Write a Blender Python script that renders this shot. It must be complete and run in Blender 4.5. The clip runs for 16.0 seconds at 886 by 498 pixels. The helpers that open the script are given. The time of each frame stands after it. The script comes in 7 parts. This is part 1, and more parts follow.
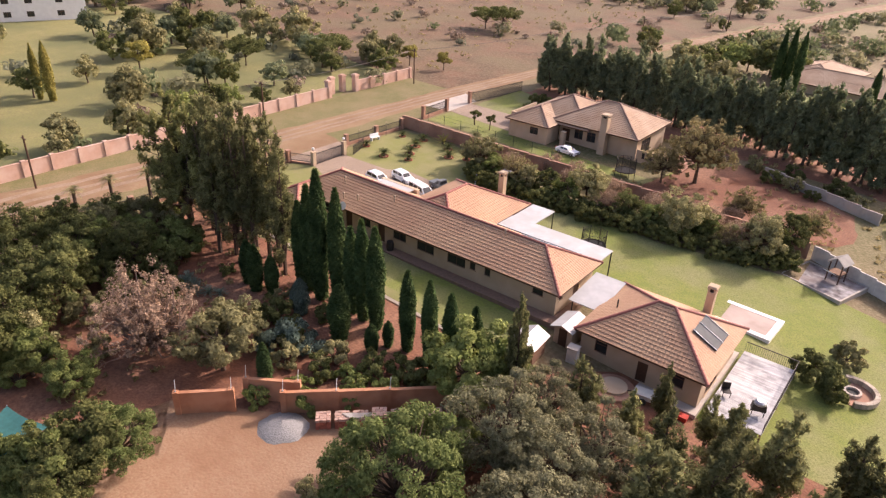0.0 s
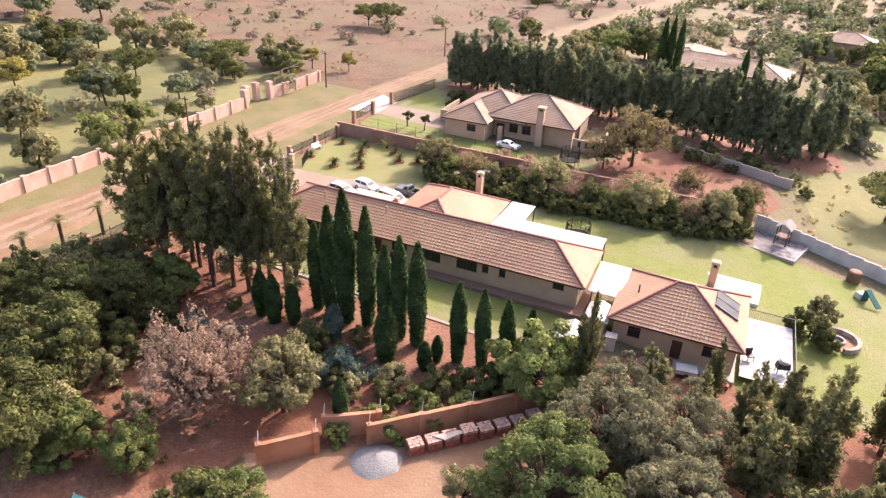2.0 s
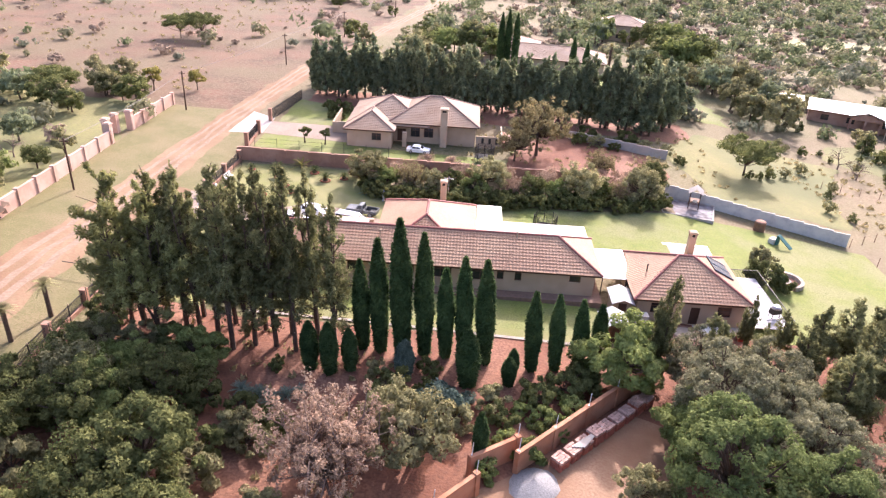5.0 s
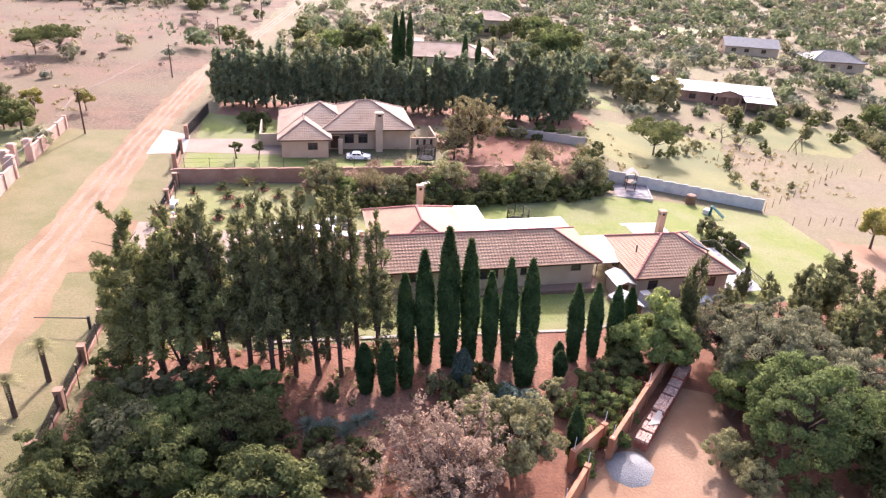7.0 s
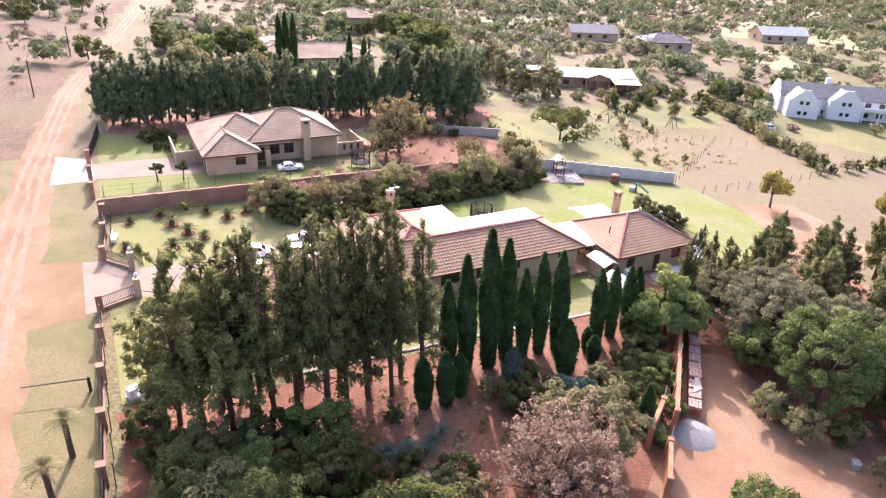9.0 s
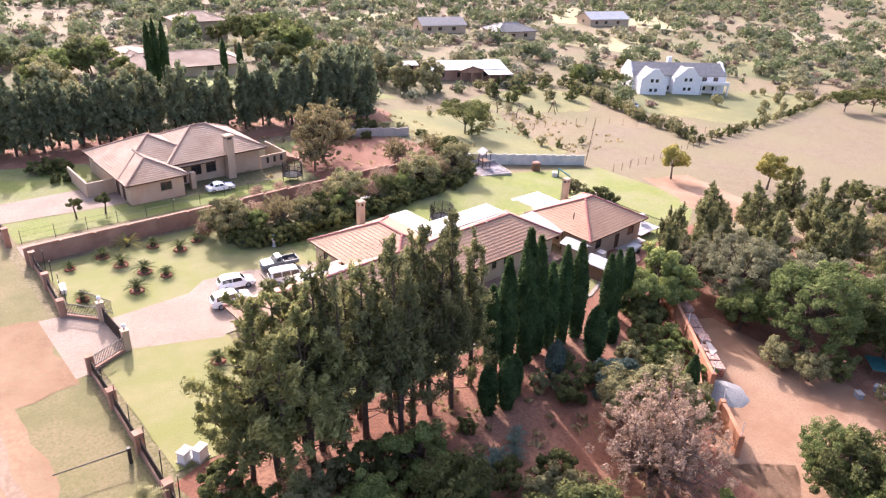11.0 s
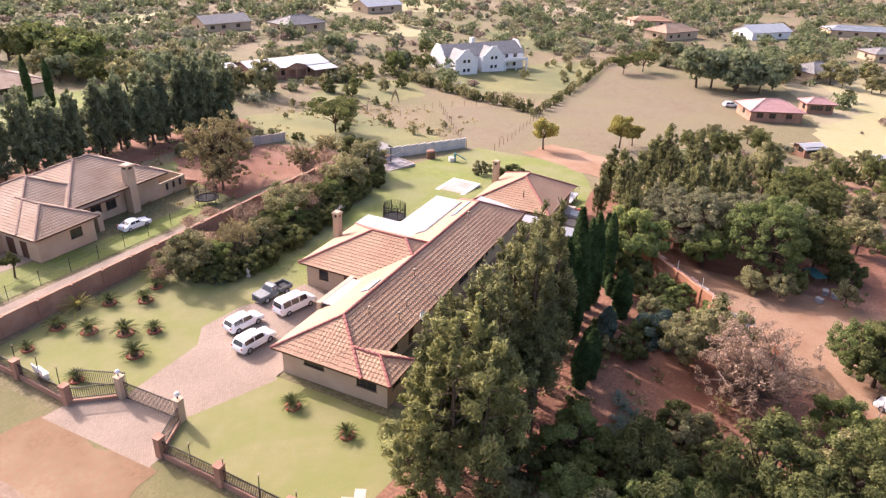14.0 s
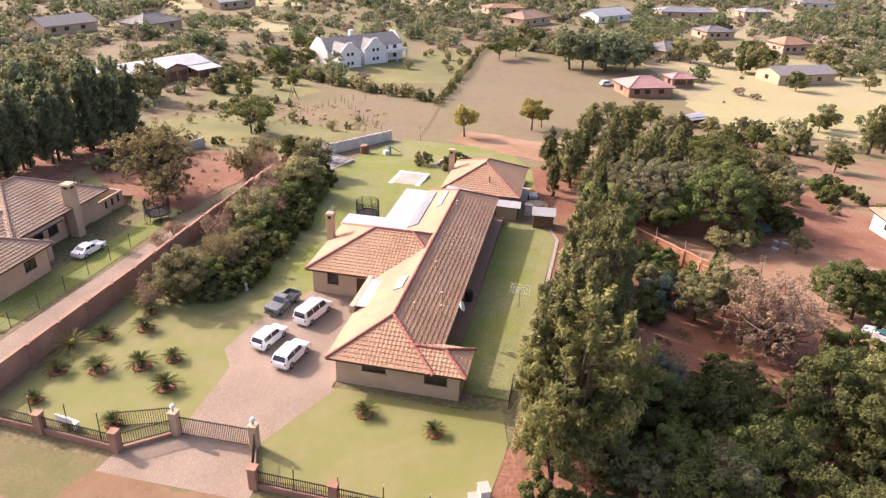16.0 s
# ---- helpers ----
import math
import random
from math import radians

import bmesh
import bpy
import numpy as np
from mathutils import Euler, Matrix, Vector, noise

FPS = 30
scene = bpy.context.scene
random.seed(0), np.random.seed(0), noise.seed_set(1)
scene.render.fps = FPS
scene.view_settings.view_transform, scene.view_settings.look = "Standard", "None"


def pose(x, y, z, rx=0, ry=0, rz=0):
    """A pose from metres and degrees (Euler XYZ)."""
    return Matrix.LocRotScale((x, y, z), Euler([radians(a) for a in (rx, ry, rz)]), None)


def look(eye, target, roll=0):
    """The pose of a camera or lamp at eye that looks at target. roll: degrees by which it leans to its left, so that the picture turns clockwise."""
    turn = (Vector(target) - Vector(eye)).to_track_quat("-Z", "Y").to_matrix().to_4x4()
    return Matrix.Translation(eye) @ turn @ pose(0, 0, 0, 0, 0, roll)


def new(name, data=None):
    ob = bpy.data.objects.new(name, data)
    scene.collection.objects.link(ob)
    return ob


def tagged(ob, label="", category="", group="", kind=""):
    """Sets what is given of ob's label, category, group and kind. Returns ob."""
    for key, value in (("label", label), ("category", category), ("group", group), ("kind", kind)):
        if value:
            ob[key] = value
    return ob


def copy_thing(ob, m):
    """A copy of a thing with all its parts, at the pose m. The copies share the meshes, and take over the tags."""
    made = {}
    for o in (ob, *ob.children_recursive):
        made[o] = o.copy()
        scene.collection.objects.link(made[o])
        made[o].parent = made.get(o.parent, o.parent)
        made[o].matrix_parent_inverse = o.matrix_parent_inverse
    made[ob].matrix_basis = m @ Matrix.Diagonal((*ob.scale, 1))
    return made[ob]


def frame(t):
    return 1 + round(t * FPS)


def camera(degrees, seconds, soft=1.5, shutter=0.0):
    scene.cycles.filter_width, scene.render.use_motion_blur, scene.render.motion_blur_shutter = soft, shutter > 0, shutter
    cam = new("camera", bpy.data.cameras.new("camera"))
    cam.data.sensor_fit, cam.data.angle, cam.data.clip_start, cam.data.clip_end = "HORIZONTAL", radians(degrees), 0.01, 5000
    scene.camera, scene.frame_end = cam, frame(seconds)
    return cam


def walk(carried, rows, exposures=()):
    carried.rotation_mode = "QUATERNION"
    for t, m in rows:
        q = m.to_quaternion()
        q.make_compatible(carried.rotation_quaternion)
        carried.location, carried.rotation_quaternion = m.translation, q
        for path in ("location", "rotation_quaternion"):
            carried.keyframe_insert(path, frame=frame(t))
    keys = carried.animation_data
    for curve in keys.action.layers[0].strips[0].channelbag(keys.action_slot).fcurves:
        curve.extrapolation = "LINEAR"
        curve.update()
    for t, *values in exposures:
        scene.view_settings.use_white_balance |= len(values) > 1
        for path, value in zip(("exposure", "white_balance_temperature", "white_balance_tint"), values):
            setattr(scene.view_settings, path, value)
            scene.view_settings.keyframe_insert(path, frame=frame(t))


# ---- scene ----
cam = camera(66.0, 16.0, 1.3)
METRES, EYE, TILT, LEAN, TURN = 142.05, 37.5, 1.07, 1.45, 36.4
EXPOSURES = [(0.0, 0.93, 6700, 25), (1.0, 1.21, 6650, 25), (4.0, 1.65, 6040, 26), (8.0, 1.67, 5920, 27), (11.5, 1.63, 5960, 27), (13.0, 1.49, 6050, 27), (16.0, 1.20, 6550, 26)]
ROWS = [
    (0.0, 0.0, 0.0, 0.0, 2.05, -29.21, -3.67),
    (0.5, -0.0305, 0.0017, 0.0003, -1.42, -29.15, -3.83),
    (1.0, -0.0625, 0.005, -0.0016, -5.05, -28.96, -4.0),
    (1.5, -0.0937, 0.0102, -0.002, -8.57, -28.84, -4.09),
    (2.0, -0.1252, 0.0179, 0.0008, -12.16, -28.87, -4.23),
    (2.5, -0.1545, 0.0269, 0.0004, -15.67, -28.67, -4.36),
    (3.0, -0.185, 0.0386, -0.0009, -19.37, -28.45, -4.5),
    (3.5, -0.2132, 0.0515, -0.002, -22.9, -28.24, -4.56),
    (4.0, -0.2404, 0.066, -0.0026, -26.35, -28.08, -4.6),
    (6.5, -0.3628, 0.1658, -0.0103, -44.52, -26.78, -4.71),
    (7.0, -0.3828, 0.1891, -0.0115, -48.03, -26.54, -4.67),
    (7.5, -0.4017, 0.2145, -0.0131, -51.74, -26.33, -4.63),
    (8.0, -0.4178, 0.2397, -0.0151, -55.47, -26.11, -4.51),
    (8.5, -0.4331, 0.2675, -0.0168, -59.38, -25.9, -4.48),
    (9.0, -0.4465, 0.2946, -0.0183, -63.03, -25.72, -4.43),
    (11.5, -0.4867, 0.4454, -0.0212, -82.29, -24.99, -3.66),
    (12.0, -0.4893, 0.4758, -0.0216, -85.98, -24.9, -3.43),
    (12.5, -0.4904, 0.5081, -0.0226, -89.79, -24.83, -3.21),
    (13.0, -0.4894, 0.5389, -0.0227, -93.4, -24.77, -3.0),
    (13.5, -0.4863, 0.5707, -0.0245, -97.05, -24.72, -2.82),
    (14.0, -0.4816, 0.6009, -0.0266, -100.53, -24.72, -2.69),
    (14.5, -0.4751, 0.6319, -0.0298, -104.09, -24.67, -2.54),
    (15.0, -0.467, 0.6609, -0.03, -107.51, -24.73, -2.36),
    (15.5, -0.457, 0.6886, -0.0309, -110.89, -24.77, -2.41),
    (16.0, -0.4453, 0.7171, -0.034, -114.47, -24.69, -2.38),
]
walk(cam, [(t, pose(0, 0, EYE, TILT, LEAN, TURN) @ pose(METRES * x, METRES * y, METRES * z, 90 + pitch, roll, yaw)) for t, x, y, z, yaw, pitch, roll in ROWS],
     exposures=EXPOSURES)

# ---- world and sun ----
SUN_AZ, SUN_EL = radians(18), radians(32.5)      # azimuth from +y towards +x
world = bpy.data.worlds.new("world")
scene.world = world
world.use_nodes = True
wn = world.node_tree
sky = wn.nodes.new("ShaderNodeTexSky")
sky.sky_type, sky.sun_disc = "NISHITA", False
sky.sun_elevation, sky.sun_rotation = SUN_EL, SUN_AZ
sky.dust_density, sky.ozone_density = 5.0, 0.4
wn.nodes["Background"].inputs[1].default_value = 0.15
wn.links.new(sky.outputs[0], wn.nodes["Background"].inputs[0])
sun = new("sun", bpy.data.lights.new("sun", "SUN"))
sun.data.energy, sun.data.angle, sun.data.color = 2.75, radians(0.6), (1.0, 0.94, 0.86)
sun.matrix_basis = look((math.sin(SUN_AZ) * math.cos(SUN_EL) * 100, math.cos(SUN_AZ) * math.cos(SUN_EL) * 100, math.sin(SUN_EL) * 100), (0, 0, 0))


UNIT = 1.25                                    # metres to one unit of the plan below; the whole plan is enlarged by it at the end


# ---- materials ----
def surface(name, c1, c2=None, scale=1.0, rough=0.9, bump=0.0, metal=0.0, c3=None, scale3=0.1, fine=None, vary=0.0, world_space=True, bump_scale=None, low=0.35, high=0.65, spec=0.3):
    """Noise-mottled surface: c1 and c2 mixed by a fine noise, c3 by a broad one; vary: brightness spread between objects."""
    m = bpy.data.materials.new(name)
    m.use_nodes = True
    nt = m.node_tree
    b = nt.nodes["Principled BSDF"]
    b.inputs["Roughness"].default_value, b.inputs["Metallic"].default_value = rough, metal
    b.inputs["Specular IOR Level"].default_value = spec
    if world_space:
        co = nt.nodes.new("ShaderNodeNewGeometry").outputs["Position"]
    else:
        co = nt.nodes.new("ShaderNodeTexCoord").outputs["Object"]

    def noisy(s, detail=5.0):
        n = nt.nodes.new("ShaderNodeTexNoise")
        n.inputs["Scale"].default_value, n.inputs["Detail"].default_value = s, detail
        nt.links.new(co, n.inputs["Vector"])
        return n.outputs["Fac"]

    def ramp(fac, lo, hi):
        r = nt.nodes.new("ShaderNodeMapRange")
        r.inputs["From Min"].default_value, r.inputs["From Max"].default_value = lo, hi
        nt.links.new(fac, r.inputs["Value"])
        return r.outputs["Result"]

    def mix(fac, a, bb):
        x = nt.nodes.new("ShaderNodeMix")
        x.data_type = "RGBA"
        nt.links.new(fac, x.inputs["Factor"])
        for sock, v in ((x.inputs["A"], a), (x.inputs["B"], bb)):
            if isinstance(v, tuple):
                sock.default_value = (*v, 1)
            else:
                nt.links.new(v, sock)
        return x.outputs["Result"]

    col = c1
    if c2:
        col = mix(ramp(noisy(scale), low, high), c1, c2)
    if c3:
        col = mix(ramp(noisy(scale3, 4.0), 0.42, 0.62), col, c3)
    if fine:
        col = mix(ramp(noisy(fine[1], 6.0), 0.4, 0.75), col, fine[0])
    if vary:
        info = nt.nodes.new("ShaderNodeObjectInfo")
        hsv = nt.nodes.new("ShaderNodeHueSaturation")
        r = ramp(info.outputs["Random"], 0, 1)
        r.node.inputs["To Min"].default_value, r.node.inputs["To Max"].default_value = 1 - vary, 1 + vary
        nt.links.new(r, hsv.inputs["Value"])
        if isinstance(col, tuple):
            hsv.inputs["Color"].default_value = (*col, 1)
        else:
            nt.links.new(col, hsv.inputs["Color"])
        col = hsv.outputs["Color"]
    if isinstance(col, tuple):
        b.inputs["Base Color"].default_value = (*col, 1)
    else:
        nt.links.new(col, b.inputs["Base Color"])
    if bump:
        bp = nt.nodes.new("ShaderNodeBump")
        bp.inputs["Strength"].default_value, bp.inputs["Distance"].default_value = 1.0, bump
        nt.links.new(noisy(bump_scale or scale * 2), bp.inputs["Height"])
        nt.links.new(bp.outputs["Normal"], b.inputs["Normal"])
    return m


def foliage(name, dark, light, vary=0.25, trans=0.42):
    m = surface(name, dark, light, scale=0.7, rough=0.85, vary=vary, low=0.3, high=0.7, spec=0.08)
    nt = m.node_tree
    b, out = nt.nodes["Principled BSDF"], nt.nodes["Material Output"]
    geo = nt.nodes.new("ShaderNodeNewGeometry")
    hsv = nt.nodes.new("ShaderNodeHueSaturation")
    r = nt.nodes.new("ShaderNodeMapRange")
    r.inputs["To Min"].default_value, r.inputs["To Max"].default_value = 0.72, 1.28
    nt.links.new(geo.outputs["Random Per Island"], r.inputs["Value"])
    nt.links.new(r.outputs["Result"], hsv.inputs["Value"])
    src = b.inputs["Base Color"].links[0].from_socket
    nt.links.new(src, hsv.inputs["Color"])
    nt.links.new(hsv.outputs["Color"], b.inputs["Base Color"])
    tl = nt.nodes.new("ShaderNodeBsdfTranslucent")
    nt.links.new(hsv.outputs["Color"], tl.inputs["Color"])
    mx = nt.nodes.new("ShaderNodeMixShader")
    mx.inputs[0].default_value = trans
    nt.links.new(b.outputs[0], mx.inputs[1])
    nt.links.new(tl.outputs[0], mx.inputs[2])
    nt.links.new(mx.outputs[0], out.inputs["Surface"])
    return m


M_VELD = surface("dry_veld", (0.190, 0.134, 0.077), (0.146, 0.112, 0.056), 0.9, 0.95, 0.12, c3=(0.114, 0.108, 0.040), scale3=0.035, fine=((0.239, 0.188, 0.109), 3.0), bump_scale=2.5)
M_VELD_RED = surface("red_veld", (0.151, 0.079, 0.047), (0.090, 0.055, 0.031), 0.11, 0.95, 0.16, c3=(0.130, 0.096, 0.050), scale3=0.045, fine=((0.172, 0.122, 0.073), 1.6), bump_scale=2.5, low=0.42, high=0.6)
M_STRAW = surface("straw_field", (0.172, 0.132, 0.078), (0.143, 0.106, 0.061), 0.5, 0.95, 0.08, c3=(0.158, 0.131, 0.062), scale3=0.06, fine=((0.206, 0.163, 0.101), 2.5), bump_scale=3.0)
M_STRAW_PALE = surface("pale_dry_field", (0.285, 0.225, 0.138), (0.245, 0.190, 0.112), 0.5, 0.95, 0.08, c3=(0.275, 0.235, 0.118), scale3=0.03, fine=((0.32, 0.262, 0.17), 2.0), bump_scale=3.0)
M_FIELD = surface("short_yellow_pasture", (0.335, 0.300, 0.150), (0.300, 0.262, 0.125), 0.4, 0.95, 0.06, c3=(0.345, 0.290, 0.165), scale3=0.035, fine=((0.27, 0.25, 0.11), 2.0), bump_scale=4.0)
M_SOIL_DRY = surface("red_soil_with_dry_grass", (0.245, 0.122, 0.074), (0.190, 0.100, 0.058), 0.6, 0.95, 0.1, c3=(0.200, 0.170, 0.082), scale3=0.16, fine=((0.28, 0.175, 0.115), 3.0), bump_scale=4.0)
M_SOIL = surface("red_soil", (0.232, 0.097, 0.053), (0.175, 0.072, 0.041), 0.8, 0.95, 0.08, c3=(0.281, 0.143, 0.086), scale3=0.12, fine=((0.140, 0.064, 0.041), 4.0), bump_scale=4.0)
M_SAND = surface("sandy_yard", (0.272, 0.160, 0.091), (0.227, 0.125, 0.069), 0.5, 0.95, 0.05, c3=(0.329, 0.219, 0.137), scale3=0.14, fine=((0.249, 0.131, 0.077), 5.0), bump_scale=4.0)
M_ROAD = surface("dirt_road", (0.210, 0.133, 0.069), (0.174, 0.104, 0.053), 0.45, 0.95, 0.05, c3=(0.253, 0.176, 0.100), scale3=0.13, fine=((0.233, 0.129, 0.073), 3.0), bump_scale=3.0)
M_TRACK = surface("packed_wheel_track", (0.264, 0.187, 0.125), (0.231, 0.158, 0.104), 0.7, 0.95, 0.03, c3=(0.207, 0.137, 0.088), scale3=0.25, fine=((0.290, 0.211, 0.148), 3.0), bump_scale=5.0)
M_LAWN = surface("lawn_grass", (0.202, 0.193, 0.078), (0.228, 0.206, 0.092), 0.8, 0.95, 0.05, c3=(0.178, 0.186, 0.056), scale3=0.3, fine=((0.206, 0.193, 0.065), 6.0), bump_scale=9.0)
M_LAWN_G = surface("green_lawn", (0.167, 0.198, 0.039), (0.209, 0.220, 0.054), 0.8, 0.95, 0.05, c3=(0.235, 0.221, 0.097), scale3=0.14, fine=((0.108, 0.130, 0.036), 6.0), bump_scale=9.0)
M_LAWN_FAR = surface("pale_park_grass", (0.196, 0.187, 0.065), (0.237, 0.210, 0.083), 0.5, 0.95, 0.06, c3=(0.129, 0.138, 0.053), scale3=0.05, fine=((0.148, 0.135, 0.060), 3.0), bump_scale=5.0)
M_VERGE = surface("verge_grass", (0.172, 0.148, 0.064), (0.140, 0.126, 0.050), 0.8, 0.95, 0.06, c3=(0.205, 0.158, 0.080), scale3=0.16, fine=((0.128, 0.118, 0.044), 4.0), bump_scale=7.0)
M_PAVE = surface("brick_paving", (0.237, 0.181, 0.135), (0.202, 0.148, 0.109), 2.5, 0.9, 0.02, c3=(0.316, 0.239, 0.182), scale3=0.25, vary=0.14)
nt = M_PAVE.node_tree
bk = nt.nodes.new("ShaderNodeTexBrick")
bk.inputs["Scale"].default_value, bk.inputs["Mortar Size"].default_value = 1.0, 0.014
bk.inputs["Brick Width"].default_value, bk.inputs["Row Height"].default_value = 0.26, 0.13
bk.inputs["Mortar"].default_value = (0.15, 0.105, 0.078, 1)
bk.inputs["Color1"].default_value, bk.inputs["Color2"].default_value = (0.325, 0.245, 0.178, 1), (0.255, 0.187, 0.132, 1)
nt.links.new(nt.nodes.new("ShaderNodeNewGeometry").outputs["Position"], bk.inputs["Vector"])
mx = nt.nodes.new("ShaderNodeMix")
mx.data_type = "RGBA"
mx.inputs["Factor"].default_value = 0.65
nt.links.new(nt.nodes["Principled BSDF"].inputs["Base Color"].links[0].from_socket, mx.inputs["A"])
nt.links.new(bk.outputs["Color"], mx.inputs["B"])
nt.links.new(mx.outputs["Result"], nt.nodes["Principled BSDF"].inputs["Base Color"])
M_PAVE_JOINT = surface("paving_joint", (0.22, 0.14, 0.1), (0.28, 0.17, 0.12), 3.0, 0.95, 0.02)
M_CONC = surface("concrete", (0.402, 0.365, 0.322), (0.351, 0.314, 0.271), 1.5, 0.9, 0.01, c3=(0.439, 0.365, 0.307), scale3=0.4)
M_WALL = surface("beige_plaster", (0.458, 0.338, 0.230), (0.426, 0.314, 0.211), 2.0, 0.9, 0.006, c3=(0.489, 0.367, 0.257), scale3=0.5, bump_scale=30)
M_WALL_PINK = surface("pink_plaster", (0.510, 0.319, 0.240), (0.461, 0.286, 0.216), 1.5, 0.9, 0.006, c3=(0.549, 0.374, 0.300), scale3=0.4, bump_scale=20)
M_WALL_BRICK = surface("terracotta_plaster", (0.42, 0.185, 0.095), (0.37, 0.16, 0.085), 1.5, 0.9, 0.008, c3=(0.47, 0.23, 0.13), scale3=0.5, bump_scale=20)
M_WALL_BROWN = surface("brown_boundary_plaster", (0.33, 0.175, 0.115), (0.28, 0.15, 0.1), 1.2, 0.9, 0.008, c3=(0.38, 0.22, 0.15), scale3=0.5, bump_scale=20)
M_WALL_WHITE = surface("white_plaster", (0.78, 0.75, 0.72), (0.72, 0.69, 0.66), 1.0, 0.9, 0.004)
M_PRECAST = surface("precast_concrete", (0.567, 0.527, 0.486), (0.472, 0.446, 0.405), 2.0, 0.9, 0.01, c3=(0.621, 0.581, 0.513), scale3=0.7)
M_TILE = surface("terracotta_roof_tile", (0.437, 0.254, 0.155), (0.384, 0.221, 0.131), 1.6, 0.75, 0.004, c3=(0.455, 0.288, 0.173), scale3=0.3, fine=((0.332, 0.193, 0.116), 6.0), bump_scale=20)
M_RIDGE = surface("ridge_tile", (0.35, 0.135, 0.105), (0.29, 0.11, 0.088), 3.0, 0.75, 0.004, vary=0.12)
M_RIDGE_N = surface("brown_ridge_tile", (0.3, 0.19, 0.14), (0.25, 0.16, 0.12), 3.0, 0.8, 0.004)
M_TILE_N = surface("pale_roof_tile", (0.363, 0.244, 0.160), (0.322, 0.209, 0.136), 1.5, 0.8, 0.004, c3=(0.396, 0.279, 0.193), scale3=0.3, bump_scale=20)
M_SLATE = surface("grey_roof_sheet", (0.25, 0.23, 0.21), (0.2, 0.185, 0.17), 1.0, 0.7, 0.004)
M_WHITE_SHEET = surface("white_roof_sheet", (0.450, 0.445, 0.435), (0.400, 0.395, 0.388), 1.2, 0.34, 0.004, c3=(0.370, 0.362, 0.350), scale3=0.5)
M_PINK_SHEET = surface("pink_roof_sheet", (0.52, 0.3, 0.27), (0.46, 0.26, 0.23), 0.8, 0.6, 0.004)
M_WHITE = surface("white_paint", (0.8, 0.79, 0.77), (0.76, 0.75, 0.73), 4.0, 0.5)
M_DARK = surface("dark_metal", (0.035, 0.03, 0.028), (0.055, 0.045, 0.04), 6.0, 0.55, metal=0.3)
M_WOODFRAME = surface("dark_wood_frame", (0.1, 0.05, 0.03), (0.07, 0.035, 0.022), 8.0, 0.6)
M_WOOD = surface("brown_timber", (0.2, 0.11, 0.065), (0.15, 0.08, 0.05), 4.0, 0.8, 0.004)
M_GLASS = surface("window_glass", (0.02, 0.022, 0.025), (0.03, 0.03, 0.032), 2.0, 0.06, spec=0.6)
M_CARPAINT = surface("white_car_paint", (0.82, 0.82, 0.82), rough=0.22, spec=0.5)
M_SILVER = surface("worn_silver_paint", (0.17, 0.18, 0.18), (0.12, 0.125, 0.13), 3.0, 0.4, metal=0.2)
M_RUBBER = surface("tyre_rubber", (0.03, 0.03, 0.03), (0.045, 0.043, 0.04), 10, 0.85)
M_RIM = surface("alloy_rim", (0.45, 0.45, 0.46), (0.38, 0.38, 0.4), 10, 0.35, metal=0.8)
M_RED = surface("red_plastic", (0.5, 0.05, 0.03), (0.42, 0.045, 0.03), 5, 0.5)
M_TEAL = surface("teal_shade_cloth", (0.03, 0.125, 0.12), (0.025, 0.1, 0.096), 3, 0.8)
M_GRAVEL = surface("grey_gravel", (0.27, 0.255, 0.24), (0.19, 0.18, 0.168), 6.0, 0.95, 0.05, fine=((0.36, 0.345, 0.325), 14.0), bump_scale=9)
M_BRICK = surface("stacked_red_brick", (0.4, 0.13, 0.08), (0.33, 0.1, 0.065), 5.0, 0.9, 0.01, vary=0.2)
M_STONE = surface("garden_stone", (0.4, 0.33, 0.26), (0.3, 0.25, 0.2), 3.0, 0.9, 0.03, vary=0.2)
M_STATUE = surface("pale_garden_stone", (0.42, 0.42, 0.43), (0.34, 0.34, 0.35), 6.0, 0.9, 0.01)
M_BARK = surface("bark", (0.12, 0.08, 0.055), (0.075, 0.05, 0.036), 4.0, 0.95, 0.02, world_space=False)
M_BARK_PALE = surface("pale_bark", (0.24, 0.17, 0.13), (0.17, 0.115, 0.09), 5.0, 0.95, 0.02, world_space=False)
M_SOLAR = surface("solar_collector", (0.075, 0.08, 0.085), (0.055, 0.06, 0.065), 1.5, 0.6, spec=0.1)
M_CLOUDY = surface("grey_polycarbonate_sheet", (0.33, 0.34, 0.35), (0.27, 0.28, 0.29), 1.0, 0.3)
M_STRIP = surface("blue_grey_sheet", (0.17, 0.19, 0.215), (0.13, 0.15, 0.175), 1.2, 0.35, c3=(0.22, 0.24, 0.26), scale3=0.6)
# the sky's reflection is painted into this pane's pale blue base colour
M_PAINTED_SKY = surface("glass_painted_as_sky", (0.30, 0.38, 0.44), (0.26, 0.34, 0.40), 1.0, 0.12, spec=0.6)
F_BROAD = foliage("broad_foliage", (0.090, 0.103, 0.036), (0.195, 0.196, 0.070))
F_LIGHT = foliage("bright_foliage", (0.139, 0.172, 0.050), (0.269, 0.290, 0.097))
F_OLIVE = foliage("olive_foliage", (0.195, 0.183, 0.085), (0.366, 0.329, 0.159))
F_DOME = foliage("mid_green_foliage", (0.098, 0.130, 0.042), (0.208, 0.238, 0.084))
F_GREY = foliage("grey_green_foliage", (0.160, 0.158, 0.088), (0.320, 0.300, 0.170))
F_CASU = foliage("needle_foliage", (0.130, 0.134, 0.060), (0.272, 0.260, 0.110), trans=0.45)
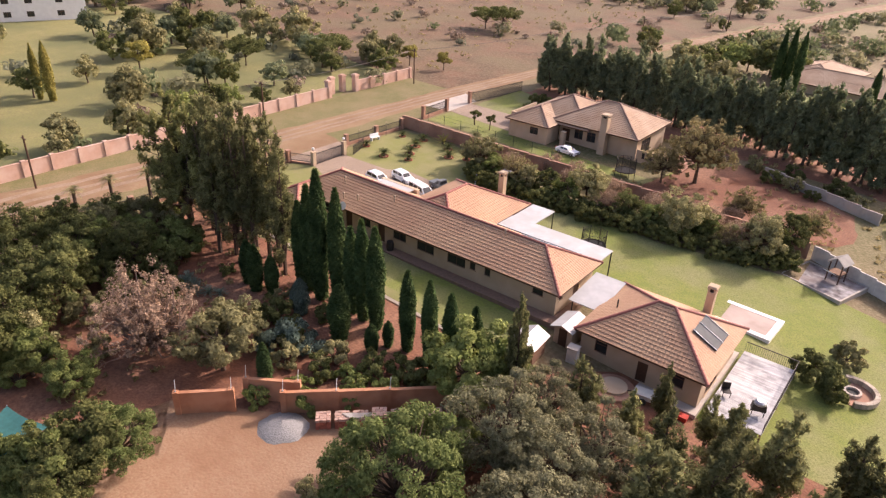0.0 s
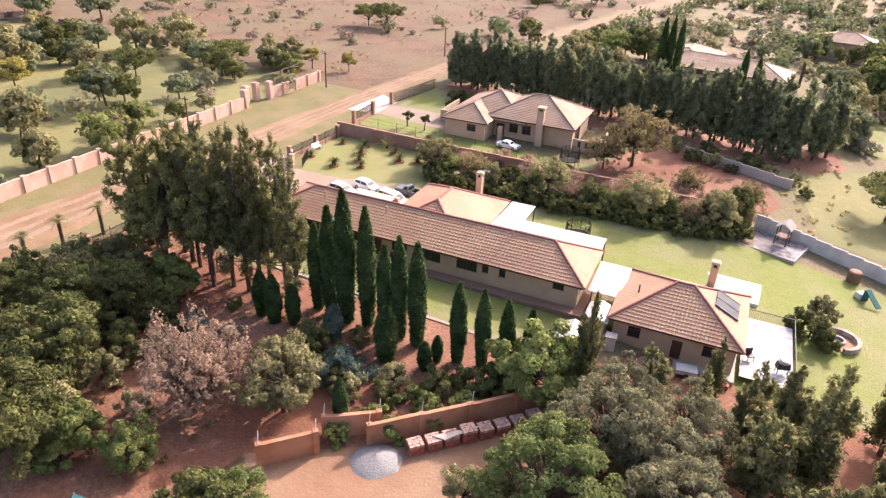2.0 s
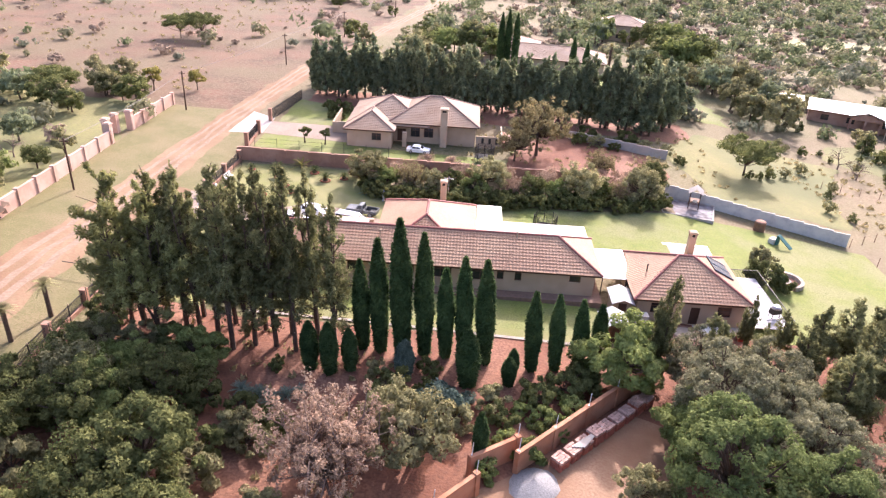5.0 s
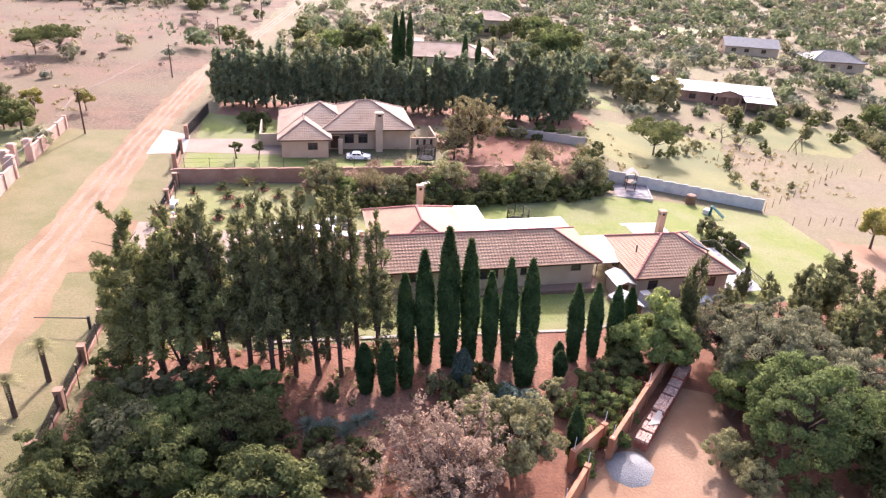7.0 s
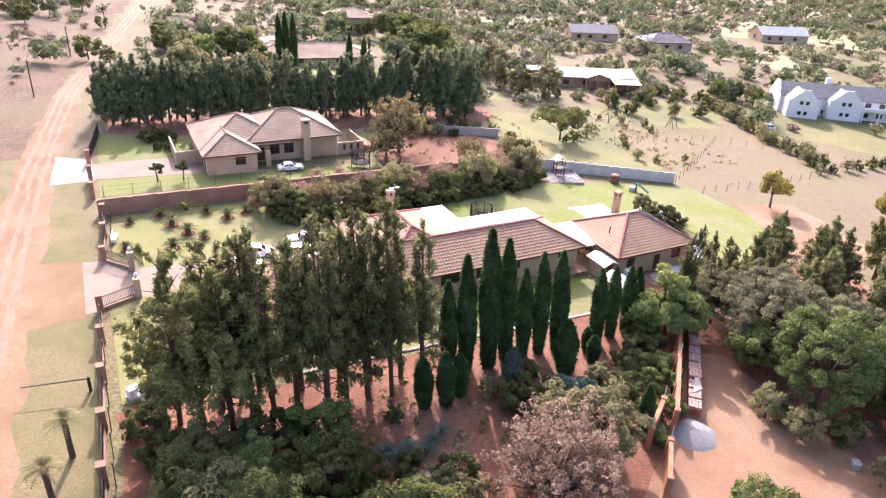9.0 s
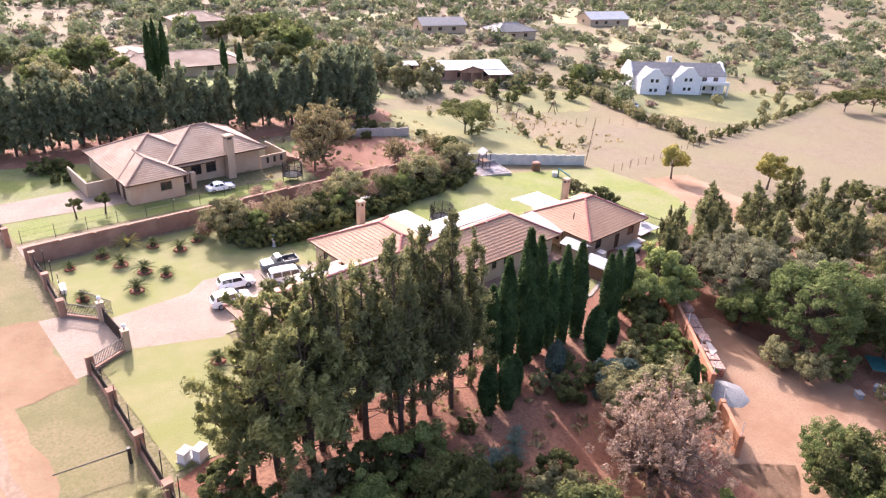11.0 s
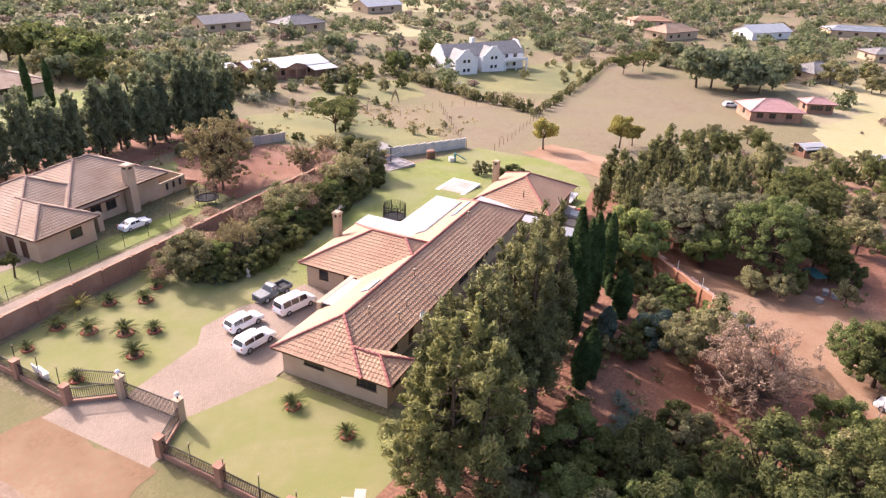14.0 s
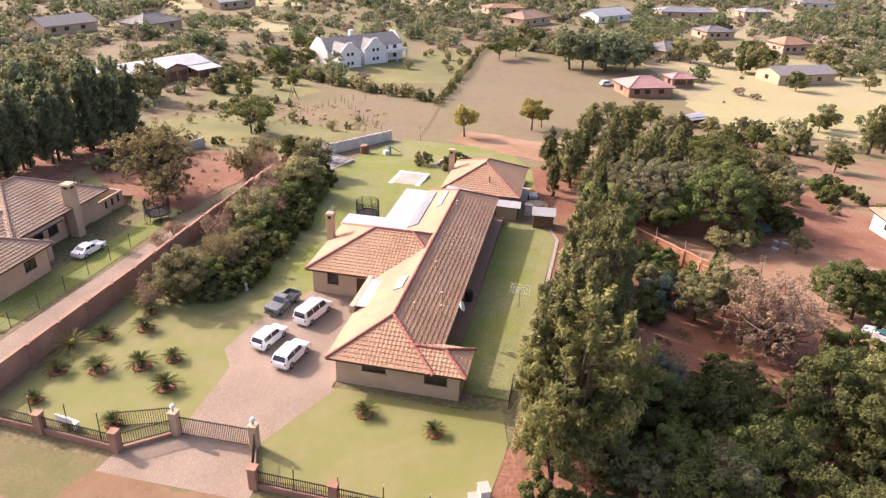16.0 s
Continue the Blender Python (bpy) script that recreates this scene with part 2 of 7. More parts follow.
# lit copy of the needle foliage: sunlight painted in for the wide trees
F_CASU_LIT = foliage("sunlit_needle_foliage", (0.175, 0.178, 0.066), (0.355, 0.338, 0.130), trans=0.45)
F_CYP = foliage("cypress_foliage", (0.040, 0.072, 0.026), (0.100, 0.145, 0.050), 0.15)
F_GUM = foliage("dark_row_foliage", (0.132, 0.158, 0.091), (0.278, 0.294, 0.149), 0.2)
F_BLUE = foliage("blue_conifer_foliage", (0.110, 0.150, 0.110), (0.210, 0.260, 0.195), 0.15)
F_BARE = foliage("dry_pink_leaf", (0.292, 0.193, 0.131), (0.430, 0.307, 0.217), 0.12)
F_DRYTREE = foliage("dry_yellow_foliage", (0.215, 0.178, 0.080), (0.345, 0.285, 0.140), 0.12)
F_YELLOW = foliage("yellow_foliage", (0.23, 0.195, 0.05), (0.38, 0.33, 0.095), 0.2)
F_CYCAD = foliage("cycad_foliage", (0.055, 0.068, 0.024), (0.125, 0.135, 0.048), 0.15)
F_GRASS = foliage("dry_tuft", (0.3, 0.24, 0.11), (0.42, 0.34, 0.17), 0.2)


# ---- builders ----
class Shape:
    """Collects vertices and faces for one mesh."""

    def __init__(self):
        self.v, self.f = [], []

    def poly(self, pts):
        n = len(self.v)
        self.v += [tuple(p) for p in pts]
        self.f.append(tuple(range(n, n + len(pts))))

    def box(self, x0, x1, y0, y1, z0, z1, m=None, taper=1.0):
        n = len(self.v)
        cx, cy = (x0 + x1) / 2, (y0 + y1) / 2
        for z, k in ((z0, 1.0), (z1, taper)):
            for x, y in ((x0, y0), (x1, y0), (x1, y1), (x0, y1)):
                p = Vector((cx + (x - cx) * k, cy + (y - cy) * k, z))
                self.v.append(tuple(m @ p if m else p))
        self.f += [tuple(n + i for i in q) for q in ((3, 2, 1, 0), (4, 5, 6, 7), (0, 1, 5, 4), (1, 2, 6, 5), (2, 3, 7, 6), (3, 0, 4, 7))]
        return self

    def tube(self, a, b, r0, r1, n=7, cap=True):
        a, b = Vector(a), Vector(b)
        d = (b - a).normalized()
        u = d.orthogonal().normalized()
        w = d.cross(u)
        k = len(self.v)
        for p, r in ((a, r0), (b, r1)):
            for i in range(n):
                t = 2 * math.pi * i / n
                self.v.append(tuple(p + (u * math.cos(t) + w * math.sin(t)) * r))
        for i in range(n):
            self.f.append((k + i, k + (i + 1) % n, k + n + (i + 1) % n, k + n + i))
        if cap:
            self.f.append(tuple(k + n + i for i in range(n)))
            self.f.append(tuple(k + n - 1 - i for i in range(n)))
        return self

    def lathe(self, profile, cx=0, cy=0, n=12):
        k = len(self.v)
        for r, z in profile:
            for i in range(n):
                t = 2 * math.pi * i / n
                self.v.append((cx + r * math.cos(t), cy + r * math.sin(t), z))
        for j in range(len(profile) - 1):
            for i in range(n):
                self.f.append((k + j * n + i, k + j * n + (i + 1) % n, k + (j + 1) * n + (i + 1) % n, k + (j + 1) * n + i))
        self.f.append(tuple(k + n - 1 - i for i in range(n)))
        self.f.append(tuple(k + (len(profile) - 1) * n + i for i in range(n)))
        return self

    def mesh(self, name, material, smooth=False):
        me = bpy.data.meshes.new(name)
        me.from_pydata(self.v, [], self.f)
        me.update()
        if material:
            me.materials.append(material)
        if smooth:
            me.polygons.foreach_set("use_smooth", [True] * len(me.polygons))
        return me


def part(name, shape, material, parent, label="", smooth=False):
    me = shape if isinstance(shape, bpy.types.Mesh) else shape.mesh(name, material, smooth)
    ob = new(name, me)
    ob.parent = parent
    if label:
        tagged(ob, label)
    return ob


def thing(name, label, category, m=None, group="", kind=""):
    ob = new(name)
    ob.empty_display_size = 0.3
    if m:
        ob.matrix_basis = m
    return tagged(ob, label, category, group, kind)


def solid(name, shape, material, label, category, m=None, group="", kind="", smooth=False):
    ob = new(name, shape.mesh(name, material, smooth))
    if m:
        ob.matrix_basis = m
    return tagged(ob, label, category, group, kind)


def scaled(x, y, z, s=1.0, rz=0.0, sz=None):
    return pose(x, y, z, 0, 0, rz) @ Matrix.Diagonal((s, s, sz if sz else s, 1))


# ---- ground ----
GX = [-400, -150, -100, -60, -40, -20, -5, 25, 75, 130, 300, 700]
GZ = [2, .8, -.2, -.9, -1.15, -1.6, -2.7, -5.6, -8.6, -9.5, -10.5, -11]


def ground_z(x, y):
    z = float(np.interp(x, GX, GZ))
    return z + min(max((y - 85) / 60, 0), 1) * min(max((x + 10) / 60, 0), 1) * 1.6


def sheet(name, outline, material, dz, label, category, wob=0.0, step=5.0, kind="structure", seed=1):
    """A draped patch of ground with the given outline, cut along the ground's own grid."""
    pts = []
    for i, p in enumerate(outline):
        q = outline[(i + 1) % len(outline)]
        n = max(1, int(math.dist(p, q) / 1.2)) if wob else 1
        for k in range(n):
            x, y = p[0] + (q[0] - p[0]) * k / n, p[1] + (q[1] - p[1]) * k / n
            if wob:
                v = noise.noise_vector(Vector((x * 0.35 + seed * 7, y * 0.35, seed)))
                w = noise.noise_vector(Vector((x * 1.1, y * 1.1 + seed, 3)))
                x, y = x + v.x * wob + w.x * wob * 0.35, y + v.y * wob + w.y * wob * 0.35
            pts.append((x, y))
    bm = bmesh.new()
    bm.faces.new([bm.verts.new((x, y, 0)) for x, y in pts])
    bmesh.ops.triangulate(bm, faces=bm.faces[:])
    for axis in (0, 1):
        lo, hi = min(p[axis] for p in pts), max(p[axis] for p in pts)
        c = math.floor(lo / step) * step + step
        while c < hi:
            no = (1, 0, 0) if axis == 0 else (0, 1, 0)
            co = (c, 0, 0) if axis == 0 else (0, c, 0)
            bmesh.ops.bisect_plane(bm, geom=bm.verts[:] + bm.edges[:] + bm.faces[:], plane_co=co, plane_no=no, dist=1e-5)
            c += step
    for v in bm.verts:
        v.co.z = ground_z(v.co.x, v.co.y) + dz
    bmesh.ops.recalc_face_normals(bm, faces=bm.faces[:])
    if sum(f.normal.z for f in bm.faces) < 0:
        bmesh.ops.reverse_faces(bm, faces=bm.faces[:])
    me = bpy.data.meshes.new(name)
    bm.to_mesh(me)
    bm.free()
    me.materials.append(material)
    return tagged(new(name, me), label, category, kind=kind)


def base_ground():
    xs = sorted({*range(-300, 401, 5), *range(-3000, -299, 100), *range(400, 3001, 100)})
    ys = sorted({*range(-150, 401, 5), *range(-3000, -149, 150), *range(400, 3001, 100)})
    v = [(x, y, ground_z(x, y)) for y in ys for x in xs]
    n = len(xs)
    f = [(j * n + i, j * n + i + 1, (j + 1) * n + i + 1, (j + 1) * n + i) for j in range(len(ys) - 1) for i in range(n - 1)]
    me = bpy.data.meshes.new("ground")
    me.from_pydata(v, [], f)
    me.materials.append(M_VELD)
    tagged(new("ground", me), "dry winter grassland with bare reddish patches", "ground", kind="structure")


base_ground()
sheet("veld", [(-300, 95), (-70, 92), (-66, 128), (-54, 200), (-30, 330), (-300, 330)], M_VELD_RED, 0.02, "reddish brown dry veld beside the dirt road", "veld", 2.0)
sheet("straw_field", [(14, 66), (40, 84), (60, 64), (120, 66), (110, 40), (92, 20), (60, 30), (20, 40), (6, 44), (10, 58)], M_STRAW, 0.025, "open pale field of dry straw grass", "field", 2.0)
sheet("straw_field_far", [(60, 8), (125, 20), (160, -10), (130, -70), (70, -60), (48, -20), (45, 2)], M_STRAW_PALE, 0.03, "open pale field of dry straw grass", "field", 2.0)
sheet("pasture", [(58, 12), (76, 12), (96, 2), (128, 10), (150, -20), (128, -66), (72, -56), (46, -18), (44, 0)], M_FIELD, 0.045, "open pasture of short pale yellow grass", "field", 1.5)
sheet("bush_soil", [(9.5, 33), (24, 31), (34, 16), (38, 2), (30, -14), (4, -12), (-12, -8), (8.5, 8)], M_SOIL_DRY, 0.032, "bare red soil and dry grass between bushes", "soil", 1.2)
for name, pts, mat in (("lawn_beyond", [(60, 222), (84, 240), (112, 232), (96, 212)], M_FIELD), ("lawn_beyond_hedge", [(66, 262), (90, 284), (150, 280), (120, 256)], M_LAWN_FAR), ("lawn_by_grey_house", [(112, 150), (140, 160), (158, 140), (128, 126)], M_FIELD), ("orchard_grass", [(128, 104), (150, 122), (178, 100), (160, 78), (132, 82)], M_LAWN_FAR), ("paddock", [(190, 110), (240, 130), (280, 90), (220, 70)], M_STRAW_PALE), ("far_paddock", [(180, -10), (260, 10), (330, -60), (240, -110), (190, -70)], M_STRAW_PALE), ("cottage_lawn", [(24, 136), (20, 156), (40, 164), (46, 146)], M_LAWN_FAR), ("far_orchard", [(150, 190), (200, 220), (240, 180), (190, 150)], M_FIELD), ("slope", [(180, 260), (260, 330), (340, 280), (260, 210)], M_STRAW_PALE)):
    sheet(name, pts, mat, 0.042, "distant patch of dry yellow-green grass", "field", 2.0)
sheet("road", [(-76.8, -40), (-76.8, 24), (-73, 57), (-71.0, 85), (-66.6, 126), (-53, 195), (-28, 330), (-22, 330), (-48.8, 195), (-62.2, 126), (-66.4, 85), (-67.7, 57), (-68.8, 24), (-68.8, -40)],
      M_ROAD, 0.05, "wide graded dirt road of orange-red earth", "road", 0.7)
# pale packed wheel tracks along the road
LEFT = [(-76.8, -40), (-76.8, 24), (-73, 57), (-71.0, 85), (-66.6, 126), (-53, 195), (-28, 330)]
RIGHT = [(-68.8, -40), (-68.8, 24), (-67.7, 57), (-66.4, 85), (-62.2, 126), (-48.8, 195), (-22, 330)]
for i, (f0, f1) in enumerate(((0.16, 0.27), (0.42, 0.52), (0.64, 0.76))):
    lane = [[(a[0] + (b[0] - a[0]) * f, a[1]) for a, b in zip(LEFT, RIGHT)] for f in (f0, f1)]
    sheet("road_track", lane[0] + lane[1][::-1], M_TRACK, 0.056, "pale packed wheel track on the dirt road", "road", 0.35, seed=4 + i)
sheet("road_verge", [(-69.3, 5), (-68.5, 57), (-67.2, 82), (-63.2, 82), (-63.3, 60), (-64, 30), (-64, 5)], M_VERGE, 0.035, "dry mown grass verge beside the road", "verge", 0.25)
sheet("road_verge_far", [(-79.4, -20), (-79.2, 92), (-70.6, 92), (-72.4, 57), (-76.2, 24), (-76.2, -20)], M_VERGE, 0.04, "dry mown grass verge under a pink wall", "verge", 0.3)
sheet("park_lawn", [(-80.2, 20), (-80.2, 92), (-125, 96), (-170, 90), (-175, 20), (-130, -5)], M_LAWN_FAR, 0.03, "sunlit park-like lawn behind the pink wall", "lawn", 2.0)
sheet("south_garden_soil", [(-62.5, -10), (-62.8, 37), (-58, 38), (-52, 36.3), (-19, 36.3), (-14, 41.5), (4, 41), (10, 34), (8, 8), (-14, -10)], M_SOIL, 0.03, "bare red soil under garden trees", "soil", 0.6)
sheet("sandy_yard", [(-35.5, 17.5), (-31.5, 14), (-46, 6), (-52, -10), (-28, -12), (-20, 8), (-19, 17), (-18.3, 27), (-21, 28.2), (-28.5, 21.8)], M_SAND, 0.05, "pale trampled sandy yard beside a low wall", "yard", 0.5)
sheet("front_lawn", [(-61.6, 57.2), (-61.4, 70.4), (-44, 70.4), (-41, 61), (-41.4, 56.4), (-43.6, 56.6), (-47, 58.3), (-51, 58.7), (-53, 57.3), (-59, 57.5)],
      M_LAWN, 0.045, "mown straw coloured front lawn", "lawn", 0.1)
sheet("back_lawn", [(-44, 64), (-41.2, 56.2), (-30, 50), (-19, 50), (-7, 40), (2, 41), (14, 46), (14, 63), (-8, 67), (-20, 63.5), (-30, 63)],
      M_LAWN_G, 0.043, "mown green garden lawn behind the house", "lawn", 0.25)
sheet("entrance_lawn", [(-62.4, 38), (-62.4, 51.0), (-60.2, 52.9), (-53.3, 50.2), (-53.4, 40.4), (-52.8, 38.2), (-56, 37.4)], M_LAWN, 0.046, "mown pale lawn beside the brick driveway", "lawn", 0.12)
sheet("side_lawn", [(-51.6, 37.6), (-51.6, 42.2), (-21, 42.2), (-20, 38), (-24, 36.6), (-40, 37.2)], M_LAWN_G, 0.047, "narrow shaded lawn along the house", "lawn", 0.1)
sheet("driveway", [(-64.2, 50.9), (-64.2, 60.4), (-62.4, 60.2), (-60.2, 57.6), (-53, 57.8), (-51, 59.3), (-47, 58.8), (-43.5, 57), (-41, 56.6), (-41, 50), (-53.4, 50), (-53.6, 49.7), (-60, 52.4), (-63, 50.9)],
      M_PAVE, 0.055, "brick-paved driveway in faded red and buff", "driveway")
sheet("gate_apron", [(-68.6, 49.6), (-68.4, 61.5), (-64.1, 60.6), (-64.1, 50.6)], M_ROAD, 0.052, "bare orange earth before the driveway gate", "driveway", 0.9)
sheet("lawn_kerb", [(-50.5, 36.9), (-50.5, 37.25), (-40, 36.95), (-24, 36.35), (-20.4, 37.6), (-20.2, 37.3), (-24, 36.0), (-40, 36.6)], M_STONE, 0.1, "pale concrete kerb along the side lawn", "kerb")
# sunlit edge of the side lawn, painted as a strip of paler grass
sheet("side_path", [(-50.5, 37.3), (-50.5, 38.2), (-40, 38.0), (-24, 37.5), (-21, 38.3), (-20.4, 37.7), (-24, 36.4), (-40, 37.0)], M_LAWN, 0.06, "paler strip painted as sunlit grass along the side lawn", "lawn", 0.1)
sheet("neighbour_lawn", [(-62, 76.6), (-62, 82.2), (-50, 81), (-50, 80), (-38, 79), (-27, 79), (-27, 92), (-14, 92), (-14, 77), (-40, 75.8)], M_LAWN_G, 0.04, "green lawn of the neighbouring garden", "lawn", 0.2)
sheet("neighbour_lawn_back", [(-61.5, 88), (-61.5, 101), (-49.6, 97), (-49.6, 88)], M_LAWN_G, 0.041, "shaded green lawn beside the neighbouring house", "lawn", 0.2)
sheet("neighbour_paving", [(-62.6, 82.4), (-62.6, 88), (-49.4, 88), (-49.4, 81)], M_PAVE, 0.05, "pinkish paved forecourt of the neighbouring house", "paving", 0.1)
sheet("neighbour_apron", [(-67, 81.6), (-66.4, 92), (-62.4, 89.6), (-62.4, 82)], M_CONC, 0.07, "pale concrete apron at the neighbour's gate", "paving", 0.15)
sheet("panhandle_drive", [(-62.2, 71.9), (-62.2, 75.8), (-40, 75.2), (-28, 74.2), (-28, 71.8)], M_PAVE, 0.05, "narrow red paved drive behind the boundary wall", "driveway", 0.1)
sheet("neighbour_red_yard", [(-28, 76), (-25, 88), (-20, 94), (-6, 88), (-4.5, 80), (-9, 75)], M_SOIL, 0.045, "bare red earth yard beyond the hedge", "soil", 1.0)
sheet("tree_row_soil", [(-60, 97), (-60, 108), (4, 108), (4, 97), (-26, 95)], M_SOIL, 0.035, "red earth under a row of tall trees", "soil", 0.8)
sheet("neighbour_back_lawn", [(0, 74), (-4, 92), (6, 104), (26, 96), (20, 84), (16, 70)], M_LAWN_FAR, 0.04, "patchy yellow-green grass beyond the precast wall", "lawn", 1.0)
sheet("white_house_lawn", [(58, 88), (80, 98), (112, 82), (124, 72), (100, 66), (74, 68)], M_LAWN_FAR, 0.04, "sunny lawn in front of the white house", "lawn", 1.5)
sheet("farm_lawn", [(30, 108), (52, 112), (62, 100), (48, 90), (34, 94), (26, 100)], M_LAWN_FAR, 0.04, "dry lawn around a farm cottage", "lawn", 1.0)
sheet("far_lawn", [(-28, 120), (-22, 140), (14, 140), (14, 112)], M_LAWN_G, 0.04, "green lawn behind the tree row", "lawn", 1.5)
sheet("far_lawn_east", [(110, 160), (150, 150), (165, 125), (125, 130)], M_LAWN_FAR, 0.04, "pale distant lawn between trees", "lawn", 2.0)
sheet("mounds", [(8, 40), (16, 56), (26, 54), (22, 40), (14, 36)], M_SAND, 0.06, "bare trampled earth at the field's edge", "soil", 1.0)


# ---- roofs, walls and houses ----
def tile_face(sh, a, b, c, d, course=0.34, wave=0.3, per=4, lift=0.042, amp=0.013):
    """Tile courses over one roof plane: a-b along the eave, d-c along the top (d above a, c above b)."""
    a, b, c, d = (np.array(p, float) for p in (a, b, c, d))
    e = (b - a) / np.linalg.norm(b - a)
    mid_up = (c + d) / 2 - (a + b) / 2
    up = mid_up - e * (mid_up @ e)
    slope = np.linalg.norm(up)
    up = up / slope
    nrm = np.cross(e, up)
    n = max(2, int(round(slope / course)))
    la, lb = (d - a) @ e, (b - a) @ e
    lc = (c - a) @ e
    for k in range(n):
        t0, t1 = k / n, (k + 1) / n
        rows = []
        for t, h in ((t0, -0.01), (t0, lift), (t1, 0.004)):
            lo, hi = la * t, lb + (lc - lb) * t
            if t == t1:
                lo, hi = la * t0 * 0.5 + la * t1 * 0.5, lb + (lc - lb) * (t0 + t1) / 2
            rows.append((t * slope, lo, hi, h))
        lo, hi = min(r[1] for r in rows), max(r[2] for r in rows)
        m = max(2, int((hi - lo) / (wave / per)))
        base = len(sh.v)
        for y, l, h, up_h in rows:
            s = np.linspace(l, h, m + 1)
            z = up_h + (amp * np.cos(2 * np.pi * s / wave) if up_h > 0 else 0 * s)
            p = a + np.outer(s, e) + up * y + np.outer(z, nrm)
            sh.v += [tuple(q) for q in p]
        for r in range(2):
            o = base + r * (m + 1)
            sh.f += [(o + i, o + i + 1, o + m + 2 + i, o + m + 1 + i) for i in range(m)]


def caps(parent, a, b, material, r=0.13, pitch=0.4):
    """A run of ridge or hip tiles from a to b."""
    a, b = Vector(a), Vector(b)
    n = max(1, int((b - a).length / pitch))
    sh = Shape()
    for i in range(n):
        p, q = a.lerp(b, i / n), a.lerp(b, (i + 1.08) / n)
        sh.tube(p, q, r * 1.12, r * 0.92, 8)
    return part("ridge_tiles", sh, material, parent, "darker rounded ridge tiles")


def hip_roof(parent, x0, x1, y0, y1, z, k, tile, ridge, hips=(1, 1, 1, 1), per=4, deck=M_WOODFRAME):
    """Hipped tile roof over a rectangle of eaves at height z; k: rise per run."""
    w, d = x1 - x0, y1 - y0
    if w >= d:
        h = d / 2
        r0, r1 = (x0 + h, (y0 + y1) / 2, z + h * k), (x1 - h, (y0 + y1) / 2, z + h * k)
        A, B, C, D = (x0, y0, z), (x1, y0, z), (x1, y1, z), (x0, y1, z)
        faces = [(A, B, r1, r0), (B, C, r1, r1), (C, D, r0, r1), (D, A, r0, r0)]
        hip = [(A, r0), (D, r0), (B, r1), (C, r1)]
    else:
        h = w / 2
        r0, r1 = ((x0 + x1) / 2, y0 + h, z + h * k), ((x0 + x1) / 2, y1 - h, z + h * k)
        A, B, C, D = (x0, y0, z), (x1, y0, z), (x1, y1, z), (x0, y1, z)
        faces = [(A, B, r0, r0), (B, C, r1, r0), (C, D, r1, r1), (D, A, r0, r1)]
        hip = [(A, r0), (B, r0), (C, r1), (D, r1)]
    sh = Shape()
    for q in faces:
        tile_face(sh, *q, per=per)
    part("roof", sh, tile, parent, "terracotta tiled hipped roof")
    if r0 != r1:
        caps(parent, r0, r1, ridge)
    for (p, q), on in zip(hip, hips):
        if on:
            caps(parent, p, q, ridge)
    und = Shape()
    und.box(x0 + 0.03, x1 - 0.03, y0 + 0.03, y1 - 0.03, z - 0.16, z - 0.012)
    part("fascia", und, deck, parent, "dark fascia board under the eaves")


def lattice(sh, m, cx, cz, full, y0, y1):
    """One closed mesh over the grid cx by cz of those cells that are full, y0 to y1 deep."""
    index = {}

    def corner(x, y, z):
        key = (round(x, 4), y, round(z, 4))
        if key not in index:
            index[key] = len(sh.v)
            sh.v.append(tuple(m @ Vector((x, y, z))))
        return index[key]

    def on(i, j):
        return 0 <= i < len(cx) - 1 and 0 <= j < len(cz) - 1 and full((cx[i] + cx[i + 1]) / 2, (cz[j] + cz[j + 1]) / 2)

    for i in range(len(cx) - 1):
        for j in range(len(cz) - 1):
            if not on(i, j):
                continue
            xa, xb, za, zb = cx[i], cx[i + 1], cz[j], cz[j + 1]
            sh.f.append((corner(xa, y0, za), corner(xb, y0, za), corner(xb, y0, zb), corner(xa, y0, zb)))
            sh.f.append((corner(xa, y1, zb), corner(xb, y1, zb), corner(xb, y1, za), corner(xa, y1, za)))
            for di, dj, e in ((-1, 0, (xa, za, xa, zb)), (1, 0, (xb, zb, xb, za)), (0, -1, (xb, za, xa, za)), (0, 1, (xa, zb, xb, zb))):
                if not on(i + di, j + dj):
                    sh.f.append((corner(e[0], y0, e[1]), corner(e[2], y0, e[3]), corner(e[2], y1, e[3]), corner(e[0], y1, e[1])))
    return sh


